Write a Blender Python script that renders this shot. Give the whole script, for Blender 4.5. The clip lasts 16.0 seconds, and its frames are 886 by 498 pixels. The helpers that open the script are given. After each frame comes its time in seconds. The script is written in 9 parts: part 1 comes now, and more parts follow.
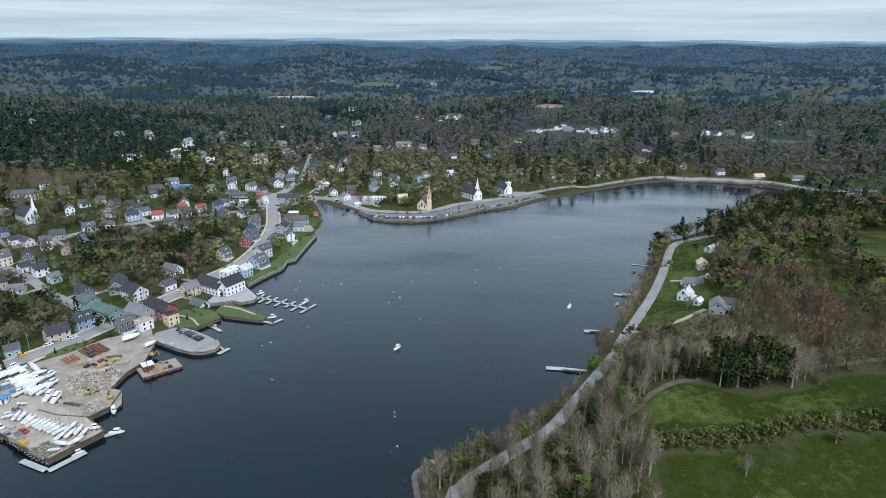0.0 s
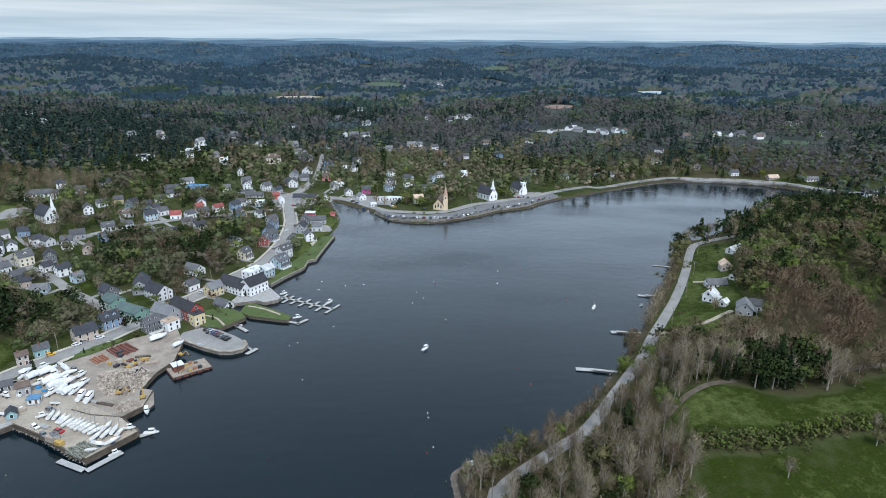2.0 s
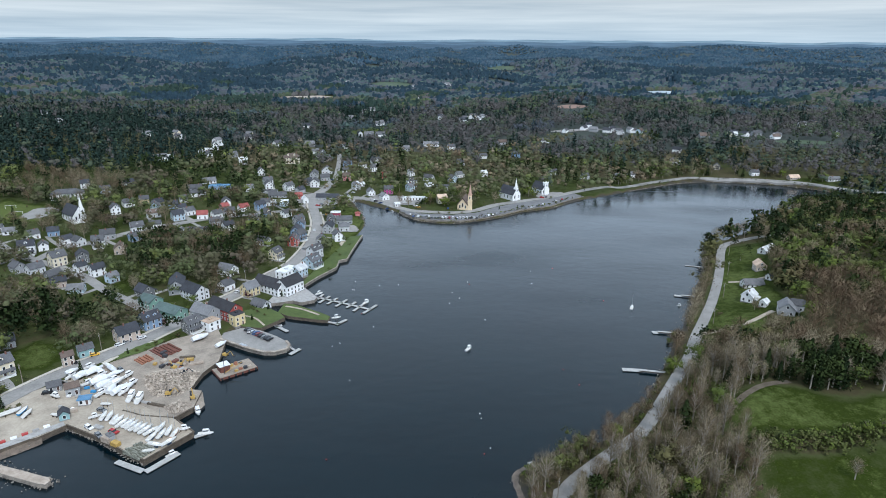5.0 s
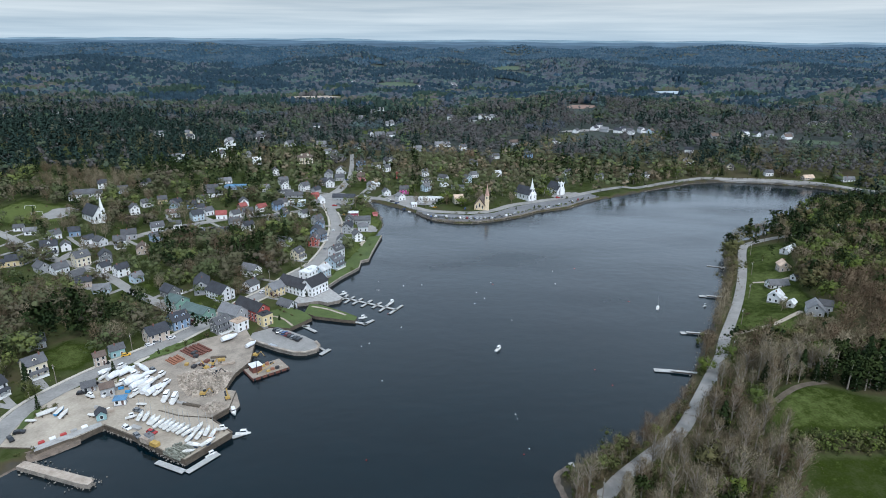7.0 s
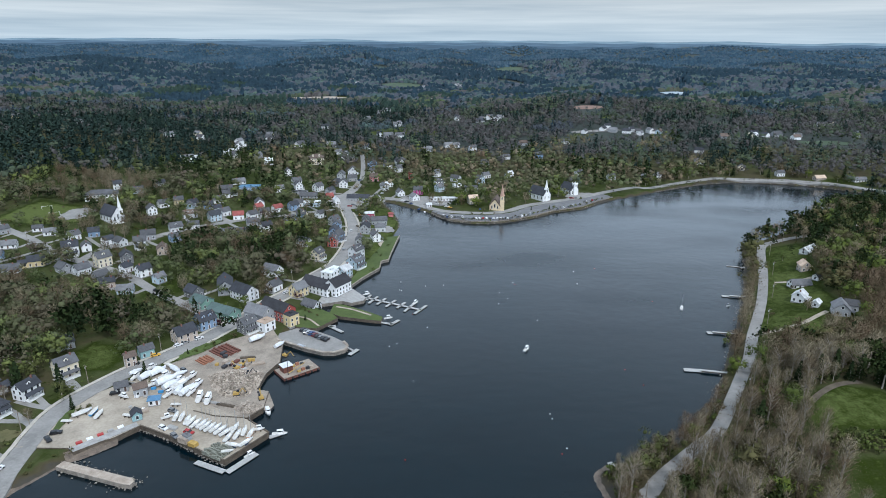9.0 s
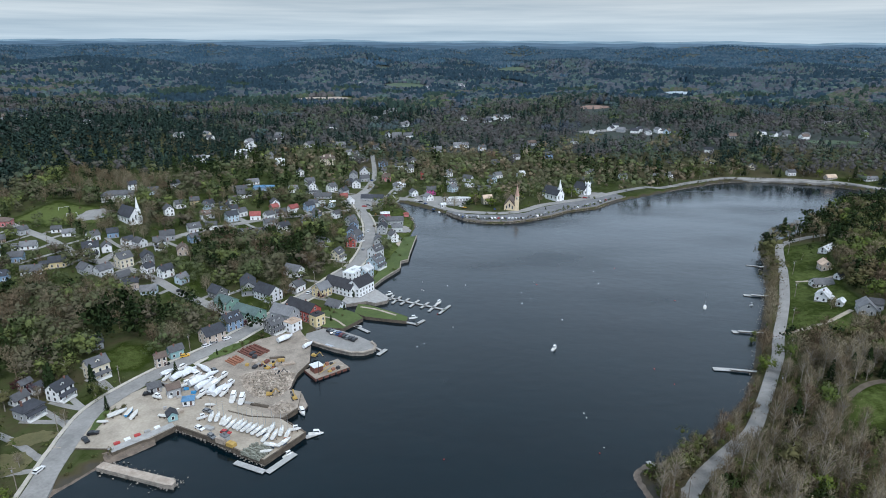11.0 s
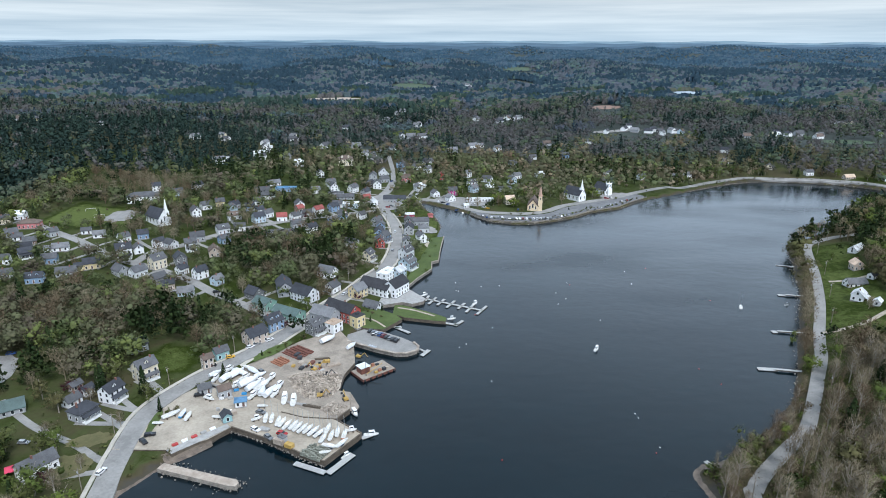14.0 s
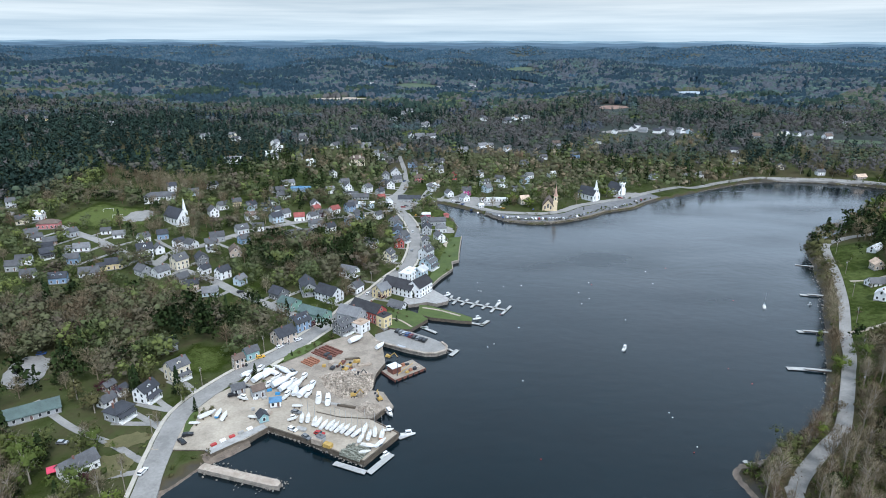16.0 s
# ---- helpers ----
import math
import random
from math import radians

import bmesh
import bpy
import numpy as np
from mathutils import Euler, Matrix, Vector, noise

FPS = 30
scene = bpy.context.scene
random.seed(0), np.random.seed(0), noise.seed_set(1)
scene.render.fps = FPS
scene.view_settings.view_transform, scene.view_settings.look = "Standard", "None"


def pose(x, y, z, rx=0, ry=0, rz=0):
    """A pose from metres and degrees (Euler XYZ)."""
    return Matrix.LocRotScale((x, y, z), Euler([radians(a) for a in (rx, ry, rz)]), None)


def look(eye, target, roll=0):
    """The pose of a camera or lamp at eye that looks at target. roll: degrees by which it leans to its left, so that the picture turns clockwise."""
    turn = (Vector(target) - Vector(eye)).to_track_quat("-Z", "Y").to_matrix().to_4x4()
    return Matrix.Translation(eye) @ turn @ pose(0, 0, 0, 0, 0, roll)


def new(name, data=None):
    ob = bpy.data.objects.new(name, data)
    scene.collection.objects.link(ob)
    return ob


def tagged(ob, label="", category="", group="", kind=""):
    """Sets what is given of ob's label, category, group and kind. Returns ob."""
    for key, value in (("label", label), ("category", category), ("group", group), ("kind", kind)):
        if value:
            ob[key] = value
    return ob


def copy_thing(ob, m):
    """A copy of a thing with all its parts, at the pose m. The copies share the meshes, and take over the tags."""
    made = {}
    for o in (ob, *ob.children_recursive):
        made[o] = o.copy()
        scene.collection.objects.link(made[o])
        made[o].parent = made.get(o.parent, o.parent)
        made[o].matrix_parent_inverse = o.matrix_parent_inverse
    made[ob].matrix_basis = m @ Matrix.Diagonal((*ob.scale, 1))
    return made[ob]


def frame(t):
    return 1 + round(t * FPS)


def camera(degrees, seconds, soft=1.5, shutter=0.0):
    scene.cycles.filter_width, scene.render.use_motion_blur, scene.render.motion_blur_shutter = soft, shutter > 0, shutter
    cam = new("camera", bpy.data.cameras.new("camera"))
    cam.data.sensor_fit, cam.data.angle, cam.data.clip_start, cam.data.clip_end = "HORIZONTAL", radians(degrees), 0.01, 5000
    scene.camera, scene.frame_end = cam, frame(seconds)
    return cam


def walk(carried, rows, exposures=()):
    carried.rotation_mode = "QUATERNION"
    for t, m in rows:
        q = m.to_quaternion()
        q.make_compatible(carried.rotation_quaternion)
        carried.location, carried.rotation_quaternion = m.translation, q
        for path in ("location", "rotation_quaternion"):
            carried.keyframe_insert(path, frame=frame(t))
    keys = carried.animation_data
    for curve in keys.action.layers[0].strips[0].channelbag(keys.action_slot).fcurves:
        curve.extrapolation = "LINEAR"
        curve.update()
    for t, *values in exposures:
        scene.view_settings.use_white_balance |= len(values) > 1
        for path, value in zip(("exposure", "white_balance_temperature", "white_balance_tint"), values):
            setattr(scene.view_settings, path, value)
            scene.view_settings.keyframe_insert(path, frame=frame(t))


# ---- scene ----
cam = camera(69.8, 16.0, soft=0.92)
PATH = [
    (0, (57.760, 1.067, 149.421), (57.684, 3.440, 148.636), 0.3),
    (0.5, (54.201, 1.022, 149.493), (54.125, 3.395, 148.707), 0.4),
    (1, (50.755, 0.939, 149.481), (50.678, 3.311, 148.696), 0.4),
    (1.5, (47.364, 0.954, 149.406), (47.285, 3.326, 148.621), 0.4),
    (2, (44.020, 1.105, 149.288), (43.940, 3.478, 148.504), 0.4),
    (2.5, (40.496, 1.218, 149.134), (40.415, 3.590, 148.349), 0.4),
    (3, (36.921, 1.282, 149.010), (36.839, 3.654, 148.225), 0.4),
    (3.5, (33.284, 1.363, 148.920), (33.203, 3.735, 148.135), 0.4),
    (4, (29.611, 1.491, 148.884), (29.530, 3.864, 148.099), 0.4),
    (6.5, (11.247, 1.037, 148.880), (11.164, 3.410, 148.096), 0.4),
    (7, (7.586, 1.022, 148.814), (7.502, 3.395, 148.030), 0.4),
    (7.5, (3.801, 0.856, 148.663), (3.720, 3.229, 147.879), 0.4),
    (8, (-0.004, 0.546, 148.504), (-0.084, 2.920, 147.722), 0.4),
    (8.5, (-3.658, 0.389, 148.423), (-3.738, 2.763, 147.641), 0.4),
    (9, (-7.272, 0.230, 148.424), (-7.351, 2.604, 147.643), 0.4),
    (11.5, (-25.584, -0.854, 148.320), (-25.657, 1.521, 147.540), 0.3),
    (12, (-29.161, -1.016, 148.423), (-29.235, 1.359, 147.644), 0.3),
    (12.5, (-32.759, -1.272, 148.554), (-32.832, 1.101, 147.774), 0.3),
    (13, (-36.306, -1.586, 148.683), (-36.380, 0.789, 147.904), 0.2),
    (13.5, (-39.989, -1.780, 148.763), (-40.061, 0.594, 147.982), 0.2),
    (14, (-43.754, -1.968, 148.826), (-43.825, 0.408, 148.046), 0.2),
    (14.5, (-47.568, -2.138, 148.873), (-47.638, 0.236, 148.093), 0.2),
    (15, (-51.354, -2.333, 148.916), (-51.421, 0.043, 148.136), 0.2),
    (15.5, (-55.020, -2.590, 148.972), (-55.087, -0.215, 148.192), 0.2),
    (16, (-58.746, -2.815, 149.002), (-58.812, -0.441, 148.222), 0.2),
]
walk(cam, [(t, look(e, g, r)) for t, e, g, r in PATH],
     exposures=[(0, -0.06, 5600, 10), (6, -0.11, 5600, 10), (9, -0.16, 5600, 10), (11.5, -0.2, 5600, 10), (12.5, -0.18, 5600, 10), (13, -0.07, 5600, 10), (13.5, 0.02, 5600, 10), (14, 0.05, 5600, 10), (14.5, 0.13, 5590, 10), (16, 0.15, 5580, 10)])

# ---------------------------------------------------------------- light
scene.view_settings.exposure = 0.0
world = bpy.data.worlds.new("overcast_sky")
scene.world = world
world.use_nodes = True
wn, wl = world.node_tree.nodes, world.node_tree.links
wn.clear()


def wnode(kind, **vals):
    n = wn.new(kind)
    for k, v in vals.items():
        n.inputs[k].default_value = v
    return n


w_out = wn.new("ShaderNodeOutputWorld")
w_mix = wn.new("ShaderNodeMixShader")
w_blue = wnode("ShaderNodeBackground", Strength=0.10)
w_cloud = wnode("ShaderNodeBackground", Strength=1.0)
w_sky = wn.new("ShaderNodeTexSky")
w_sky.sky_type = "NISHITA"
w_sky.sun_disc = False
w_sky.sun_elevation, w_sky.sun_rotation = radians(49.6), radians(152)
w_co = wn.new("ShaderNodeTexCoord")
w_map = wn.new("ShaderNodeMapping")
w_map.inputs["Scale"].default_value = (1.6, 1.6, 42.0)
w_noise = wnode("ShaderNodeTexNoise", Scale=1.5, Detail=5.0, Roughness=0.55)
w_ramp = wn.new("ShaderNodeValToRGB")
w_ramp.color_ramp.elements[0].position, w_ramp.color_ramp.elements[0].color = 0.34, (0.52, 0.605, 0.672, 1)
w_ramp.color_ramp.elements[1].position, w_ramp.color_ramp.elements[1].color = 0.66, (0.78, 0.835, 0.862, 1)
w_mix.inputs[0].default_value = 0.93
wl.new(w_co.outputs["Generated"], w_map.inputs["Vector"])
wl.new(w_map.outputs["Vector"], w_noise.inputs["Vector"])
wl.new(w_noise.outputs["Fac"], w_ramp.inputs["Fac"])
# an added bright belt low in the unseen sky lifts distant water and walls; dimmer overhead
w_sep = wn.new("ShaderNodeSeparateXYZ")
w_up = wn.new("ShaderNodeValToRGB")
w_up.color_ramp.elements[0].position, w_up.color_ramp.elements[0].color = 0.07, (0.505, 0.505, 0.505, 1)
w_up.color_ramp.elements[1].position, w_up.color_ramp.elements[1].color = 0.26, (1.12, 1.12, 1.12, 1)
for w_at, w_val in ((0.42, 0.88), (0.60, 0.60), (0.80, 0.60)):
    w_up.color_ramp.elements.new(w_at).color = (w_val, w_val, w_val, 1)
w_gain = wn.new("ShaderNodeMath")
w_gain.operation = "MULTIPLY"
w_gain.inputs[1].default_value = 2.0
wl.new(w_co.outputs["Generated"], w_sep.inputs[0])
wl.new(w_sep.outputs["Z"], w_up.inputs["Fac"])
wl.new(w_up.outputs[0], w_gain.inputs[0])
wl.new(w_gain.outputs[0], w_cloud.inputs["Strength"])
# the cloud base thins to a warmer grey towards the horizon
w_low = wn.new("ShaderNodeValToRGB")
w_low.color_ramp.elements[0].position, w_low.color_ramp.elements[0].color = 0.0, (0.97, 1.0, 0.96, 1)
w_low.color_ramp.elements[1].position, w_low.color_ramp.elements[1].color = 0.16, (1, 1, 1, 1)
w_mid = w_low.color_ramp.elements.new(0.07)
w_mid.color = (1.06, 0.968, 0.85, 1)
w_tint = wn.new("ShaderNodeMix")
w_tint.data_type, w_tint.blend_type = "RGBA", "MULTIPLY"
w_tint.inputs["Factor"].default_value = 1.0
wl.new(w_sep.outputs["Z"], w_low.inputs["Fac"])
wl.new(w_ramp.outputs["Color"], w_tint.inputs[6])
wl.new(w_low.outputs["Color"], w_tint.inputs[7])
wl.new(w_tint.outputs[2], w_cloud.inputs["Color"])
wl.new(w_sky.outputs["Color"], w_blue.inputs["Color"])
wl.new(w_blue.outputs[0], w_mix.inputs[1])
wl.new(w_cloud.outputs[0], w_mix.inputs[2])
wl.new(w_mix.outputs[0], w_out.inputs["Surface"])

sun = new("sun", bpy.data.lights.new("sun", "SUN"))
sun.data.energy, sun.data.angle, sun.data.color = 2.9, radians(16), (1.0, 0.95, 0.88)
sun.matrix_world = look((0, 0, 300), (-120, 225, 0))

# ---------------------------------------------------------------- materials
def material(name, dark, light, scale=0.5, rough=0.85, metal=0.0, bump=0.0, bump_scale=8.0, vary=0.0, tint="", stripe=0.0, stripe_axis=2):
    """Two scales of noise between two colours, in metres of the world. vary: spread by object; tint: a mesh attribute that shifts the colour."""
    m = bpy.data.materials.new(name)
    m.use_nodes = True
    n, l = m.node_tree.nodes, m.node_tree.links
    b = n["Principled BSDF"]
    b.inputs["Roughness"].default_value, b.inputs["Metallic"].default_value = rough, metal
    geo = n.new("ShaderNodeNewGeometry")
    big = n.new("ShaderNodeTexNoise")
    big.inputs["Scale"].default_value, big.inputs["Detail"].default_value, big.inputs["Roughness"].default_value = scale, 6.0, 0.65
    fine = n.new("ShaderNodeTexNoise")
    fine.inputs["Scale"].default_value, fine.inputs["Detail"].default_value = scale * 9.0, 3.0
    l.new(geo.outputs["Position"], big.inputs["Vector"])
    l.new(geo.outputs["Position"], fine.inputs["Vector"])
    add = n.new("ShaderNodeMath")
    add.operation = "MULTIPLY_ADD"
    add.inputs[1].default_value, add.inputs[2].default_value = 0.45, -0.22
    l.new(fine.outputs["Fac"], add.inputs[0])
    both = n.new("ShaderNodeMath")
    both.operation = "ADD"
    l.new(big.outputs["Fac"], both.inputs[0])
    l.new(add.outputs[0], both.inputs[1])
    ramp = n.new("ShaderNodeValToRGB")
    ramp.color_ramp.elements[0].position, ramp.color_ramp.elements[0].color = 0.3, (*dark, 1)
    ramp.color_ramp.elements[1].position, ramp.color_ramp.elements[1].color = 0.7, (*light, 1)
    l.new(both.outputs[0], ramp.inputs["Fac"])
    col = ramp.outputs["Color"]
    if vary:
        info = n.new("ShaderNodeObjectInfo")
        hsv = n.new("ShaderNodeHueSaturation")
        rng = n.new("ShaderNodeMapRange")
        rng.inputs["To Min"].default_value, rng.inputs["To Max"].default_value = 1 - vary, 1 + vary
        l.new(info.outputs["Random"], rng.inputs["Value"])
        l.new(rng.outputs[0], hsv.inputs["Value"])
        l.new(col, hsv.inputs["Color"])
        col = hsv.outputs["Color"]
    l.new(col, b.inputs["Base Color"])
    if bump or stripe:
        bn = n.new("ShaderNodeBump")
        bn.inputs["Strength"].default_value, bn.inputs["Distance"].default_value = bump or 0.5, 0.05
        if stripe:
            wv = n.new("ShaderNodeTexWave")
            wv.bands_direction = "XYZ"[stripe_axis]
            wv.inputs["Scale"].default_value = stripe
            l.new(geo.outputs["Position"], wv.inputs["Vector"])
            l.new(wv.outputs["Fac"], bn.inputs["Height"])
        else:
            bt = n.new("ShaderNodeTexNoise")
            bt.inputs["Scale"].default_value, bt.inputs["Detail"].default_value = bump_scale, 4.0
            l.new(geo.outputs["Position"], bt.inputs["Vector"])
            l.new(bt.outputs["Fac"], bn.inputs["Height"])
        l.new(bn.outputs[0], b.inputs["Normal"])
    return m


def foliage(name, stops, rough=0.8, spread=0.35, scale=0.35, mottle=0.0):
    """Leaf and twig colours: a ramp read by the tree's own attribute 'tint', broken up by noise and by single clumps."""
    m = bpy.data.materials.new(name)
    m.use_nodes = True
    n, l = m.node_tree.nodes, m.node_tree.links
    b = n["Principled BSDF"]
    b.inputs["Roughness"].default_value = rough
    b.inputs["Specular IOR Level"].default_value = 0.06
    geo = n.new("ShaderNodeNewGeometry")
    att = n.new("ShaderNodeAttribute")
    att.attribute_name = "tint"
    ramp = n.new("ShaderNodeValToRGB")
    els = ramp.color_ramp.elements
    while len(els) < len(stops):
        els.new(0.5)
    for i, (e, c) in enumerate(zip(els, stops)):
        e.position, e.color = i / (len(stops) - 1), (*c, 1)
    fac = att.outputs["Fac"]
    if mottle:
        for sc, amt in ((0.035, mottle), (0.25, mottle * 0.8), (1.3, mottle * 0.6)):
            mo = n.new("ShaderNodeTexNoise")
            mo.inputs["Scale"].default_value, mo.inputs["Detail"].default_value = sc, 4.0
            l.new(geo.outputs["Position"], mo.inputs["Vector"])
            ce = n.new("ShaderNodeMath")
            ce.operation = "MULTIPLY_ADD"
            ce.inputs[1].default_value, ce.inputs[2].default_value = amt, -0.5 * amt
            l.new(mo.outputs["Fac"], ce.inputs[0])
            su = n.new("ShaderNodeMath")
            l.new(fac, su.inputs[0])
            l.new(ce.outputs[0], su.inputs[1])
            fac = su.outputs[0]
    l.new(fac, ramp.inputs["Fac"])
    noi = n.new("ShaderNodeTexNoise")
    noi.inputs["Scale"].default_value, noi.inputs["Detail"].default_value = scale, 5.0
    l.new(geo.outputs["Position"], noi.inputs["Vector"])
    add = n.new("ShaderNodeMath")
    add.operation = "ADD"
    l.new(noi.outputs["Fac"], add.inputs[0])
    l.new(geo.outputs["Random Per Island"], add.inputs[1])
    rng = n.new("ShaderNodeMapRange")
    rng.inputs["From Max"].default_value = 2.0
    rng.inputs["To Min"].default_value, rng.inputs["To Max"].default_value = 1 - spread * 1.3, 1 + spread * 1.3
    l.new(add.outputs[0], rng.inputs["Value"])
    hsv = n.new("ShaderNodeHueSaturation")
    l.new(rng.outputs[0], hsv.inputs["Value"])
    l.new(ramp.outputs["Color"], hsv.inputs["Color"])
    l.new(hsv.outputs["Color"], b.inputs["Base Color"])
    return m


def plain(name, c, rough=0.6, metal=0.0, vary=0.0, spread=0.12):
    return material(name, tuple(v * (1 - spread) for v in c), tuple(min(1, v * (1 + spread)) for v in c), 0.6, rough, metal, vary=vary)


M_WATER = material("harbour_water", (0.0003, 0.0042, 0.0072), (0.0008, 0.007, 0.011), 0.02, 0.16)
nt = M_WATER.node_tree
M_WATER.node_tree.nodes["Principled BSDF"].inputs["IOR"].default_value = 1.36
M_WATER.node_tree.nodes["Principled BSDF"].inputs["Specular Tint"].default_value = (0.88, 1.0, 1.02, 1)
wgeo = nt.nodes.new("ShaderNodeNewGeometry")
wvs = []
for sc, st, dist in ((0.9, 0.35, 0.10), (0.16, 0.22, 0.5)):
    wt = nt.nodes.new("ShaderNodeTexNoise")
    wt.inputs["Scale"].default_value, wt.inputs["Detail"].default_value = sc, 4.0
    nt.links.new(wgeo.outputs["Position"], wt.inputs["Vector"])
    wb = nt.nodes.new("ShaderNodeBump")
    wb.inputs["Strength"].default_value, wb.inputs["Distance"].default_value = st, dist
    nt.links.new(wt.outputs["Fac"], wb.inputs["Height"])
    if wvs:
        nt.links.new(wvs[-1].outputs[0], wb.inputs["Normal"])
    wvs.append(wb)
nt.links.new(wvs[-1].outputs[0], nt.nodes["Principled BSDF"].inputs["Normal"])
# wind: slicks and ruffled lanes change the gloss of the water
wt = nt.nodes.new("ShaderNodeTexNoise")
wmap = nt.nodes.new("ShaderNodeMapping")
wmap.inputs["Scale"].default_value = (0.008, 0.022, 1)
wmap.inputs["Rotation"].default_value = (0, 0, 0.5)
wt.inputs["Scale"].default_value, wt.inputs["Detail"].default_value = 1.0, 4.0
wr = nt.nodes.new("ShaderNodeMapRange")
wr.inputs["From Min"].default_value, wr.inputs["From Max"].default_value = 0.35, 0.7
wr.inputs["To Min"].default_value, wr.inputs["To Max"].default_value = 0.10, 0.30
nt.links.new(wgeo.outputs["Position"], wmap.inputs["Vector"])
nt.links.new(wmap.outputs[0], wt.inputs["Vector"])
nt.links.new(wt.outputs["Fac"], wr.inputs["Value"])
nt.links.new(wr.outputs[0], nt.nodes["Principled BSDF"].inputs["Roughness"])

M_ROAD = material("worn_asphalt", (0.195, 0.188, 0.176), (0.310, 0.298, 0.278), 0.12, 0.9, bump=0.2)
M_DARK_ROAD = material("patched_asphalt", (0.11, 0.11, 0.112), (0.19, 0.19, 0.19), 0.2, 0.9, bump=0.2)
M_GRAVEL = material("pale_gravel", (0.275, 0.236, 0.185), (0.445, 0.388, 0.308), 0.11, 0.95, bump=0.5)
M_DIRT = material("brown_dirt", (0.19, 0.161, 0.128), (0.36, 0.308, 0.248), 0.15, 0.95, bump=0.5)
M_CONCRETE = material("weathered_concrete", (0.26, 0.21, 0.165), (0.47, 0.40, 0.325), 0.35, 0.9, bump=0.3)
M_CRIB = material("dark_timber_crib", (0.05, 0.040, 0.030), (0.15, 0.118, 0.085), 0.5, 0.9, bump=0.4, stripe=3.0)
M_STONE = material("granite_boulders", (0.12, 0.105, 0.088), (0.34, 0.30, 0.25), 0.5, 0.9, bump=0.4, vary=0.15)
M_RUBBLE = material("pale_rubble", (0.20, 0.165, 0.13), (0.52, 0.45, 0.37), 0.3, 0.9, bump=0.3, vary=0.15)
M_DECK = material("grey_deck_boards", (0.26, 0.25, 0.235), (0.44, 0.43, 0.41), 0.5, 0.85, stripe=2.5, stripe_axis=0)
M_FLOAT = material("pale_float_boards", (0.30, 0.295, 0.28), (0.46, 0.455, 0.44), 0.6, 0.8)
M_LAWN = material("mown_lawn", (0.046, 0.070, 0.013), (0.080, 0.110, 0.025), 0.10, 0.95, bump=0.3)
M_KERB = material("concrete_walk", (0.36, 0.33, 0.28), (0.52, 0.48, 0.41), 0.2, 0.95)

# ---------------------------------------------------------------- the land
TOWN_SHORE = [(-187.5, -750), (-171.2, 125), (-162.1, 173.8), (-155, 186.2), (-151.2, 195), (-141.2, 203.8), (-128.8, 222.5), (-115, 245), (-102.5, 258.8), (-95, 272.5), (-100, 287.5),
              (-100, 303.8), (-91.2, 312.5), (-91.2, 327.5), (-86.2, 347.5), (-81.2, 365), (-78.8, 390), (-66.2, 410), (-65, 440), (-63.8, 482.5), (-61.2, 506.2), (-63.8, 525), (-70, 550),
              (-83.8, 586.2), (-86.2, 597.5)]
CHURCH_SHORE = [(-60, 573.8), (-33.8, 551.2), (-20, 528.8), (-1.2, 520.6), (18.8, 521.2), (38.8, 531.2), (58.8, 545), (73.8, 561.2), (103.8, 576.2), (122.5, 598.8), (141.2, 616.2), (161.2, 628.8),
                (192.5, 652.5), (227.5, 676.2), (250, 691.2), (277.5, 701.2), (297.5, 705), (332.5, 701.2), (366.2, 692.5), (390, 676.2), (408.8, 657.5), (418.8, 642.5)]
EAST_SHORE = [(372.5, 616.2), (318.8, 576.2), (292.5, 550), (266.2, 523.8), (252.5, 506.2), (228.8, 486.2), (206.2, 472.5), (197.5, 448.8), (188.8, 423.8), (178.8, 401.2), (171.2, 380), (161.2, 357.5),
              (151.2, 340), (142.5, 320.6), (133.8, 306.2), (126.2, 290), (120, 277.5), (116.2, 270), (111.2, 261.2), (106.2, 252.5), (99.5, 241.2), (92.5, 231.9), (81.9, 219.5), (72.5, 211.2),
              (63.8, 205.6), (56.2, 200.5), (48.8, 196.9), (43.8, 197.5), (42.2, 190), (45, 180), (52.5, 137.5), (112.5, -750)]
SHORE = np.array(TOWN_SHORE + CHURCH_SHORE + EAST_SHORE, float)


def outline_distance(poly, x, y):
    """Distance to a closed outline, negative inside it."""
    x, y = np.asarray(x, float), np.asarray(y, float)
    best = np.full(x.shape, 1e18)
    inside = np.zeros(x.shape, bool)
    p = np.asarray(poly, float)
    for (ax, ay), (bx, by) in zip(p, np.roll(p, -1, 0)):
        ex, ey = bx - ax, by - ay
        k = np.clip(((x - ax) * ex + (y - ay) * ey) / (ex * ex + ey * ey + 1e-9), 0, 1)
        best = np.minimum(best, (x - ax - k * ex) ** 2 + (y - ay - k * ey) ** 2)
        if ey:
            inside ^= ((ay > y) != (by > y)) & (x < ax + (y - ay) * ex / ey)
    d = np.sqrt(best)
    return np.where(inside, -d, d)


def swell(x, y, scale, seed):
    """Smooth rolling noise, about -1 to 1."""
    r = np.random.RandomState(seed)
    out = 0
    for k in range(7):
        a, ph = r.uniform(0, 6.28, 2)
        f = scale * r.uniform(0.6, 1.8)
        out = out + np.sin((x * np.cos(a) + y * np.sin(a)) * 6.28 * f + ph)
    return out / 3.2


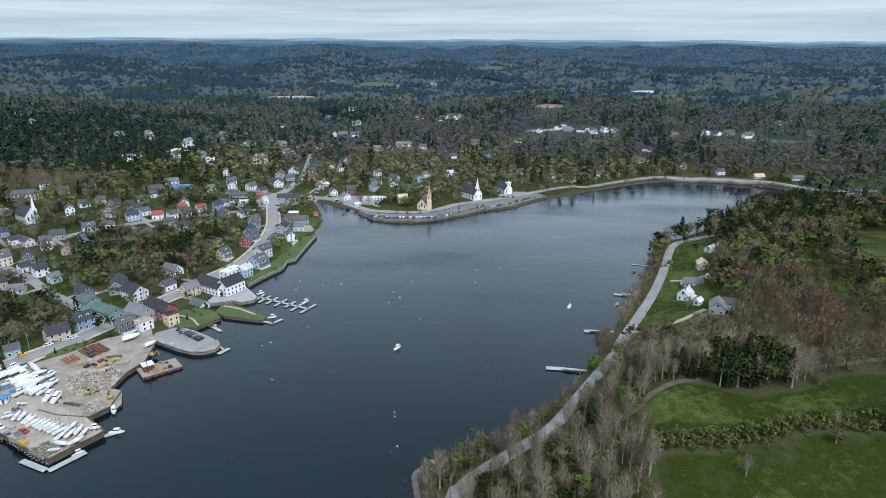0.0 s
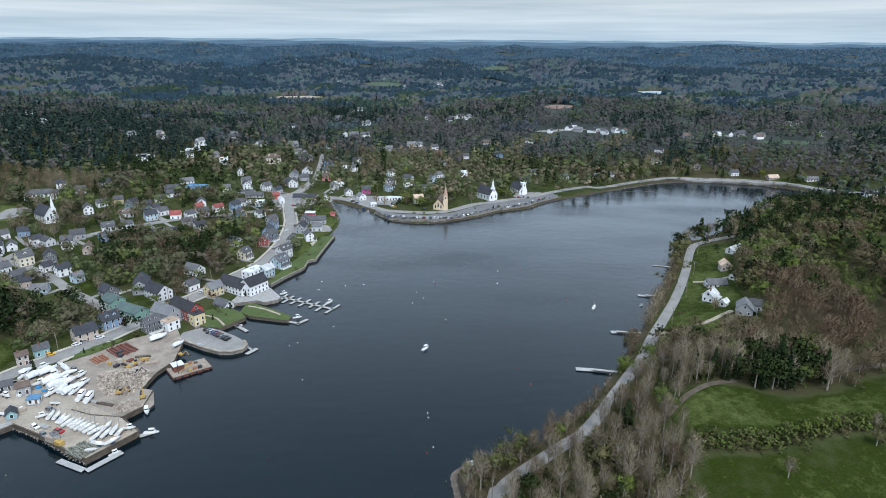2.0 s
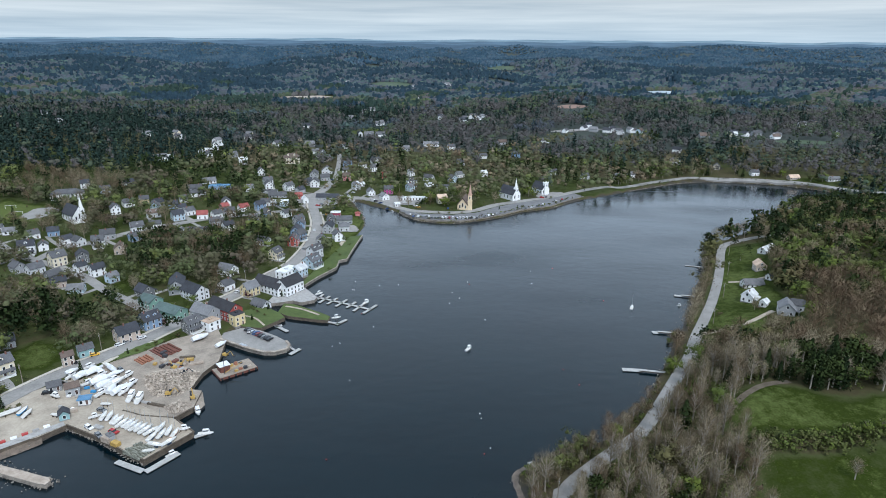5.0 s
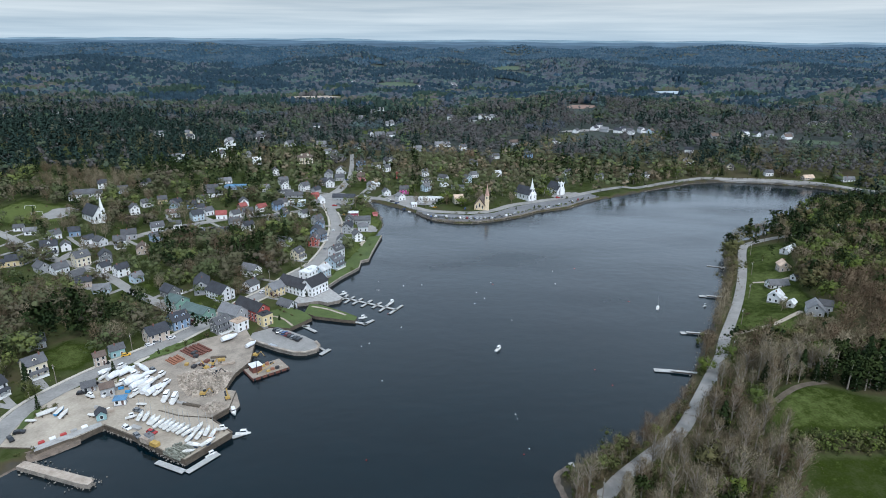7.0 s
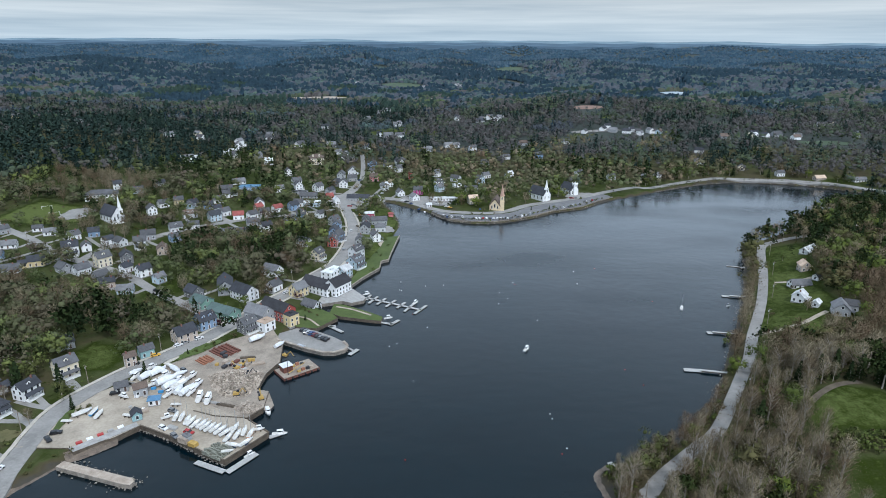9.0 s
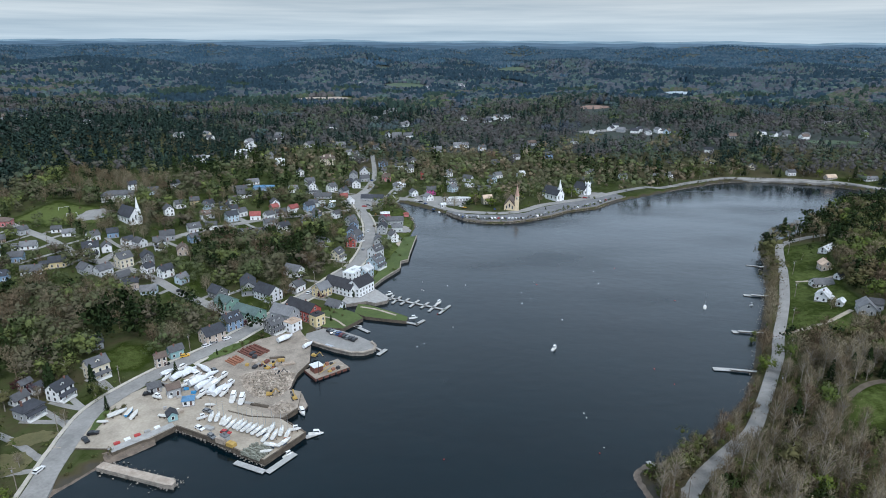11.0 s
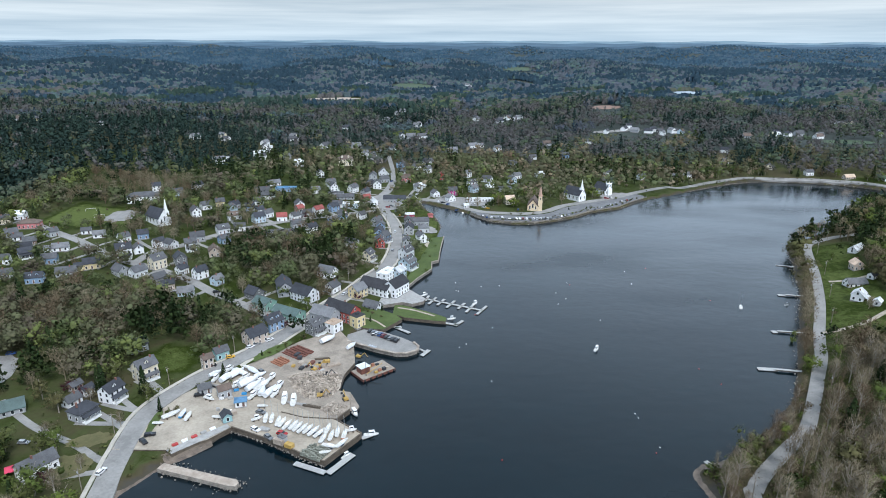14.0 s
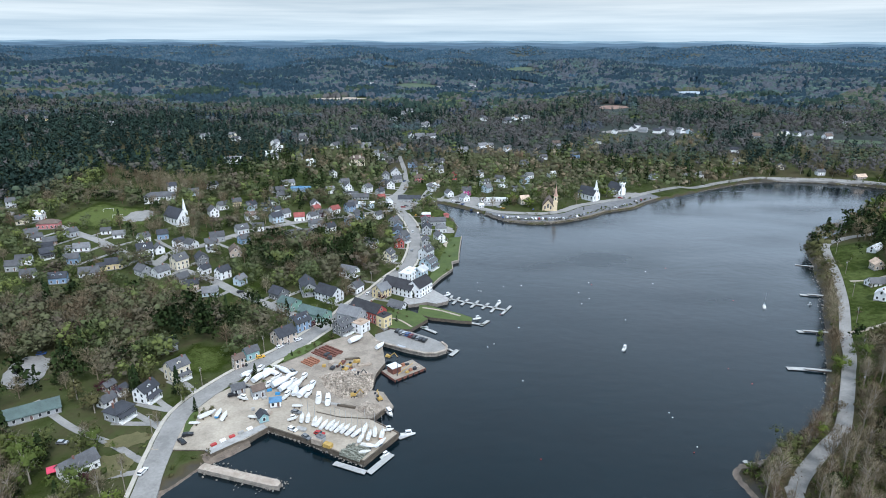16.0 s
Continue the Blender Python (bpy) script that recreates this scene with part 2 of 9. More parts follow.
# quays and yards: outline, height of the top
YARD = [(-174.4, 197.5), (-151.2, 198.1), (-140.8, 204.8), (-134.2, 213.5), (-117.5, 206.1), (-103.5, 198.2), (-92.8, 193), (-81.8, 211), (-92.5, 219.2), (-118.8, 232.5),
        (-128.8, 240), (-143.8, 253.8), (-153.8, 250.6), (-163.8, 237.5), (-169.4, 220)]
RUBBLE_PIER = [(-132.5, 235), (-117.5, 225), (-107.5, 221.5), (-93.8, 220.6), (-89.4, 228.1), (-91.2, 241.9), (-96.9, 243.1), (-96.9, 257.5), (-93.8, 268.8), (-97.5, 287.5), (-107.5, 303.8),
               (-125, 291.2), (-137.5, 273.8), (-150, 257.5), (-142.5, 250)]
CAR_PIER = [(-102.7, 299.5), (-95.2, 306), (-84.7, 303.6), (-74.3, 297.2), (-67.5, 291.6), (-64.7, 287.3), (-65.0, 282.9), (-69.5, 279.6), (-75.2, 279.2), (-85, 283.0), (-95.5, 288.8), (-102, 292)]
GARDEN = [(-100, 311), (-104, 326), (-91.7, 334.4), (-80.5, 326), (-75.9, 320), (-84.8, 305.8), (-95.2, 307.2)]
GRASS_PIER = [(-82, 327.5), (-82, 340), (-75.6, 339), (-57.2, 327.6), (-51.4, 323.2), (-51.7, 317.9), (-57, 318.5), (-75, 322.5)]
CHURCH_QUAY = [(-36.2, 552.5), (-20, 530), (-1.2, 522.5), (18.8, 523.1), (38.1, 533.1), (57.5, 546.9), (72.5, 562.5), (102.5, 578.8), (121.2, 601.2), (140, 618.8), (131.2, 631.2), (105, 607.5), (75, 588.8),
               (52.5, 572.5), (33.8, 550.6), (11.2, 541.2), (-18.8, 544.4), (-32.5, 557.5)]
HALL_QUAY = [(-92.6, 337.7), (-90.0, 362.6), (-78.3, 367.8), (-64.8, 350.0), (-65.5, 345.5), (-72, 341.5), (-78, 344), (-84, 341)]
SEA_GARDENS = [(-80.0, 374.2), (-75.5, 407.5), (-69.7, 445.2), (-67.1, 473.8), (-57.5, 477.3), (-58.3, 462.4), (-59.3, 435.1), (-59.4, 420.1), (-64.2, 416.2), (-63.4, 402.4), (-69.0, 390.1), (-72.0, 383.6), (-76.8, 369.4)]
QUAYS = [(YARD, 2.3), (RUBBLE_PIER, 2.1), (CAR_PIER, 1.9), (GARDEN, 2.1), (GRASS_PIER, 1.8), (CHURCH_QUAY, 2.3), (HALL_QUAY, 2.0), (SEA_GARDENS, 1.8)]


def land_height(x, y):
    x, y = np.asarray(x, float), np.asarray(y, float)
    d = outline_distance(SHORE, x, y)
    inland = np.clip(d, 0, None)
    r = np.hypot(x, y)
    h = 2.1 * (1 - np.exp(-inland / 1.8)) + 0.02 * np.clip(inland - 30, 0, 412)
    for cx, cy, top, wide in ((256.2, 237.5, 13.8, 77.5), (140, 230, 8.8, 25), (312.5, 400, 11.2, 75), (-425, 650, 16.2, 162.5), (-268.8, 481.2, 5, 68.8), (-625, 875, 15, 200),
                              (218.8, 1168.8, 16.2, 137.5), (500, 875, 10, 187.5), (157.5, 2562.5, 20, 325), (-1125, 1875, 20, 500), (950, 1562.5, 17.5, 325)):
        h = h + top * np.exp(-((x - cx) ** 2 + (y - cy) ** 2) / (2 * wide * wide)) * np.clip(inland / 40, 0, 1)
    h = h + np.interp(r, [750, 1125, 1500, 1750, 2500, 3500, 4200, 4900], [0, 4, 10, 15, 38, 58, 72, 84])
    far = np.clip((r - 625) / 1900, 0, 1)
    h = h + far * (13 * swell(x, y, 1 / 1300, 3) + 8 * swell(x, y, 1 / 480, 4)) + np.clip(inland / 60, 0, 1) * 0.5 * swell(x, y, 1 / 90, 5)
    h = h + np.clip((r - 1700) / 900, 0, 1) * (10 * swell(x, y, 1 / 900, 6) + 6 * swell(x, y, 1 / 390, 7))
    h = np.where(d > 0, h, np.maximum(d * 0.5, -5.0))
    for poly, top in QUAYS:
        q = outline_distance(poly, x, y)
        k = np.clip((q - 1.0) / 5.0, 0, 1)
        h = np.where(q < 6, np.minimum(h, top - 0.55 + k * 6), h)
    return h


def steps(stops):
    """Grid lines whose spacing changes along the way."""
    out = [stops[0][0]]
    for (a, sa), (b, sb) in zip(stops, stops[1:]):
        while out[-1] < b:
            k = min(1, max(0, (out[-1] - a) / (b - a)))
            out.append(out[-1] + sa + (sb - sa) * k)
    return np.array(out)


GX = steps([(-4200, 150), (-1500, 50), (-525, 7), (-405, 4.8), (415, 4.8), (540, 7), (1500, 50), (4200, 150)])
GY = steps([(-900, 120), (75, 14), (155, 4.2), (650, 5.0), (875, 7), (1900, 36), (3500, 80), (4820, 80)])
GZ = land_height(*np.meshgrid(GX, GY, indexing="ij"))


def ground_at(x, y):
    """The ground sheet's own height, between its grid lines."""
    x, y = np.asarray(x, float), np.asarray(y, float)
    i = np.clip(np.searchsorted(GX, x) - 1, 0, len(GX) - 2)
    j = np.clip(np.searchsorted(GY, y) - 1, 0, len(GY) - 2)
    u = np.clip((x - GX[i]) / (GX[i + 1] - GX[i]), 0, 1)
    v = np.clip((y - GY[j]) / (GY[j + 1] - GY[j]), 0, 1)
    return GZ[i, j] * (1 - u) * (1 - v) + GZ[i + 1, j] * u * (1 - v) + GZ[i, j + 1] * (1 - u) * v + GZ[i + 1, j + 1] * u * v


def zed(x, y):
    """Height of whatever one stands on at a place: a quay or the ground."""
    best = float(ground_at(x, y))
    for poly, top in QUAYS:
        if float(outline_distance(poly, x, y)) < 0:
            best = max(best, top)
    return best


# ---------------------------------------------------------------- building helpers
def sheet(name, verts, faces, mats, slots=None, smooth=False, parent=None, label=""):
    """One mesh object from corners and faces."""
    me = bpy.data.meshes.new(name)
    me.from_pydata([tuple(v) for v in verts], [], [tuple(f) for f in faces])
    for m in (mats if isinstance(mats, (list, tuple)) else [mats]):
        me.materials.append(m)
    if slots is not None:
        me.polygons.foreach_set("material_index", np.array(slots, np.int32))
    if smooth:
        me.polygons.foreach_set("use_smooth", np.ones(len(me.polygons), bool))
    me.update()
    ob = new(name, me)
    ob.parent = parent
    if label:
        ob["label"] = label
    return ob


def big_mesh(name, verts, tris, mats, tint=None, slots=None, smooth=False, normals=None):
    """A large triangle mesh from arrays, with the attribute 'tint' by corner point."""
    me = bpy.data.meshes.new(name)
    verts, tris = np.asarray(verts, np.float32), np.asarray(tris, np.int32)
    me.vertices.add(len(verts))
    me.vertices.foreach_set("co", verts.ravel())
    me.loops.add(tris.size)
    me.loops.foreach_set("vertex_index", tris.ravel())
    me.polygons.add(len(tris))
    k = tris.shape[1]
    me.polygons.foreach_set("loop_start", np.arange(0, tris.size, k, dtype=np.int32))
    if slots is not None:
        me.polygons.foreach_set("material_index", np.asarray(slots, np.int32))
    if smooth:
        me.polygons.foreach_set("use_smooth", np.ones(len(tris), bool))
    for m in (mats if isinstance(mats, (list, tuple)) else [mats]):
        me.materials.append(m)
    if tint is not None:
        me.attributes.new("tint", "FLOAT", "POINT").data.foreach_set("value", np.asarray(tint, np.float32))
    if normals is not None:
        me.polygons.foreach_set("use_smooth", np.ones(len(tris), bool))
        me.attributes.new("custom_normal", "FLOAT_VECTOR", "POINT").data.foreach_set("vector", np.asarray(normals, np.float32).ravel())
    me.update(calc_edges=True)
    return me


def part(name, bm, mats, parent, label="", at=None):
    me = bpy.data.meshes.new(name)
    bmesh.ops.recalc_face_normals(bm, faces=bm.faces)
    bm.to_mesh(me)
    bm.free()
    for m in (mats if isinstance(mats, (list, tuple)) else [mats]):
        me.materials.append(m)
    return piece(name, me, parent, label, at)


def piece(name, me, parent, label="", at=None):
    """An object of its own on a mesh that others may share."""
    ob = new(name, me)
    ob.parent = parent
    if at is not None:
        ob.matrix_basis = at
    if label:
        ob["label"] = label
    return ob


def thing(name, m, label, category, group="", kind=""):
    ob = new(name)
    ob.empty_display_size = 0.5
    ob.matrix_basis = m
    return tagged(ob, label, category, group, kind)


def box(bm, x0, x1, y0, y1, z0, z1, slot=0, taper=0.0):
    """A block; taper draws its top in."""
    v = [bm.verts.new(p) for p in ((x0, y0, z0), (x1, y0, z0), (x1, y1, z0), (x0, y1, z0), (x0 + taper, y0 + taper, z1), (x1 - taper, y0 + taper, z1),
                                   (x1 - taper, y1 - taper, z1), (x0 + taper, y1 - taper, z1))]
    for f in ((3, 2, 1, 0), (4, 5, 6, 7), (0, 1, 5, 4), (1, 2, 6, 5), (2, 3, 7, 6), (3, 0, 4, 7)):
        bm.faces.new([v[i] for i in f]).material_index = slot
    return v


def extrude_section(bm, section, x0, x1, slot=0):
    """A closed section in (y, z), drawn out along x."""
    a = [bm.verts.new((x0, y, z)) for y, z in section]
    b = [bm.verts.new((x1, y, z)) for y, z in section]
    n = len(section)
    for i in range(n):
        bm.faces.new((a[i], a[(i + 1) % n], b[(i + 1) % n], b[i])).material_index = slot
    bm.faces.new(a[::-1]).material_index = slot
    bm.faces.new(b).material_index = slot


def tube(bm, p0, p1, r0, r1, sides=6, slot=0):
    p0, p1 = Vector(p0), Vector(p1)
    q = (p1 - p0).to_track_quat("Z", "Y").to_matrix()
    ring = [[bm.verts.new(p + q @ Vector((r * math.cos(6.2832 * i / sides), r * math.sin(6.2832 * i / sides), 0))) for i in range(sides)] for p, r in ((p0, r0), (p1, r1))]
    for i in range(sides):
        bm.faces.new((ring[0][i], ring[0][(i + 1) % sides], ring[1][(i + 1) % sides], ring[1][i])).material_index = slot
    bm.faces.new(ring[0][::-1]).material_index = slot
    bm.faces.new(ring[1]).material_index = slot


def slab(bm, outline, z0, z1, slot_top=0, slot_side=1):
    """A flat plate with upright sides on a plan outline."""
    area = sum(a[0] * b[1] - b[0] * a[1] for a, b in zip(outline, outline[1:] + outline[:1]))
    pts = outline if area > 0 else outline[::-1]
    lo = [bm.verts.new((x, y, z0)) for x, y in pts]
    hi = [bm.verts.new((x, y, z1)) for x, y in pts]
    n = len(pts)
    for i in range(n):
        bm.faces.new((lo[i], lo[(i + 1) % n], hi[(i + 1) % n], hi[i])).material_index = slot_side
    top = bm.faces.new(hi)
    top.material_index = slot_top
    bmesh.ops.triangulate(bm, faces=[top])


def smooth_line(pts, gap=3.0):
    """A plan line rounded through its points and cut at even gaps."""
    p = np.array([pts[0]] + list(pts) + [pts[-1]], float)
    out = []
    for i in range(1, len(p) - 2):
        n = max(2, int(np.hypot(*(p[i + 1] - p[i])) / gap))
        for k in range(n):
            u = k / n
            out.append(0.5 * (2 * p[i] + (p[i + 1] - p[i - 1]) * u + (2 * p[i - 1] - 5 * p[i] + 4 * p[i + 1] - p[i + 2]) * u ** 2
                              + (3 * p[i] - p[i - 1] - 3 * p[i + 1] + p[i + 2]) * u ** 3))
    out.append(p[-2])
    return np.array(out)


LOW = []        # ovals (x, y, rx, ry) of young growth in front of clearings
TAKEN = []      # circles (x, y, radius) where no tree stands
LINES = []      # (points, half width) of roads, kept free of trees


def ribbon(name, pts, width, mat, lift=0.14, label="", parent=None, offset=0.0, thick=0.35, cross=4, keep=True):
    """A road or path laid on the ground, with a little thickness."""
    c = smooth_line(pts, 2.5)
    t = np.gradient(c, axis=0)
    t /= np.linalg.norm(t, axis=1)[:, None] + 1e-9
    nrm = np.stack([-t[:, 1], t[:, 0]], 1)
    if keep:
        LINES.append((c, width / 2))
    verts, faces = [], []
    us = np.linspace(-0.5, 0.5, cross + 1)
    rows = [c + nrm * (offset + u * width) for u in us]
    zs = [ground_at(r[:, 0], r[:, 1]) for r in rows]
    for q in range(len(QUAYS)):
        poly, top = QUAYS[q]
        zs = [np.where(outline_distance(poly, r[:, 0], r[:, 1]) < 0.3, np.maximum(z, top), z) for r, z in zip(rows, zs)]
    level = np.max(zs, axis=0)
    k = cross + 1
    for i in range(len(c)):
        for j in range(k):
            z = 0.5 * zs[j][i] + 0.5 * level[i] + lift if cross > 1 else zs[j][i] + lift
            verts.append((rows[j][i][0], rows[j][i][1], max(z, zs[j][i] + lift)))
        verts.append((rows[0][i][0], rows[0][i][1], zs[0][i] - thick))
        verts.append((rows[-1][i][0], rows[-1][i][1], zs[-1][i] - thick))
    s = k + 2
    for i in range(len(c) - 1):
        a, b = i * s, (i + 1) * s
        for j in range(cross):
            faces.append((a + j + 1, a + j, b + j, b + j + 1))
        faces.append((a, a + k, b + k, b))
        faces.append((a + k + 1, a + cross, b + cross, b + k + 1))
    ob = sheet(name, verts, faces, mat, parent=parent)
    if not parent:
        tagged(ob, label, "road", kind="structure")
    return ob


# ---------------------------------------------------------------- ground, water, quays, roads
FIELDS = [  # open grass
    [(121.5, 175), (128, 197), (152, 195), (171, 200.5), (189, 206), (205, 203), (219, 203), (287, 190), (287, 125), (119.5, 125)],
    [(121, 221), (130, 226), (138, 233), (150, 235), (162, 233.5), (173, 228), (195, 231.5), (213, 242), (229, 243), (245, 240), (245, 210), (219, 213), (196, 214), (180, 212), (166, 207), (145, 204.5), (131, 206), (124, 212)],
    [(306, 368), (310, 400), (322, 445), (345, 470), (387.5, 486.2), (462.5, 475), (412.5, 375), (340, 310), (312, 330)],
    [(146.2, 312.5), (213.8, 453.8), (245, 461.2), (232.5, 425), (215, 381.2), (207.5, 355), (205, 325), (193.8, 295), (140, 297.5)],
    [(-362.5, 452.5), (-356.2, 501.2), (-307.5, 481.2), (-295.8, 451.2), (-326.2, 442.5)],
    [(-200, 257.5), (-191.2, 282.5), (-172.5, 273.8), (-166.2, 257.5), (-178.8, 253.8)],
]


def grass_share(x, y):
    g = np.zeros(np.shape(x))
    for poly in FIELDS:
        g = np.maximum(g, np.clip(0.5 - outline_distance(poly, x, y) / 5.0, 0, 1))
    return g


gxx, gyy = np.meshgrid(GX, GY, indexing="ij")
gi = np.arange(gxx.size).reshape(gxx.shape)
quads = np.stack([gi[:-1, :-1], gi[1:, :-1], gi[1:, 1:], gi[:-1, 1:]], -1).reshape(-1, 4)
shore_d = outline_distance(SHORE, gxx, gyy)
FAR_LAWNS = swell(gxx, gyy, 1 / 260, 21)
cover = np.clip(0.42 + 0.1 * swell(gxx, gyy, 1 / 60, 9), 0.2, 0.6)          # 0 shore stones, 0.4 leaf litter, 0.8 to 1 grass
town = (gxx < -50) & (gyy < 700) & (gxx > -475) | (gyy > 512) & (gyy < 700) & (gxx < 525)
cover = np.where(town, cover + np.where((gxx < -165) & (gyy < 330), 0.10, 0.22) + 0.10 * swell(gxx, gyy, 1 / 18, 12), cover)
gs = grass_share(gxx, gyy)
# the lawn by the main street is set darker: tree shade in its colour
cover = cover * (1 - gs) + (np.where((gxx > 90) & (gyy < 260), np.where(gyy < 205, 0.78, 0.84), np.where(gxx > -250, 0.86, 1.0)) + 0.05 * swell(gxx, gyy, 1 / 45, 11)) * gs
cover = np.where((FAR_LAWNS > 1.05) & (gyy > 775), 1.0, cover)
sea_wall = (gxx > -90) & (gxx < -35) & (gyy > 345) & (gyy < 560)
cover = np.where(sea_wall & (shore_d > 0), 0.92, cover)
cover = np.where(shore_d < np.where(sea_wall, 0.6, 2.5), 0.0, cover)

M_GROUND = foliage("ground_cover", [(0.060, 0.055, 0.046), (0.066, 0.056, 0.034), (0.062, 0.057, 0.028), (0.054, 0.064, 0.023), (0.022, 0.033, 0.004), (0.084, 0.104, 0.030)], 0.95, 0.35, 0.5, mottle=0.4)
# a second, finer breaking-up of grass and litter
# far floor: blue-green haze tone, darkened for the shade between trees
M_FLOOR = material("hazed_shaded_forest_floor", (0.024, 0.033, 0.028), (0.040, 0.050, 0.038), 0.02, 0.95)
ground_me = big_mesh("ground", np.stack([gxx, gyy, GZ], -1).reshape(-1, 3), quads, M_GROUND, cover.ravel(), smooth=True)
ground_me.materials.append(M_FLOOR)
mid_y = gyy[:-1, :-1].ravel()
lawn = FAR_LAWNS[:-1, :-1].ravel() > 1.05
ground_me.polygons.foreach_set("material_index", ((mid_y > 830) & ~lawn | (mid_y > 1500)).astype(np.int32))
tagged(new("ground", ground_me), "rolling spring ground of grass, leaf litter and stony shore", "ground", kind="structure")

wx = [-4200, -900, -200, 0, 200, 900, 4200]
wy = [-900, 0, 150, 300, 500, 780]
wv = [(a, b, 0.0) for a in wx[1:-1] for b in wy]
sheet("water", wv, [(i * 6 + j, (i + 1) * 6 + j, (i + 1) * 6 + j + 1, i * 6 + j + 1) for i in range(4) for j in range(5)], M_WATER)
tagged(bpy.data.objects["water"], "calm dark slate-blue harbour water", "water", kind="structure")


def quay(name, outline, top, mat, side, label, kerb=None, edge=(0.25, 0.4), stone=False):
    bm = bmesh.new()
    slab(bm, outline, -3.0, top, 0, 1)
    ob = part(name, bm, [mat, side], None)
    tagged(ob, label, "quay", kind="structure")
    if kerb:
        bm = bmesh.new()
        pts = outline[kerb[0]:kerb[1]]
        for (ax, ay), (bx, by) in zip(pts, pts[1:]):
            e = Vector((bx - ax, by - ay, 0))
            n = Vector((-e.y, e.x, 0)).normalized() * edge[0]
            v = [bm.verts.new(Vector(p) + s * n + Vector((0, 0, z))) for z in (top, top + edge[1]) for p in ((ax, ay, 0), (bx, by, 0)) for s in (-1, 1)]
            for f in ((0, 2, 3, 1), (4, 5, 7, 6), (0, 1, 5, 4), (2, 6, 7, 3), (0, 4, 6, 2), (1, 3, 7, 5)):
                bm.faces.new([v[i] for i in f])
        part("kerb", bm, M_RUBBLE if stone else M_CRIB, ob, "pinkish stone edge wall" if stone else "heavy timber edge beam")
    return ob


quay("quay_boatyard", YARD, 2.3, M_GRAVEL, M_CRIB, "pale gravel boatyard wharf with dark timber sides", (3, 9))
quay("quay_rubble", RUBBLE_PIER, 2.1, M_DIRT, M_CRIB, "brown dirt working pier with dark timber sides", (1, 5))
quay("quay_carpark", CAR_PIER, 1.9, M_ROAD, M_STONE, "grey asphalt car park pier edged in stone", (4, 12), (0.6, 0.5), True)
quay("quay_hall", HALL_QUAY, 2.0, M_DECK, M_STONE, "grey boarded terrace on a stone sea wall")
quay("quay_sea_gardens", SEA_GARDENS, 1.8, M_LAWN, M_STONE, "green lawns behind a stone sea wall", (4, 13), (0.35, 0.35), True)
quay("quay_garden", GARDEN, 2.1, M_LAWN, M_CRIB, "green waterside lawn behind a timber wall")
quay("quay_grass", GRASS_PIER, 1.8, M_LAWN, M_CRIB, "narrow grassy pier with timber sides")
quay("quay_church", CHURCH_QUAY, 2.3, M_DARK_ROAD, M_STONE, "grey parking strip along the church waterfront")

MAIN_STREET = [(-157.5, 118.8), (-164.5, 169.2), (-167.5, 184.4), (-171.2, 205), (-172.5, 221.2), (-169.1, 235.9), (-161.5, 251.9), (-151.8, 266.2), (-142.5, 281.2), (-133.4, 302.8),
               (-125.9, 317.5), (-121, 333.8), (-111.2, 355.8), (-103.2, 380.5), (-95.2, 402.5), (-92.4, 426.2), (-92.5, 453.8), (-95.2, 482.5), (-100.2, 507.5), (-108.8, 535), (-117.5, 565),
               (-121.2, 595), (-117.5, 625), (-116.9, 665), (-125, 727.5), (-137.5, 801.2), (-148.8, 867.5), (-160, 950)]
SHORE_ROAD = [(-118.8, 605), (-82.5, 599.5), (-60, 585), (-33.8, 560), (-18.8, 551.2), (11.2, 548.8), (32.5, 557.5), (51.2, 577.5), (75, 593.8), (106.2, 612.5), (135, 637.5), (170, 661.2),
              (187.5, 661.2), (228.8, 688.8), (257.5, 703.8), (277.5, 710), (318.8, 706.2), (353.8, 700), (391.2, 683.8), (418.8, 657.5), (441.2, 641.2), (477.5, 635), (537.5, 650), (650, 700)]
SCHOOL_STREET = [(-130, 310), (-153.6, 321.5), (-170, 333), (-191.2, 346.9), (-215.8, 365), (-238.8, 377), (-260, 383.8), (-278.4, 392.5), (-301.2, 408.8), (-323.1, 422.5), (-353.8, 441.2),
                 (-382.5, 458.8), (-418.8, 472.5), (-500, 500)]
CROSS_STREET = [(-257, 383.8), (-252.5, 406.2), (-237.5, 420), (-225, 440), (-213.8, 457.5), (-193.1, 478.8), (-176.2, 495.8), (-154.5, 514.2), (-125, 537.5), (-112.5, 550)]
EAST_ROAD = [(47.5, 118.8), (55.6, 176.2), (58.4, 182.8), (63.4, 189.5), (71.8, 198.1), (83, 208.8), (93.8, 218.8), (107.5, 240), (121.6, 263.4), (131.9, 280.4), (142.5, 302.5), (156.2, 328),
             (169.2, 352.9), (182.5, 381.2), (193.8, 407.5), (208.8, 445), (217.5, 461.2), (228.8, 470), (247.5, 480), (281.2, 490), (337.5, 525)]
ribbon("road_1", MAIN_STREET[:24], 8.2, M_ROAD, label="worn pale grey asphalt main street")
ribbon("road_6", MAIN_STREET[23:26], 5.2, M_ROAD, label="narrower worn asphalt street between shops")
ribbon("road_2", SHORE_ROAD, 7.2, M_ROAD, label="worn pale grey asphalt shore road")
ribbon("road_3", SCHOOL_STREET, 6.2, M_ROAD, label="worn grey asphalt side street")
ribbon("road_4", CROSS_STREET, 6.2, M_ROAD, label="worn grey asphalt cross street")
ribbon("road_5", EAST_ROAD, 5.6, M_ROAD, label="worn pale asphalt lane along the wooded shore")
ribbon("pavement_1", MAIN_STREET[1:21], 1.6, M_KERB, 0.26, "pale concrete sidewalk beside the main street", offset=5.2, cross=1)
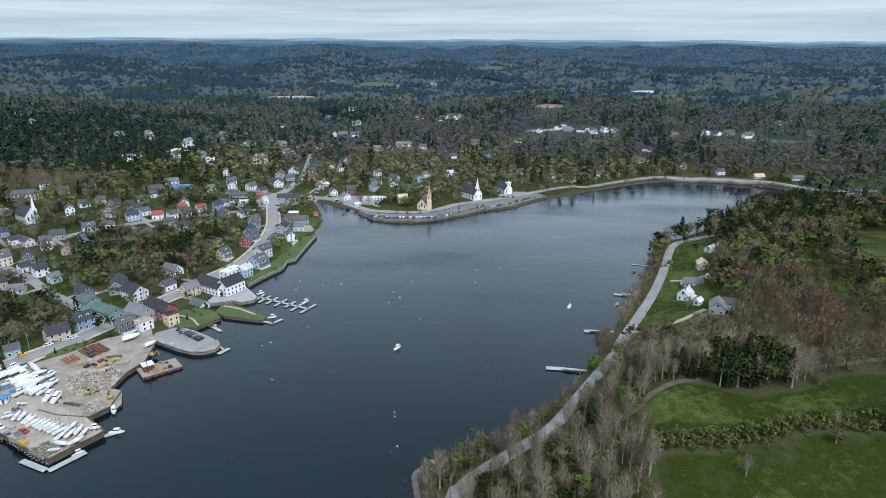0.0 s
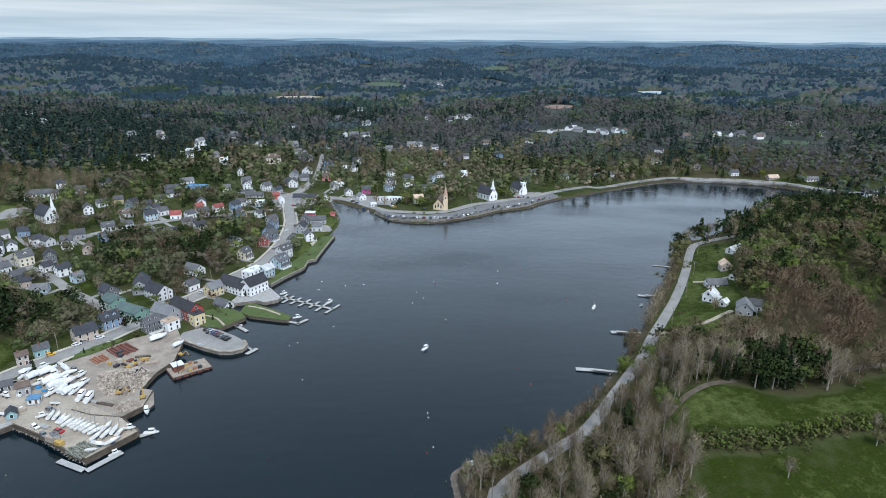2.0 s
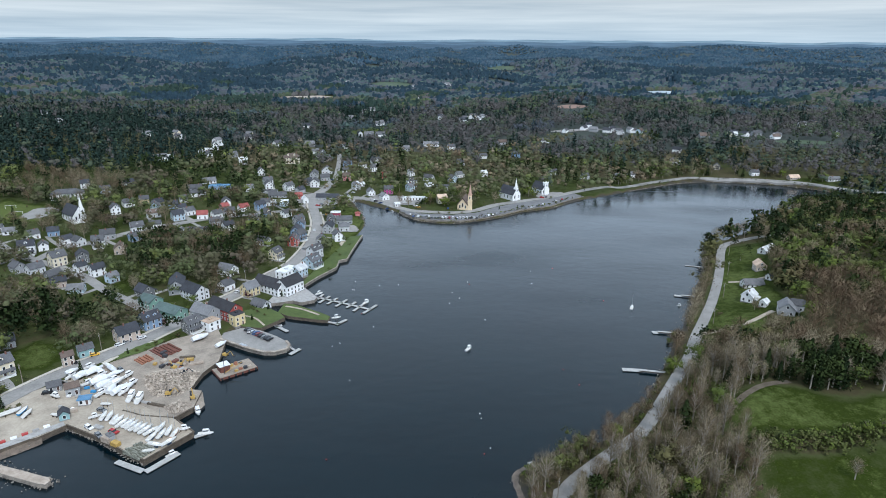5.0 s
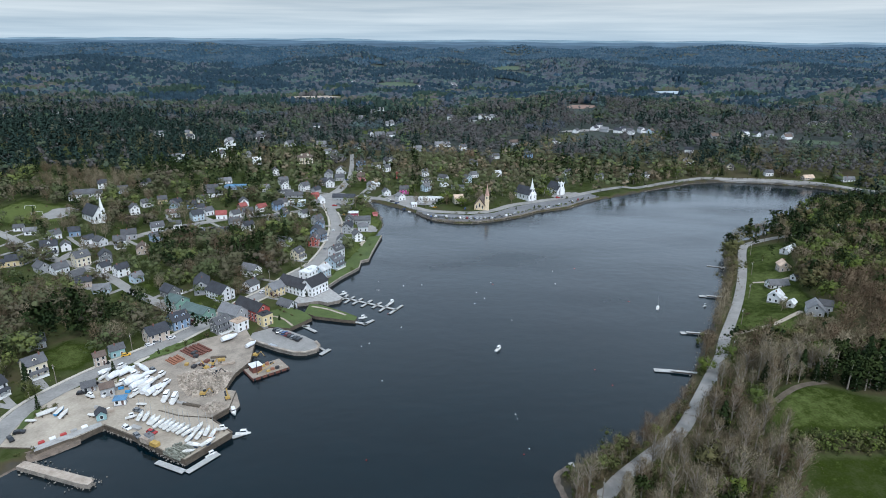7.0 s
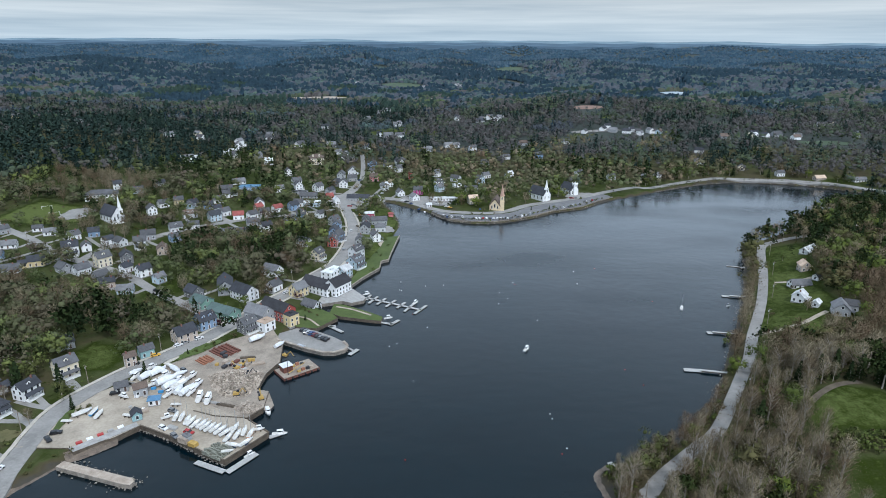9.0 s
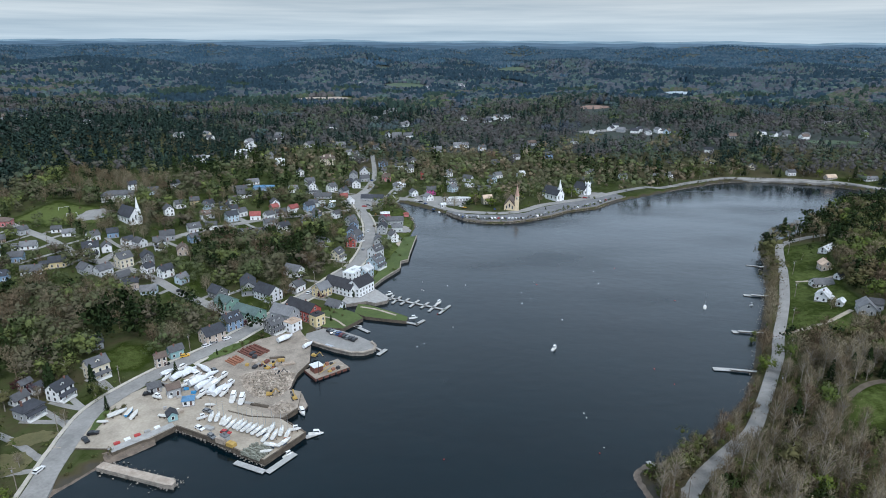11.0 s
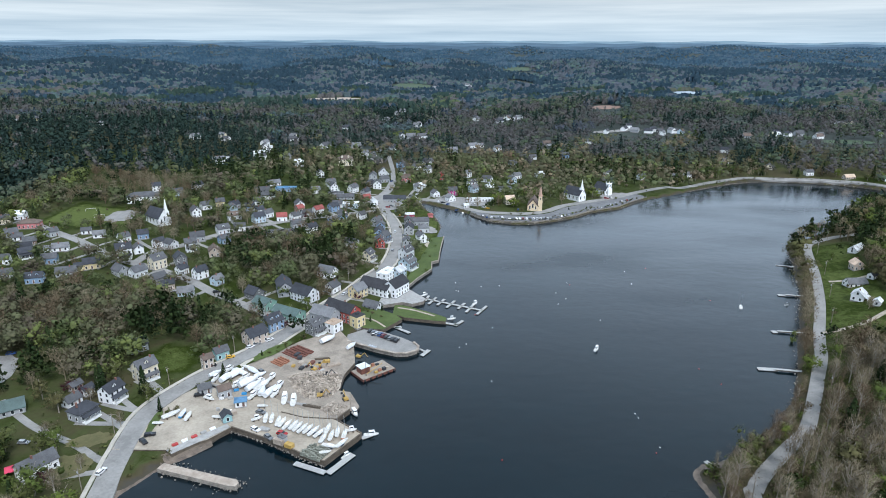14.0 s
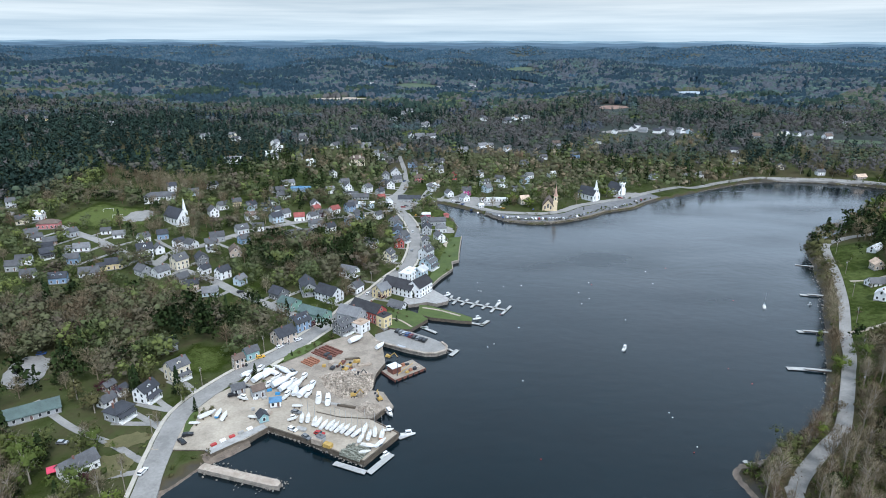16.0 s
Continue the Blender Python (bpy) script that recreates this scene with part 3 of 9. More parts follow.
ribbon("pavement_2", MAIN_STREET[7:20], 1.5, M_KERB, 0.26, "pale concrete sidewalk on the harbour side", offset=-5.1, cross=1)
ribbon("path_1", [(146.2, 307.5), (162.2, 311.2), (176.2, 316.2), (191.2, 325)], 2.6, M_GRAVEL, label="pale gravel driveway")
ribbon("path_2", [(190, 382.5), (202.5, 380), (218.8, 382.5)], 2.2, M_GRAVEL, label="pale gravel driveway to a cottage")
ribbon("path_3", [(-167.5, 232.5), (-177.5, 242.5), (-187.5, 250), (-197.5, 257.5)], 2.6, M_ROAD, label="narrow grey driveway")
ribbon("path_4", [(-171.2, 220), (-182.5, 227.5), (-190, 233.8)], 2.6, M_ROAD, label="narrow asphalt driveway")
ribbon("path_5", [(-167.5, 187.5), (-177.5, 192.5), (-190, 200), (-212.5, 210), (-237.5, 227.5)], 3.0, M_ROAD, label="grey gravel side lane")
ribbon("path_6", [(-171.9, 207.5), (-182.5, 215), (-195, 222.5)], 2.6, M_ROAD, label="narrow grey driveway")

M_BANK = material("bare_brown_bank", (0.070, 0.056, 0.038), (0.145, 0.118, 0.085), 0.3, 0.95, bump=0.5)
ribbon("path_8", [(206, 249), (225, 252.5), (250, 257), (300, 268)], 3.0, M_BANK, label="grey farm track at the wood edge")
PATH_11 = [(107, 209), (118.5, 216), (126, 220.5), (131, 225), (138, 230), (147, 235), (158, 239)]
ribbon("path_9", [(-80, 336), (-70, 332.5), (-58, 325)], 1.4, M_CONCRETE, 0.06, "pale concrete path along the pier", keep=False)
ribbon("path_10", [(-102, 322), (-92, 318), (-84, 309)], 1.2, M_CONCRETE, 0.06, "pale concrete garden path", keep=False)
ribbon("path_11", PATH_11, 2.8, M_BANK, label="bare earth track up the meadow")


def patch(name, cx, cy, rx, ry, mat, label, category="clearing", lift=0.5, ang=0.0, ragged=0.15):
    """An uneven flat clearing laid on the ground."""
    c, sn = math.cos(radians(ang)), math.sin(radians(ang))
    verts, faces = [], []
    rnd = random.Random(name + str(cx))
    rim = [1 + ragged * rnd.uniform(-1, 1) for _ in range(28)]
    for k in range(6):
        for i in range(28):
            u = rim[i] * k / 5
            px, py = u * rx * math.cos(i / 28 * 6.2832), u * ry * math.sin(i / 28 * 6.2832)
            x, y = cx + px * c - py * sn, cy + px * sn + py * c
            verts.append((x, y, float(ground_at(x, y)) + lift))
    for k in range(5):
        for i in range(28):
            faces.append((k * 28 + i, (k + 1) * 28 + i, (k + 1) * 28 + (i + 1) % 28, k * 28 + (i + 1) % 28))
    ob = sheet(name, verts, faces, mat)
    TAKEN.append((cx, cy, min(rx, ry)))
    if cy > 700:
        for u in (-0.75, -0.4, 0.4, 0.75):
            TAKEN.append((cx + u * (rx - min(rx, ry) * 0.5), cy, min(rx, ry)))
        LOW.append((cx * 0.96, cy * 0.955, max(rx, ry), max(ry, cy * 0.045)))
    return tagged(ob, label, category, kind="structure")


M_STRAW = material("dry_straw_lawn", (0.080, 0.078, 0.028), (0.135, 0.118, 0.050), 0.2, 0.95)
M_CLAY = material("red_clay_field", (0.19, 0.120, 0.090), (0.27, 0.18, 0.14), 0.05, 0.95)
M_PALE_WATER = material("pale_pond_cover", (0.27, 0.32, 0.36), (0.38, 0.44, 0.48), 0.05, 0.6)
M_FIELD = material("distant_pasture", (0.040, 0.066, 0.036), (0.064, 0.092, 0.048), 0.03, 0.95)
patch("field_1", 207.5, 1145, 26, 20, M_CLAY, "bare red clay field among woods", "field")
patch("field_2", 490, 1577.5, 33.8, 32.5, M_PALE_WATER, "pale milky pond among woods", "pond", 1.5)
patch("field_3", -337.5, 1432.5, 65, 25, M_CONCRETE, "pale gravel works yard among woods", "yard", 1.0)
patch("field_4", 481.2, 875, 42.5, 15, M_FIELD, "green pasture among woods", "field")
patch("field_5", 390, 1028.8, 15, 12.5, M_FIELD, "green pasture among woods", "field")
patch("field_6", -187.5, 1835, 50, 62.5, M_FIELD, "green hillside pasture", "field", 1.5)
patch("field_7", 145, 2312, 48, 60, M_FIELD, "green hillside pasture", "field", 2.0)
patch("field_9", 187.5, 965, 40, 6.5, M_ROAD, "grey asphalt yard beside low buildings", "yard", 0.8)
patch("lot_1", -116, 574, 20, 27, M_ROAD, "grey asphalt street junction and parking", "yard", 0.2, ragged=0.05)
patch("lot_2", -308.8, 470, 11.2, 15, M_ROAD, "grey asphalt school yard", "yard", 0.2)
patch("lot_3", 107.5, 621.2, 17.5, 8.8, M_ROAD, "grey asphalt churchside car park", "yard", 0.25, 35)
patch("lot_6", -187, 186, 10, 8, M_STRAW, "dry straw-coloured lawn", "lawn", 0.2, 20)
patch("lot_7", -185, 203, 9, 4.5, M_STRAW, "dry straw-coloured lawn", "lawn", 0.2, 20)
patch("lot_5", -136.5, 277.5, 12.5, 2.6, M_LAWN, "rough grass strip between street and yard", "verge", 0.75, 57)
patch("lot_8", -66.5, 455, 4.5, 8, M_GRAVEL, "pale gravel terrace behind the sea wall", "yard", 0.75)
patch("lot_9", -69.5, 492, 6, 9, M_ROAD, "grey parking place behind the sea wall", "yard", 0.75)
patch("lot_11", -256, 250, 9, 15, M_ROAD, "grey asphalt car park behind the houses", "yard", 0.25, 20, 0.06)
patch("lot_10", -166.3, 215.5, 10, 1.7, M_LAWN, "rough grass strip beside the street", "verge", 0.75, 96)
patch("lot_4", -44, 590, 27, 13, M_ROAD, "grey asphalt shopside car park", "yard", 0.25, -25)


# hazy ridges behind everything; the haze is a blue colour that they emit
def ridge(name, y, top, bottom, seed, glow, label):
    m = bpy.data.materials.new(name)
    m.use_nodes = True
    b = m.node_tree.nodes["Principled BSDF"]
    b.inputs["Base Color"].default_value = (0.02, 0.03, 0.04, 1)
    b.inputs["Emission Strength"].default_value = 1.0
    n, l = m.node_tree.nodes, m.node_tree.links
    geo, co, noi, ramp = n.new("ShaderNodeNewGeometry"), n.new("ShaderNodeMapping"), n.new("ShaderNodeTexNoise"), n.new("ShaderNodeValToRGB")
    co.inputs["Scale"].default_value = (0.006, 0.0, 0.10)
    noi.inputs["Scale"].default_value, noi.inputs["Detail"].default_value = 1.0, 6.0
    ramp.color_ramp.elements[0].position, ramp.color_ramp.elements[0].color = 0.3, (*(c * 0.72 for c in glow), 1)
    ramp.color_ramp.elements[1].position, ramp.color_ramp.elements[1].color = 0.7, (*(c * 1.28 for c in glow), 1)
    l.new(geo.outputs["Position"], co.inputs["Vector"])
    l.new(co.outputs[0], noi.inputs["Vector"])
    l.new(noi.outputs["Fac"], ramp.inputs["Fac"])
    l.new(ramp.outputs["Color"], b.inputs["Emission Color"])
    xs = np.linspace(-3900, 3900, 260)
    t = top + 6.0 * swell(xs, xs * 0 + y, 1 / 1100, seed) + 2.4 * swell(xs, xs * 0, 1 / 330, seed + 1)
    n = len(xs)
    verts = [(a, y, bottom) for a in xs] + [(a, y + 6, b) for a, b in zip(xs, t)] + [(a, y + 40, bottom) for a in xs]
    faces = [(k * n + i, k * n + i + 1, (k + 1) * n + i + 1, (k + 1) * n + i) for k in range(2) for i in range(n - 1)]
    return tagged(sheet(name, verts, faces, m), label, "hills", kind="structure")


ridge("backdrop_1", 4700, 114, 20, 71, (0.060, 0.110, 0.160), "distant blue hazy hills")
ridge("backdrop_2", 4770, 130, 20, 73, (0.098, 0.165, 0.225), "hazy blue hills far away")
ridge("backdrop_3", 4840, 145, 20, 75, (0.235, 0.335, 0.390), "faintest pale blue hazy hills on the horizon")


# ---------------------------------------------------------------- houses
def clapboard(name, c):
    return material(name, tuple(v * 0.88 for v in c), tuple(min(0.88, v * 1.08) for v in c), 0.35, 0.75, stripe=9.0, stripe_axis=2, vary=0.06)


WALLS = {"white": clapboard("white_clapboard", (0.84, 0.84, 0.83)), "cream": clapboard("cream_clapboard", (0.72, 0.64, 0.48)), "yellow": clapboard("yellow_clapboard", (0.66, 0.54, 0.30)),
         "grey": clapboard("grey_shingle", (0.34, 0.35, 0.36)), "pale grey": clapboard("pale_grey_clapboard", (0.62, 0.63, 0.64)), "dark grey": clapboard("dark_grey_shingle", (0.15, 0.155, 0.16)),
         "blue": clapboard("blue_clapboard", (0.22, 0.32, 0.46)), "pale blue": clapboard("pale_blue_clapboard", (0.46, 0.56, 0.63)), "teal": clapboard("teal_clapboard", (0.26, 0.42, 0.43)),
         "green": clapboard("green_clapboard", (0.20, 0.34, 0.28)), "red": clapboard("red_clapboard", (0.36, 0.07, 0.055)), "maroon": clapboard("maroon_clapboard", (0.30, 0.06, 0.10)),
         "tan": clapboard("tan_shingle", (0.46, 0.38, 0.31)), "brown": clapboard("brown_shingle", (0.24, 0.17, 0.12)), "pink": clapboard("pink_clapboard", (0.55, 0.20, 0.20)),
         "magenta": clapboard("magenta_clapboard", (0.42, 0.05, 0.22))}


def shingles(name, c, rough=0.9):
    return material(name, tuple(v * 0.7 for v in c), tuple(v * 1.25 for v in c), 0.3, rough, stripe=4.0, stripe_axis=2, vary=0.18)


ROOFS = {"dark grey": shingles("dark_asphalt_shingles", (0.044, 0.047, 0.056)), "grey": shingles("grey_asphalt_shingles", (0.090, 0.091, 0.096)),
         "pale grey": shingles("pale_asphalt_shingles", (0.165, 0.167, 0.172)), "brown": shingles("brown_asphalt_shingles", (0.14, 0.105, 0.085)),
         "green": shingles("green_metal_sheet", (0.085, 0.125, 0.115), 0.6), "red": shingles("red_asphalt_shingles", (0.26, 0.075, 0.065)),
         "white": shingles("white_membrane", (0.62, 0.63, 0.63), 0.7), "blue": shingles("blue_metal_sheet", (0.09, 0.20, 0.33), 0.6), "black": shingles("black_shingles", (0.04, 0.04, 0.045)),
         "tan": shingles("tan_membrane", (0.50, 0.38, 0.28), 0.9)}
M_TRIM = plain("white_trim", (0.74, 0.74, 0.72), 0.6)
M_GLASS = plain("window_glass", (0.025, 0.03, 0.035), 0.12)
M_BRICK = material("red_brick", (0.14, 0.065, 0.05), (0.24, 0.12, 0.09), 2.0, 0.9, stripe=6.0)
M_FOUND = plain("stone_foundation", (0.26, 0.25, 0.24), 0.95)
M_DOOR = plain("dark_door", (0.10, 0.06, 0.05), 0.6, vary=0.4)
SHARED = {}


def window_mesh(w=1.0, h=1.45):
    key = ("window", w, h)
    if key not in SHARED:
        bm = bmesh.new()
        f = 0.12
        o = [(-w / 2 - f, -h / 2 - f), (w / 2 + f, -h / 2 - f), (w / 2 + f, h / 2 + f), (-w / 2 - f, h / 2 + f)]
        i = [(-w / 2, -h / 2), (w / 2, -h / 2), (w / 2, h / 2), (-w / 2, h / 2)]
        rings = [[bm.verts.new((a, y, b)) for a, b in q] for q, y in ((o, 0.02), (o, -0.08), (i, -0.08), (i, -0.03))]
        for r0, r1 in zip(rings, rings[1:]):
            for k in range(4):
                bm.faces.new((r0[k], r0[(k + 1) % 4], r1[(k + 1) % 4], r1[k]))
        bm.faces.new(rings[3]).material_index = 1
        bm.faces.new(rings[0][::-1])
        me = bpy.data.meshes.new("window")
        bmesh.ops.recalc_face_normals(bm, faces=bm.faces)
        bm.to_mesh(me)
        bm.free()
        me.materials.append(M_TRIM)
        me.materials.append(M_GLASS)
        SHARED[key] = me
    return SHARED[key]


def door_mesh():
    if "door" not in SHARED:
        bm = bmesh.new()
        o, i = [(-0.6, 0), (0.6, 0), (0.6, 2.25), (-0.6, 2.25)], [(-0.46, 0.05), (0.46, 0.05), (0.46, 2.1), (-0.46, 2.1)]
        rings = [[bm.verts.new((a, y, b)) for a, b in q] for q, y in ((o, 0.02), (o, -0.09), (i, -0.09), (i, -0.04))]
        for r0, r1 in zip(rings, rings[1:]):
            for k in range(4):
                bm.faces.new((r0[k], r0[(k + 1) % 4], r1[(k + 1) % 4], r1[k]))
        bm.faces.new(rings[3]).material_index = 1
        bm.faces.new(rings[0][::-1])
        me = bpy.data.meshes.new("door")
        bmesh.ops.recalc_face_normals(bm, faces=bm.faces)
        bm.to_mesh(me)
        bm.free()
        me.materials.append(M_TRIM)
        me.materials.append(M_DOOR)
        SHARED["door"] = me
    return SHARED["door"]


def gable_body(bm, w, d, h, rise, x=0.0, y=0.0):
    extrude_section(bm, [(y - d / 2, -1.2), (y + d / 2, -1.2), (y + d / 2, h), (y, h + rise), (y - d / 2, h)], x - w / 2, x + w / 2)


def gable_roof(bm, w, d, h, rise, x=0.0, y=0.0, over=0.45, t=0.22):
    p = rise / (d / 2)
    e = d / 2 + over
    lo = h - over * p
    extrude_section(bm, [(y - e, lo), (y, h + rise + 0.02), (y + e, lo), (y + e, lo + t), (y, h + rise + t * 1.3), (y - e, lo + t)], x - w / 2 - over, x + w / 2 + over)


def hip_roof(bm, w, d, h, rise, over=0.5):
    a, b = w / 2 + over, d / 2 + over
    k = max(0.2, w / 2 - d / 2)
    lo = [bm.verts.new((sx * a, sy * b, h - 0.15)) for sx, sy in ((-1, -1), (1, -1), (1, 1), (-1, 1))]
    md = [bm.verts.new((v.co.x, v.co.y, h + 0.1)) for v in lo]
    r = [bm.verts.new((-k, 0, h + rise)), bm.verts.new((k, 0, h + rise))]
    bm.faces.new(lo[::-1])
    for i in range(4):
        bm.faces.new((lo[i], lo[(i + 1) % 4], md[(i + 1) % 4], md[i]))
    bm.faces.new((md[0], md[1], r[1], r[0]))
    bm.faces.new((md[1], md[2], r[1]))
    bm.faces.new((md[2], md[3], r[0], r[1]))
    bm.faces.new((md[3], md[0], r[0]))


STOREY = {1: "one-storey", 1.5: "low", 2: "two-storey", 2.5: "tall two-storey", 3: "three-storey"}


def house(x, y, ang, w, d, st, wall, roof, form="gable", porch=False, dormers=0, wing=0.0, chimney=True, pitch=0.8, name="house", label="", group="town houses", glazed=True):
    z = min(zed(x + 0.4 * w * math.cos(radians(ang)) * s, y + 0.4 * w * math.sin(radians(ang)) * s) for s in (-1, 0, 1))
    rnd = random.Random(int(x * 13 + y * 7))
    w, d = w * 0.8, d * 0.8
    h = 0.4 + st * 2.5
    rise = d / 2 * pitch
    words = label or f"{STOREY[st]} {wall} {'flat-roofed building' if form == 'flat' else 'wooden house'} with {'a' if roof[0] not in 'aeiou' else 'an'} {roof} {'' if form == 'flat' else form + ' '}roof"
    root = thing(name, pose(x, y, z, 0, 0, ang), words, name.replace("_", " "), group)
    TAKEN.append((x, y, 0.5 * math.hypot(w, d) + 1.0))
    if y > 330 and x < 130:
        k = 1 - 9 / math.hypot(x, y)          # open gardens towards the harbour
        TAKEN.append((x * k, y * k, 0.42 * math.hypot(w, d)))
    if y > 790:          # too far off for single panes
        glazed = False
        LOW.append((x * (1 - 22 / y), y - 22, 11, 26))
    bm = bmesh.new()
    rm = bmesh.new()
    if form == "gable":
        gable_body(bm, w, d, h, rise)
        gable_roof(rm, w, d, h, rise)
    elif form == "hip":
        box(bm, -w / 2, w / 2, -d / 2, d / 2, -1.2, h)
        hip_roof(rm, w, d, h, rise * 0.8)
    else:
        box(bm, -w / 2, w / 2, -d / 2, d / 2, -1.2, h)
        box(rm, -w / 2 - 0.15, w / 2 + 0.15, -d / 2 - 0.15, d / 2 + 0.15, h, h + 0.25)
        box(rm, -w / 2 + 0.5, w / 2 - 0.5, -d / 2 + 0.5, d / 2 - 0.5, h + 0.1, h + 0.28)
        box(rm, -w * 0.12, w * 0.1, -d * 0.1, d * 0.15, h + 0.25, h + 1.1)
    part("wall", bm, WALLS[wall], root)
    part("roof", rm, ROOFS[roof], root)
    bm = bmesh.new()
    box(bm, -w / 2 - 0.08, w / 2 + 0.08, -d / 2 - 0.08, d / 2 + 0.08, -1.3, 0.35)
    part("foundation", bm, M_FOUND, root)
    if chimney and form != "flat" and rnd.random() < 0.55:
        cx = w * rnd.choice((-0.3, -0.1, 0.2, 0.32))
        bm = bmesh.new()
        box(bm, cx - 0.3, cx + 0.3, -0.75, -0.15, h + rise * 0.55, h + rise + 0.8)
        box(bm, cx - 0.36, cx + 0.36, -0.81, -0.09, h + rise + 0.8, h + rise + 0.92)
        part("chimney", bm, M_BRICK, root, "red brick chimney")
    if glazed:
        wm = window_mesh()
        n = max(2, int(w / 2.7))
        floors = max(1, int(st))
        for side in (-1, 1):
            for s in range(floors):
                for i in range(n):
                    px = (i + 0.5) / n * w - w / 2
                    if s == 0 and side == -1 and i == n // 2:
                        piece("door", door_mesh(), root, at=pose(px, -d / 2, 0.35))
                        continue
                    piece("window", wm, root, at=pose(px, side * d / 2, 1.65 + 2.5 * s, 0, 0, 0 if side < 0 else 180))
            m = max(1, int(d / 3.2))
            for s in range(floors):
                for i in range(m):
                    piece("window", wm, root, at=pose(side * w / 2, (i + 0.5) / m * d - d / 2, 1.65 + 2.5 * s, 0, 0, 90 if side > 0 else -90))
            if form == "gable" and rise > 2.2:
                piece("window", wm, root, at=pose(side * w / 2, 0, h + rise * 0.3, 0, 0, 90 if side > 0 else -90))
    if porch:
        bm = bmesh.new()
        box(bm, -w * 0.42, w * 0.42, -d / 2 - 2.0, -d / 2, -0.8, 0.4)
        for i in range(4):
            px = -w * 0.4 + i * w * 0.8 / 3
            box(bm, px - 0.09, px + 0.09, -d / 2 - 1.95, -d / 2 - 1.77, 0.4, 2.75)
        part("porch", bm, M_TRIM, root, "white porch floor and posts")
        bm = bmesh.new()
        extrude_section(bm, [(-d / 2 - 2.3, 2.7), (-d / 2, 3.3), (-d / 2, 3.5), (-d / 2 - 2.3, 2.88)], -w * 0.45, w * 0.45)
        part("porch_roof", bm, ROOFS[roof], root)
    for i in range(dormers):
        px = ((i + 0.5) / dormers - 0.5) * w * 0.8
        bm = bmesh.new()
        y0, zt = -d / 2 + 0.35 * d / 2, h + rise * 0.80
        zb = h + rise * 0.25
        v = [bm.verts.new(p) for p in ((px - 0.9, y0, zb), (px + 0.9, y0, zb), (px + 0.9, y0, zt - 0.5), (px, y0, zt + 0.25), (px - 0.9, y0, zt - 0.5))]
        k = [bm.verts.new(q.co + Vector((0, d * 0.3, 0))) for q in v]
        for a in range(5):
            bm.faces.new((v[a], v[(a + 1) % 5], k[(a + 1) % 5], k[a])).material_index = 1 if a in (2, 3) else 0
        bm.faces.new(v)
        bm.faces.new(k[::-1])
        dm = part("dormer", bm, [WALLS[wall], ROOFS[roof]], root)
        piece("window", window_mesh(0.8, 1.0), dm, at=pose(px, y0, zb + 0.42 * (zt - zb) + 0.15))
    if wing:
        ww, wd = w * 0.55, d * 0.72
        wx = w / 2 * (1 if wing > 0 else -1) + ww / 2 * (1 if wing > 0 else -1)
        wh = max(2.6, h * 0.68)
        bm, rm = bmesh.new(), bmesh.new()
        gable_body(bm, ww, wd, wh, wd / 2 * pitch * 0.9, wx)
        gable_roof(rm, ww - 0.4, wd, wh, wd / 2 * pitch * 0.9, wx)
        part("wing", bm, WALLS[wall], root)
        part("wing_roof", rm, ROOFS[roof], root)
        for i in range(2):
            piece("window", window_mesh(), root, at=pose(wx + (i - 0.5) * ww * 0.5, -wd / 2, 1.75))
    return root


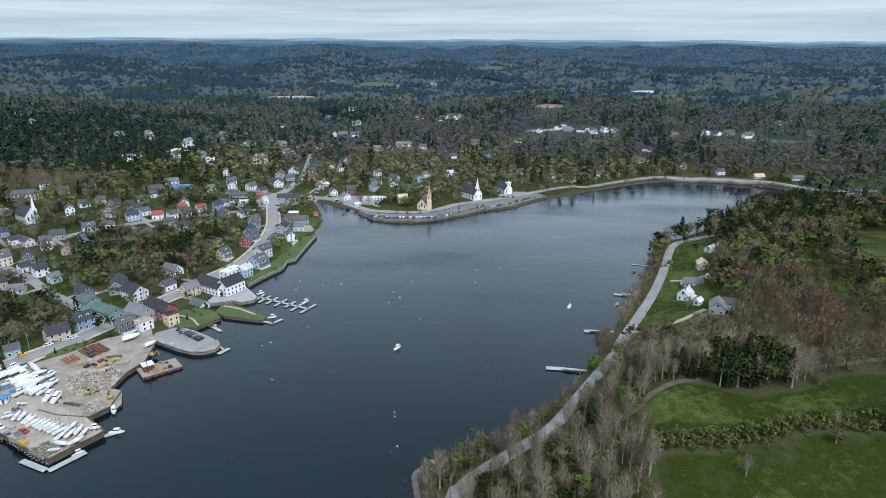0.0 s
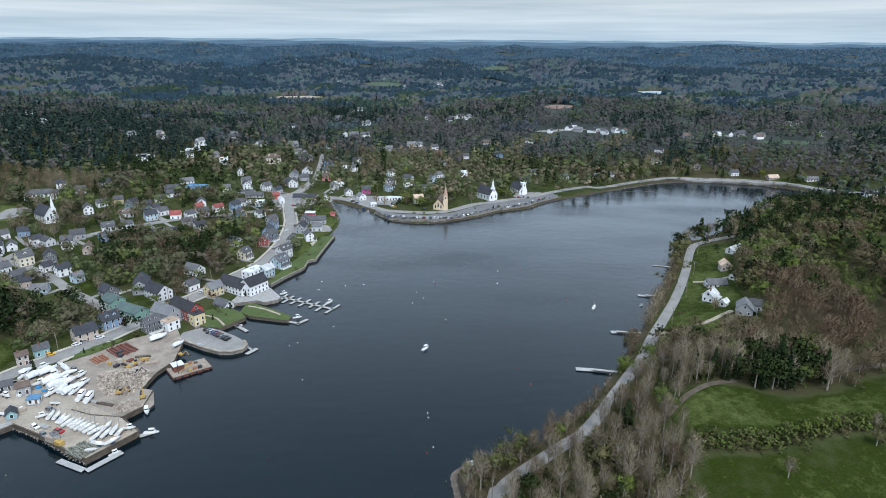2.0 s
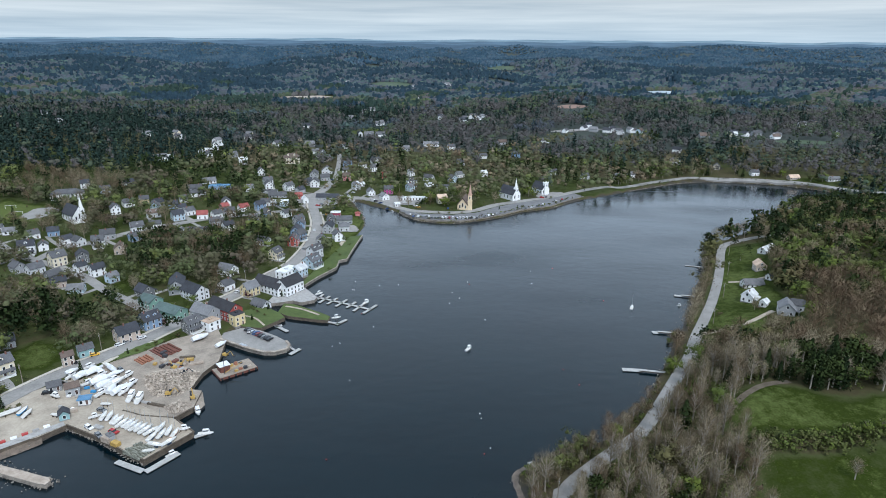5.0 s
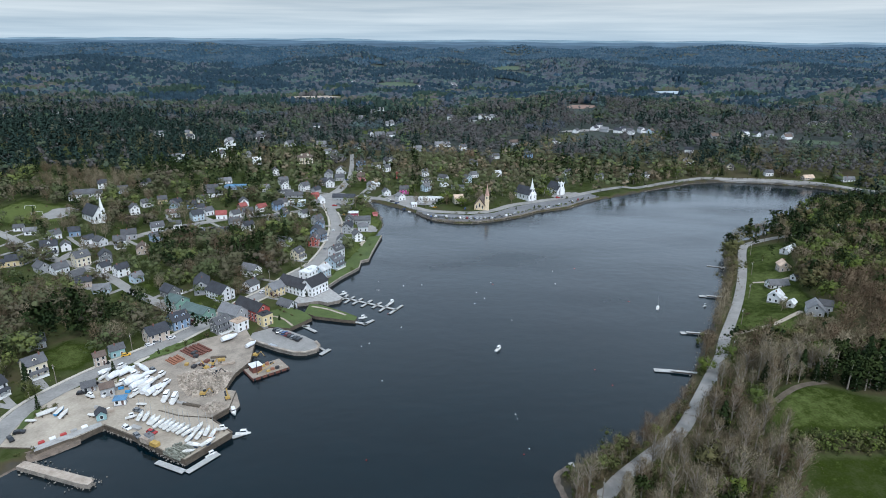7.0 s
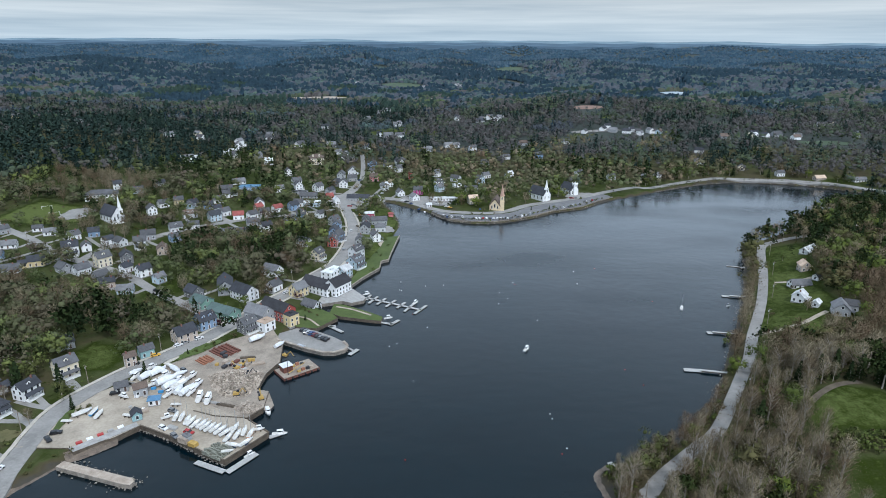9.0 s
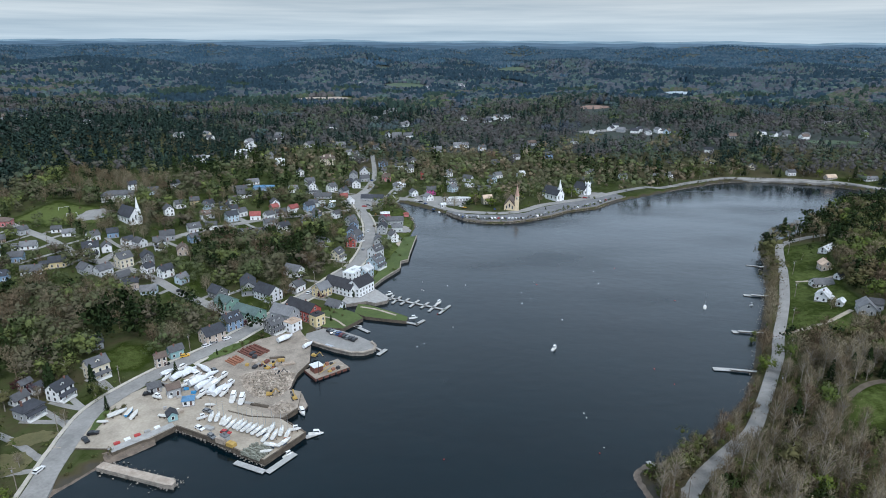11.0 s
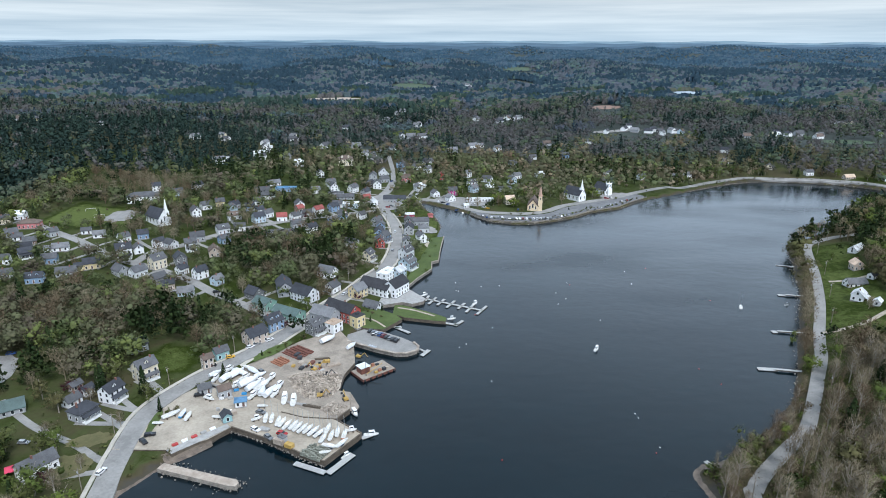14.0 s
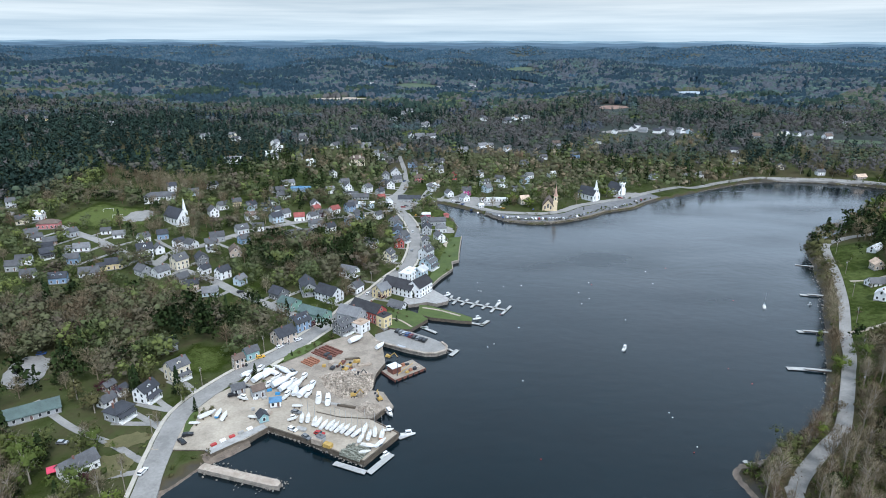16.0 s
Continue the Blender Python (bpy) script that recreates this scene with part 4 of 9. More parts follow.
def church(x, y, ang, w, d, h, tower, wall, roof, spire_mat, label, trim=None, body_trim=None, spire=True, top=20.0):
    """A nave with its gable to the front (+x) and a tower; tower: (x, y, width, height)."""
    z = zed(x, y)
    root = thing("church", pose(x, y, z, 0, 0, ang), label, "church", "harbour churches")
    TAKEN.append((x, y, w * 0.6))
    rise = d / 2 * 1.25
    bm, rm = bmesh.new(), bmesh.new()
    gable_body(bm, w, d, h, rise)
    gable_roof(rm, w, d, h, rise, over=0.5, t=0.3)
    part("wall", bm, wall, root)
    part("roof", rm, roof, root)
    tx, ty, tw, th = tower
    bm = bmesh.new()
    box(bm, tx - tw / 2, tx + tw / 2, ty - tw / 2, ty + tw / 2, -1, th * 0.6)
    box(bm, tx - tw / 2 + 0.25, tx + tw / 2 - 0.25, ty - tw / 2 + 0.25, ty + tw / 2 - 0.25, th * 0.6, th)
    box(bm, tx - tw / 2 - 0.2, tx + tw / 2 + 0.2, ty - tw / 2 - 0.2, ty + tw / 2 + 0.2, th * 0.58, th * 0.62)
    part("tower", bm, wall, root)
    bm = bmesh.new()
    if spire:
        tube(bm, (tx, ty, th - 0.1), (tx, ty, th + 0.5), tw * 0.66, tw * 0.58, 8)
        tube(bm, (tx, ty, th + 0.5), (tx, ty, top), tw * 0.46, 0.06, 8)
        part("spire", bm, spire_mat, root)
        bm = bmesh.new()
        tube(bm, (tx, ty, top - 0.2), (tx, ty, top + 1.0), 0.05, 0.05, 5)
        tube(bm, (tx - 0.35, ty, top + 0.6), (tx + 0.35, ty, top + 0.6), 0.05, 0.05, 5)
        part("cross", bm, M_TRIM, root)
    else:
        box(bm, tx - tw / 2 - 0.2, tx + tw / 2 + 0.2, ty - tw / 2 - 0.2, ty + tw / 2 + 0.2, th, th + 0.4)
        part("parapet", bm, wall, root)
        for sx in (-1, 1):
            for sy in (-1, 1):
                bm = bmesh.new()
                tube(bm, (tx + sx * tw * 0.45, ty + sy * tw * 0.45, th + 0.4), (tx + sx * tw * 0.45, ty + sy * tw * 0.45, th + 2.2), 0.35, 0.04, 6)
                part("pinnacle", bm, wall, root)
    if body_trim:
        bm = bmesh.new()
        p = rise / (d / 2)
        for sy in (-1, 1):
            e = d / 2 + 0.5
            v = [(w / 2 + 0.52, sy * e, h - 0.5 * p), (w / 2 + 0.52, 0, h + rise), (w / 2 + 0.52, 0, h + rise - 0.8), (w / 2 + 0.52, sy * e, h - 0.5 * p - 0.8)]
            q = [bm.verts.new(c) for c in v] + [bm.verts.new((c[0] + 0.08, c[1], c[2])) for c in v]
            for f in ((0, 1, 2, 3), (4, 5, 6, 7), (0, 1, 5, 4), (2, 3, 7, 6), (1, 2, 6, 5), (3, 0, 4, 7)):
                bm.faces.new([q[i] for i in f])
        part("bargeboard", bm, body_trim, root, "dark decorative bargeboard")
    tall = window_mesh(1.1, 2.8)
    for side in (-1, 1):
        for i in range(4):
            piece("window", tall, root, at=pose((i + 0.5) / 4 * w - w / 2, side * d / 2, h * 0.5, 0, 0, 0 if side < 0 else 180))
    for i in (-1, 0, 1):
        piece("window", window_mesh(1.3, 3.6) if i == 0 else tall, root, at=pose(w / 2, i * d * 0.27, h * 0.55 + (1.5 if i == 0 else 0), 0, 0, 90))
    for a, dx, dy in ((0, 0, -1), (90, 1, 0), (180, 0, 1), (-90, -1, 0)):
        piece("window", window_mesh(0.9, 2.0), root, "louvred belfry opening", at=pose(tx + dx * (tw / 2 - 0.25), ty + dy * (tw / 2 - 0.25), th * 0.82, 0, 0, a))
    return root


# ---------------------------------------------------------------- the town
house(-186.3, 250.3, 55, 11, 9, 2.5, "cream", "grey", dormers=1, porch=True)
house(-191.7, 231.6, 74, 10.5, 8, 2, "white", "dark grey", porch=True, dormers=1)
house(-196.2, 217.8, 68, 11, 9, 1.5, "grey", "dark grey", form="hip", porch=True)
house(-205.7, 225.7, 69, 8, 6, 1, "white", "grey")
house(-203.9, 234.0, 71, 6, 5, 1, "white", "dark grey", chimney=False)
house(-211.0, 237.3, 68, 6, 4.5, 1, "brown", "grey", chimney=False, name="shed")
house(-232.7, 217.4, 36, 26, 12, 1, "grey", "green", chimney=False, pitch=0.5, name="hall")
house(-193.6, 184.0, 57, 15, 8.5, 1.5, "white", "grey")
house(-161.9, 260.7, 43, 6, 5, 2, "tan", "brown")
house(-158.8, 269.7, 45, 8, 6, 1.5, "teal", "grey")
house(-147.7, 287.4, 52, 13.0, 10.0, 2, "tan", "dark grey")
house(-143.6, 303.7, 52, 11.5, 10.5, 2, "blue", "dark grey", dormers=2)
house(-201.8, 274.8, 41, 10, 8, 1.5, "grey", "dark grey")
house(-155.5, 329.6, 149, 13.5, 10.8, 1.5, "green", "green", chimney=False, pitch=0.55)
house(-138.7, 318.3, 152, 21.5, 10.8, 1.5, "green", "green", chimney=False, pitch=0.55)
house(-165.4, 342.6, 147, 10.8, 9.6, 1.5, "dark grey", "dark grey", porch=True)
house(-150.3, 352.6, 111, 20.4, 10.8, 2, "grey", "dark grey")
house(-135.6, 343.2, 146, 18.0, 12.0, 2, "pale grey", "dark grey")
house(-121.9, 356.8, 63, 9.6, 8.4, 1.5, "white", "grey")
house(-120.1, 301.4, 56, 10.2, 8.4, 2, "dark grey", "grey", dormers=2, porch=True)
house(-117.1, 312.5, 154, 16.8, 10.8, 2.5, "grey", "pale grey")
house(-109.0, 320.0, 146, 24.0, 10.8, 2.5, "red", "black", label="long two-storey red clapboard inn with a black gable roof")
house(-99.2, 310.7, 52, 7.8, 7.2, 2.5, "yellow", "black", form="flat", chimney=False)
house(-110.6, 303.3, 59, 9.0, 7.8, 2, "white", "tan", form="flat", chimney=False)
house(-105.4, 350.9, 54, 10.8, 9.6, 2, "yellow", "pale grey")
house(-94.2, 357.7, 149, 26.4, 12.0, 2, "white", "black", wing=0)
house(-83.1, 357.0, 61, 18.0, 12.0, 2.5, "white", "black")
house(-94.5, 336.5, 150, 12.0, 8.4, 1, "pale grey", "grey", chimney=False)
house(-91.3, 381.6, 65, 16.8, 9.6, 2, "white", "white", form="flat", chimney=False)
house(-84.3, 385.8, 64, 10.8, 8.4, 2, "pale blue", "white")
house(-79.9, 403.2, 63, 12.5, 10.5, 2, "pale blue", "grey", porch=True, dormers=2)
house(-82.3, 421.2, 61, 12, 9, 2.5, "pale grey", "grey", dormers=2)
house(-108.4, 415.1, 69, 10, 8.5, 2, "cream", "grey", porch=True, dormers=1)
house(-130.0, 381.9, 154, 14.4, 9.6, 1.5, "white", "pale grey")
house(-124.1, 440.5, 159, 12, 8, 1.5, "pale grey", "grey")
house(-103.8, 445.6, 95, 12, 9, 2, "red", "grey", dormers=2)
house(-107.0, 466.8, 96, 14, 9, 2, "blue", "dark grey")
house(-108.0, 484.0, 93, 10, 8, 2, "blue", "grey")
house(-112.5, 495.3, 57, 10, 8, 2, "grey", "grey")
house(-83.8, 448.2, 97, 10, 8, 2, "grey", "grey")
house(-85.2, 482.2, 91, 14, 9, 2, "grey", "dark grey")
house(-74.2, 488.8, 99, 12, 10, 1.5, "pale grey", "pale grey", form="hip")
house(-87.5, 502.3, 97, 10, 8, 2, "dark grey", "grey")
house(-77.5, 507.8, 9, 16, 8, 1.5, "grey", "grey")
house(-88.7, 526.9, 5, 11, 9, 1.5, "maroon", "white", form="flat", chimney=False)
house(-70.9, 535.1, 13, 5, 5, 1, "pink", "red", form="hip", chimney=False, name="gazebo", glazed=False)
house(-128.0, 513.7, 63, 10, 7, 1.5, "white", "grey")
house(-268.1, 392.3, 31, 12, 10, 2.5, "white", "dark grey", porch=True, dormers=1)
house(-240.0, 379.8, 55, 11, 10, 2.5, "cream", "grey", dormers=1)
house(-280.0, 374.5, 28, 12, 9, 1.5, "yellow", "dark grey", wing=-1)
house(-289.8, 363.1, 22, 14, 9, 1, "pale grey", "grey")
house(-310.8, 380.2, 20, 11, 8, 1.5, "blue", "grey")
house(-338.7, 375.2, 18, 11, 8, 1.5, "white", "grey")
house(-339.7, 365.4, 15, 9, 8, 1.5, "grey", "grey")
house(-257.7, 367.0, 147, 11, 9, 1.5, "grey", "grey")
house(-246.4, 366.5, 61, 11, 9, 1.5, "pale grey", "grey")
house(-229.3, 357.7, 59, 10, 8, 1.5, "grey", "grey")
house(-219.8, 347.7, 35, 10, 7, 1.5, "tan", "dark grey")
house(-206.1, 342.4, 16, 11, 8, 1, "pale blue", "pale grey")
house(-221.1, 372.4, 64, 8, 7, 1.5, "white", "dark grey")
house(-207.4, 367.5, 57, 10, 8, 2, "white", "dark grey")
house(-194.0, 359.8, 63, 8, 7, 1.5, "pale blue", "pale grey")
house(-310.5, 509.3, 21, 30, 13, 2, "white", "grey", form="hip", chimney=False, name="school", label="large white two-storey school with a grey hip roof")
house(-272.1, 427.5, 29, 9, 8, 1.5, "blue", "dark grey")
house(-282.2, 419.7, 56, 9, 8, 1.5, "white", "grey")
house(-302.1, 424.6, 23, 10, 7, 1, "white", "pale grey")
house(-314.5, 430.2, 22, 8, 6, 1, "white", "grey")
house(-245.7, 413.4, 148, 10, 8, 1.5, "pale grey", "grey")
house(-254.6, 413.8, 59, 9, 7, 1.5, "white", "dark grey")
house(-233.0, 428.1, 27, 12, 9, 1.5, "grey", "grey")
house(-221.9, 448.2, 38, 11, 9, 1.5, "pale grey", "grey", dormers=1)
house(-214.0, 428.6, 54, 9, 7, 1.5, "blue", "grey")
house(-212.2, 457.4, 18, 10, 7, 1.5, "white", "grey")
house(-204.6, 479.2, 45, 11, 9, 2, "pale blue", "dark grey")
house(-254.2, 499.2, 47, 10, 8, 1.5, "white", "grey")
house(-247.2, 512.5, 27, 9, 8, 1.5, "yellow", "grey")
house(-233.7, 507.7, 53, 10, 8, 1.5, "grey", "dark grey")
house(-220.0, 506.4, 26, 9, 8, 1.5, "blue", "dark grey")
house(-219.7, 527.8, 34, 10, 8, 1.5, "white", "grey")
house(-292.4, 534.8, 26, 10, 8, 1.5, "pale blue", "grey")
house(-315.3, 543.7, 30, 9, 8, 2, "white", "dark grey")
house(-219.8, 550.5, 31, 10, 8, 1.5, "white", "grey")
house(-363.0, 441.0, 12, 18, 10, 1.5, "pink", "brown", form="hip")
house(-381.6, 458.7, 7, 9, 8, 1.5, "white", "white")
house(-387.7, 447.9, 27, 10, 8, 1.5, "cream", "grey")
house(-336.4, 425.0, 58, 8, 7, 1.5, "grey", "grey")
house(-315.0, 399.4, 21, 12, 8, 1, "white", "pale grey", wing=-1)
house(-363.6, 421.1, 37, 10, 8, 1.5, "grey", "grey")
house(-343.2, 409.6, 37, 10, 8, 1, "brown", "grey")
house(-331.7, 387.6, 44, 10, 8, 1.5, "dark grey", "dark grey", porch=True)
house(-302.0, 351.0, 17, 12, 8, 1.5, "blue", "dark grey", dormers=2)
house(-324.2, 356.6, 23, 10, 8, 1, "white", "grey")
house(-420.6, 485.3, 18, 9, 8, 2, "pale grey", "grey")
house(-356.4, 416.3, 40, 8, 7, 1, "white", "grey")
house(-159.4, 465.3, 46, 10, 8, 2, "white", "dark grey")
house(-178.8, 458.6, 14, 20, 10, 1, "grey", "grey", form="flat", chimney=False)
house(-188.6, 488.9, 16, 10, 8, 1.5, "white", "red")
house(-179.4, 494.2, 54, 9, 8, 1.5, "white", "grey")
house(-172.7, 505.5, 31, 10, 8, 1.5, "white", "grey")
house(-166.3, 520.7, 46, 10, 8, 1.5, "white", "red")
house(-154.8, 529.5, 46, 10, 8, 2, "blue", "dark grey")
house(-143.0, 508.5, 21, 9, 7, 1.5, "blue", "grey")
house(-201.3, 493.4, 54, 9, 8, 1.5, "white", "grey")
house(-210.0, 499.4, 46, 8, 7, 1.5, "white", "dark grey")
house(-181.8, 518.4, 53, 8, 7, 1.5, "brown", "red")
house(-211.5, 587.7, 6, 24, 11, 1.5, "blue", "blue", form="flat", chimney=False)
house(-228.2, 603.5, 34, 16, 9, 1, "white", "pale grey")
house(-229.9, 573.1, 29, 16, 9, 1, "grey", "grey")
house(-228.1, 704.1, 26, 11, 9, 2, "white", "white")
house(-250.0, 734.8, 52, 10, 9, 1.5, "grey", "pale grey")
house(-286.6, 762.1, 19, 20, 9, 1, "white", "white", form="flat", chimney=False)
house(-291.4, 797.9, 21, 16, 9, 1, "white", "white", form="flat", chimney=False)
house(-315.9, 699.2, 13, 26, 8, 1, "white", "white", form="flat", chimney=False)
house(-183.4, 588.1, 34, 10, 8, 1.5, "white", "pale grey")
house(-175.5, 621.5, 34, 11, 9, 2, "white", "grey")
house(-164.0, 588.7, 7, 18, 9, 1, "grey", "grey", form="flat", chimney=False)
house(-150.3, 605.5, 59, 11, 9, 2, "white", "grey")
house(-152.8, 576.9, 9, 20, 8, 1, "grey", "grey")
house(-143.2, 549.6, 5, 18, 13, 1.5, "pale blue", "white", form="flat", chimney=False)
house(-153.9, 543.9, 7, 10, 8, 1.5, "white", "grey")
house(-107.1, 583.1, 1, 26, 8, 1.5, "grey", "dark grey", chimney=False)
house(-124.2, 564.6, 117, 9, 6, 1.5, "white", "white")
house(-133.1, 576.7, 32, 8, 6, 1.5, "red", "red")
house(-89.9, 591.7, 120, 8, 6, 1.5, "white", "grey")
house(-129.6, 628.7, 97, 14, 10, 2, "white", "grey")
house(-139.0, 666.6, 96, 16, 10, 2, "grey", "grey")
house(-130.8, 692.4, 100, 10, 14, 1.5, "pale grey", "grey")
house(-136.9, 597.3, 59, 10, 8, 1.5, "grey", "dark grey")
house(-155.0, 772.7, 58, 12, 10, 2.5, "white", "grey", dormers=1)
house(-167.2, 795.6, 29, 11, 8, 1.5, "pale grey", "pale grey")
house(-144.8, 757.6, 34, 10, 8, 2, "tan", "grey")
house(-180.2, 731.3, 13, 22, 16, 3, "cream", "brown", form="hip", label="large cream three-storey inn with a brown hip roof", dormers=2)
house(-115.5, 735.1, 11, 13, 9, 2, "blue", "blue", form="flat", chimney=False)
house(-110.9, 695.3, 23, 9, 8, 1.5, "white", "grey")
house(-103.4, 663.5, 17, 11, 9, 2, "pink", "brown")
house(-87.2, 642.1, 16, 15, 10, 1, "white", "white", form="hip", chimney=False)
house(-82.5, 710.9, 49, 9, 8, 2, "white", "grey")
house(-65.7, 680.6, 97, 8, 6, 2.5, "red", "red")
house(-83.4, 763.7, 46, 10, 8, 1.5, "pale grey", "grey")
house(-53.0, 613.6, 9, 11, 9, 2, "magenta", "grey")
house(-26.3, 591.6, 3, 32, 8, 1, "white", "white", form="flat", chimney=False)
house(-31.9, 626.3, 47, 11, 9, 2, "pale blue", "pale grey")
house(-37.8, 693.0, 48, 9, 8, 2, "white", "pale grey")
house(-14.9, 648.3, 24, 10, 8, 1, "white", "white", form="flat", chimney=False)
house(-0.0, 633.9, 8, 16, 12, 1.5, "grey", "grey", form="flat", chimney=False)
house(0.9, 579.9, 20, 11, 9, 2, "cream", "tan")
house(-39.7, 567.4, 29, 6, 4, 1, "white", "white", chimney=False, name="kiosk")
house(42.3, 697.7, 27, 10, 8, 1.5, "white", "white")
house(16.3, 688.9, 31, 11, 8, 1.5, "white", "pale grey")
house(16.6, 753.4, 25, 11, 8, 2, "grey", "grey")
house(85.8, 803.0, 25, 12, 9, 2, "blue", "grey")
house(44.8, 794.6, 18, 10, 8, 1.5, "white", "grey")
house(122.2, 716.1, 27, 10, 8, 1.5, "white", "grey")
house(188.7, 696.7, 31, 10, 8, 1.5, "tan", "pale grey")
house(207.5, 704.8, 28, 10, 8, 1.5, "white", "pale grey")
house(346.4, 716.7, 5, 11, 8, 1.5, "white", "grey")
house(382.0, 700.9, 14, 15, 8, 1, "tan", "tan")
house(154.0, 694.9, 25, 10, 8, 1.5, "pale grey", "grey")
house(417.4, 687.7, 3, 16, 8, 1, "white", "pale grey", wing=0)
house(443.4, 625.5, 9, 17, 9, 1.5, "white", "dark grey", dormers=3)
house(457.5, 911.8, 5, 14, 9, 1, "white", "pale grey")
house(397.9, 914.4, 5, 14, 9, 1, "white", "white")
house(234.5, 432.0, 40, 18, 7, 1, "white", "white", chimney=False)
house(214.6, 396.9, 85, 9, 8, 1.5, "tan", "tan")
house(199.8, 371.9, 5, 15, 8, 1, "white", "pale grey")
house(188.0, 348.2, 48, 10, 8, 1.5, "white", "white", porch=True)
house(190.4, 334.8, 46, 6, 4.5, 1, "white", "white", chimney=False, name="shed")
house(195.7, 321.1, 69, 12, 10, 1.5, "grey", "pale grey", porch=True)
house(203.1, 324.9, 162, 8, 7, 1.5, "grey", "grey", chimney=False)
house(212.6, 376.7, 29, 6, 5, 1, "white", "dark grey", chimney=False)
house(-154.9, 239.0, 34, 6.5, 5, 1, "grey", "grey", chimney=False, name="shed")
house(-145.2, 236.3, 37, 6.5, 5, 1.5, "grey", "brown", chimney=False, name="boat_shed")
house(-135.6, 229.2, 17, 5.5, 4.5, 1, "white", "blue", chimney=False, name="shed", form="hip")
house(-137.7, 218.0, 125, 5, 4.5, 1, "teal", "dark grey", chimney=False, name="shed")
house(-111.0, 204.0, 148, 4, 2.5, 1, "grey", "pale grey", chimney=False, name="shed", form="flat", glazed=False)
house(-675.7, 936.3, 57, 13, 8.450000000000001, 1.5, "yellow", "grey", chimney=False, group="outlying houses")
house(-704.1, 936.4, 150, 17, 11.05, 1.5, "pale grey", "brown", chimney=False, group="outlying houses")
house(-642.2, 996.6, 4, 13, 8.450000000000001, 1.5, "white", "grey", chimney=False, group="outlying houses")
house(-554.6, 893.5, 151, 13, 8.450000000000001, 1.5, "white", "pale grey", chimney=False, group="outlying houses")
house(-421.6, 1675.3, 17, 13, 8.450000000000001, 1.5, "white", "pale grey", chimney=False, group="outlying houses")
house(-344.8, 1896.2, 23, 15, 9.75, 1.5, "white", "grey", chimney=False, group="outlying houses")
house(-312.6, 2033.9, 25, 15, 9.75, 1.5, "pale grey", "grey", chimney=False, group="outlying houses")
house(-310.0, 1824.3, 60, 17, 11.05, 1.5, "white", "pale grey", chimney=False, group="outlying houses")
house(-24.9, 1835.5, 24, 13, 8.450000000000001, 1.5, "white", "pale grey", chimney=False, group="outlying houses")
house(-19.5, 1115.9, 55, 15, 9.75, 1.5, "white", "grey", chimney=False, group="outlying houses")
house(33.8, 1110.0, 62, 17, 11.05, 1.5, "white", "brown", chimney=False, group="outlying houses")
house(17.7, 1083.0, 19, 17, 11.05, 1.5, "pale grey", "dark grey", chimney=False, group="outlying houses")
house(52.6, 1103.8, 155, 13, 8.450000000000001, 1.5, "white", "pale grey", chimney=False, group="outlying houses")
house(170.3, 959.3, 61, 13, 8.450000000000001, 1.5, "white", "grey", chimney=False, group="outlying houses")
house(199.2, 968.7, 56, 15, 9.75, 1.5, "white", "dark grey", chimney=False, group="outlying houses")
house(211.6, 957.7, 149, 15, 9.75, 1.5, "grey", "pale grey", chimney=False, group="outlying houses")
house(230.1, 949.4, 154, 15, 9.75, 1.5, "white", "dark grey", chimney=False, group="outlying houses")
house(247.2, 937.4, 60, 13, 8.450000000000001, 1.5, "white", "pale grey", chimney=False, group="outlying houses")
house(266.2, 946.3, -2, 13, 8.450000000000001, 1.5, "white", "grey", chimney=False, group="outlying houses")
house(275.7, 945.1, 57, 15, 9.75, 1.5, "pale blue", "brown", chimney=False, group="outlying houses")
house(393.9, 913.2, 57, 17, 11.05, 1.5, "cream", "dark grey", chimney=False, group="outlying houses")
house(430.4, 915.5, 17, 17, 11.05, 1.5, "grey", "grey", chimney=False, group="outlying houses")
house(448.6, 897.2, 19, 15, 9.75, 1.5, "white", "brown", chimney=False, group="outlying houses")
house(558.4, 1045.7, 21, 15, 9.75, 1.5, "white", "pale grey", chimney=False, group="outlying houses")
house(556.6, 938.4, 63, 15, 9.75, 1.5, "white", "dark grey", chimney=False, group="outlying houses")
house(611.5, 1318.1, 1, 15, 9.75, 1.5, "white", "grey", chimney=False, group="outlying houses")
house(-119.7, 934.3, 16, 17, 11.05, 1.5, "grey", "pale grey", chimney=False, group="outlying houses")
house(-103.2, 937.8, 17, 17, 11.05, 1.5, "white", "grey", chimney=False, group="outlying houses")
house(-117.8, 1037.6, 16, 15, 9.75, 1.5, "pale grey", "pale grey", chimney=False, group="outlying houses")
house(-274.5, 867.3, -1, 15, 9.75, 1.5, "white", "grey", chimney=False, group="outlying houses")
house(-185.2, 843.1, 1, 15, 9.75, 1.5, "grey", "pale grey", chimney=False, group="outlying houses")
house(-223.7, 827.5, 63, 17, 11.05, 1.5, "white", "grey", chimney=False, group="outlying houses")
house(-390.5, 815.7, 62, 15, 9.75, 1.5, "white", "pale grey", chimney=False, group="outlying houses")
house(-352.4, 822.1, 155, 13, 8.450000000000001, 1.5, "white", "grey", chimney=False, group="outlying houses")
house(72.9, 885.9, 17, 15, 9.75, 1.5, "grey", "brown", chimney=False, group="outlying houses")
house(-29.6, 872.4, 18, 15, 9.75, 1.5, "white", "pale grey", chimney=False, group="outlying houses")
house(-56.5, 838.8, 16, 15, 9.75, 1.5, "grey", "pale grey", chimney=False, group="outlying houses")
house(-156.0, 1217.6, -5, 17, 11.05, 1.5, "white", "pale grey", chimney=False, group="outlying houses")
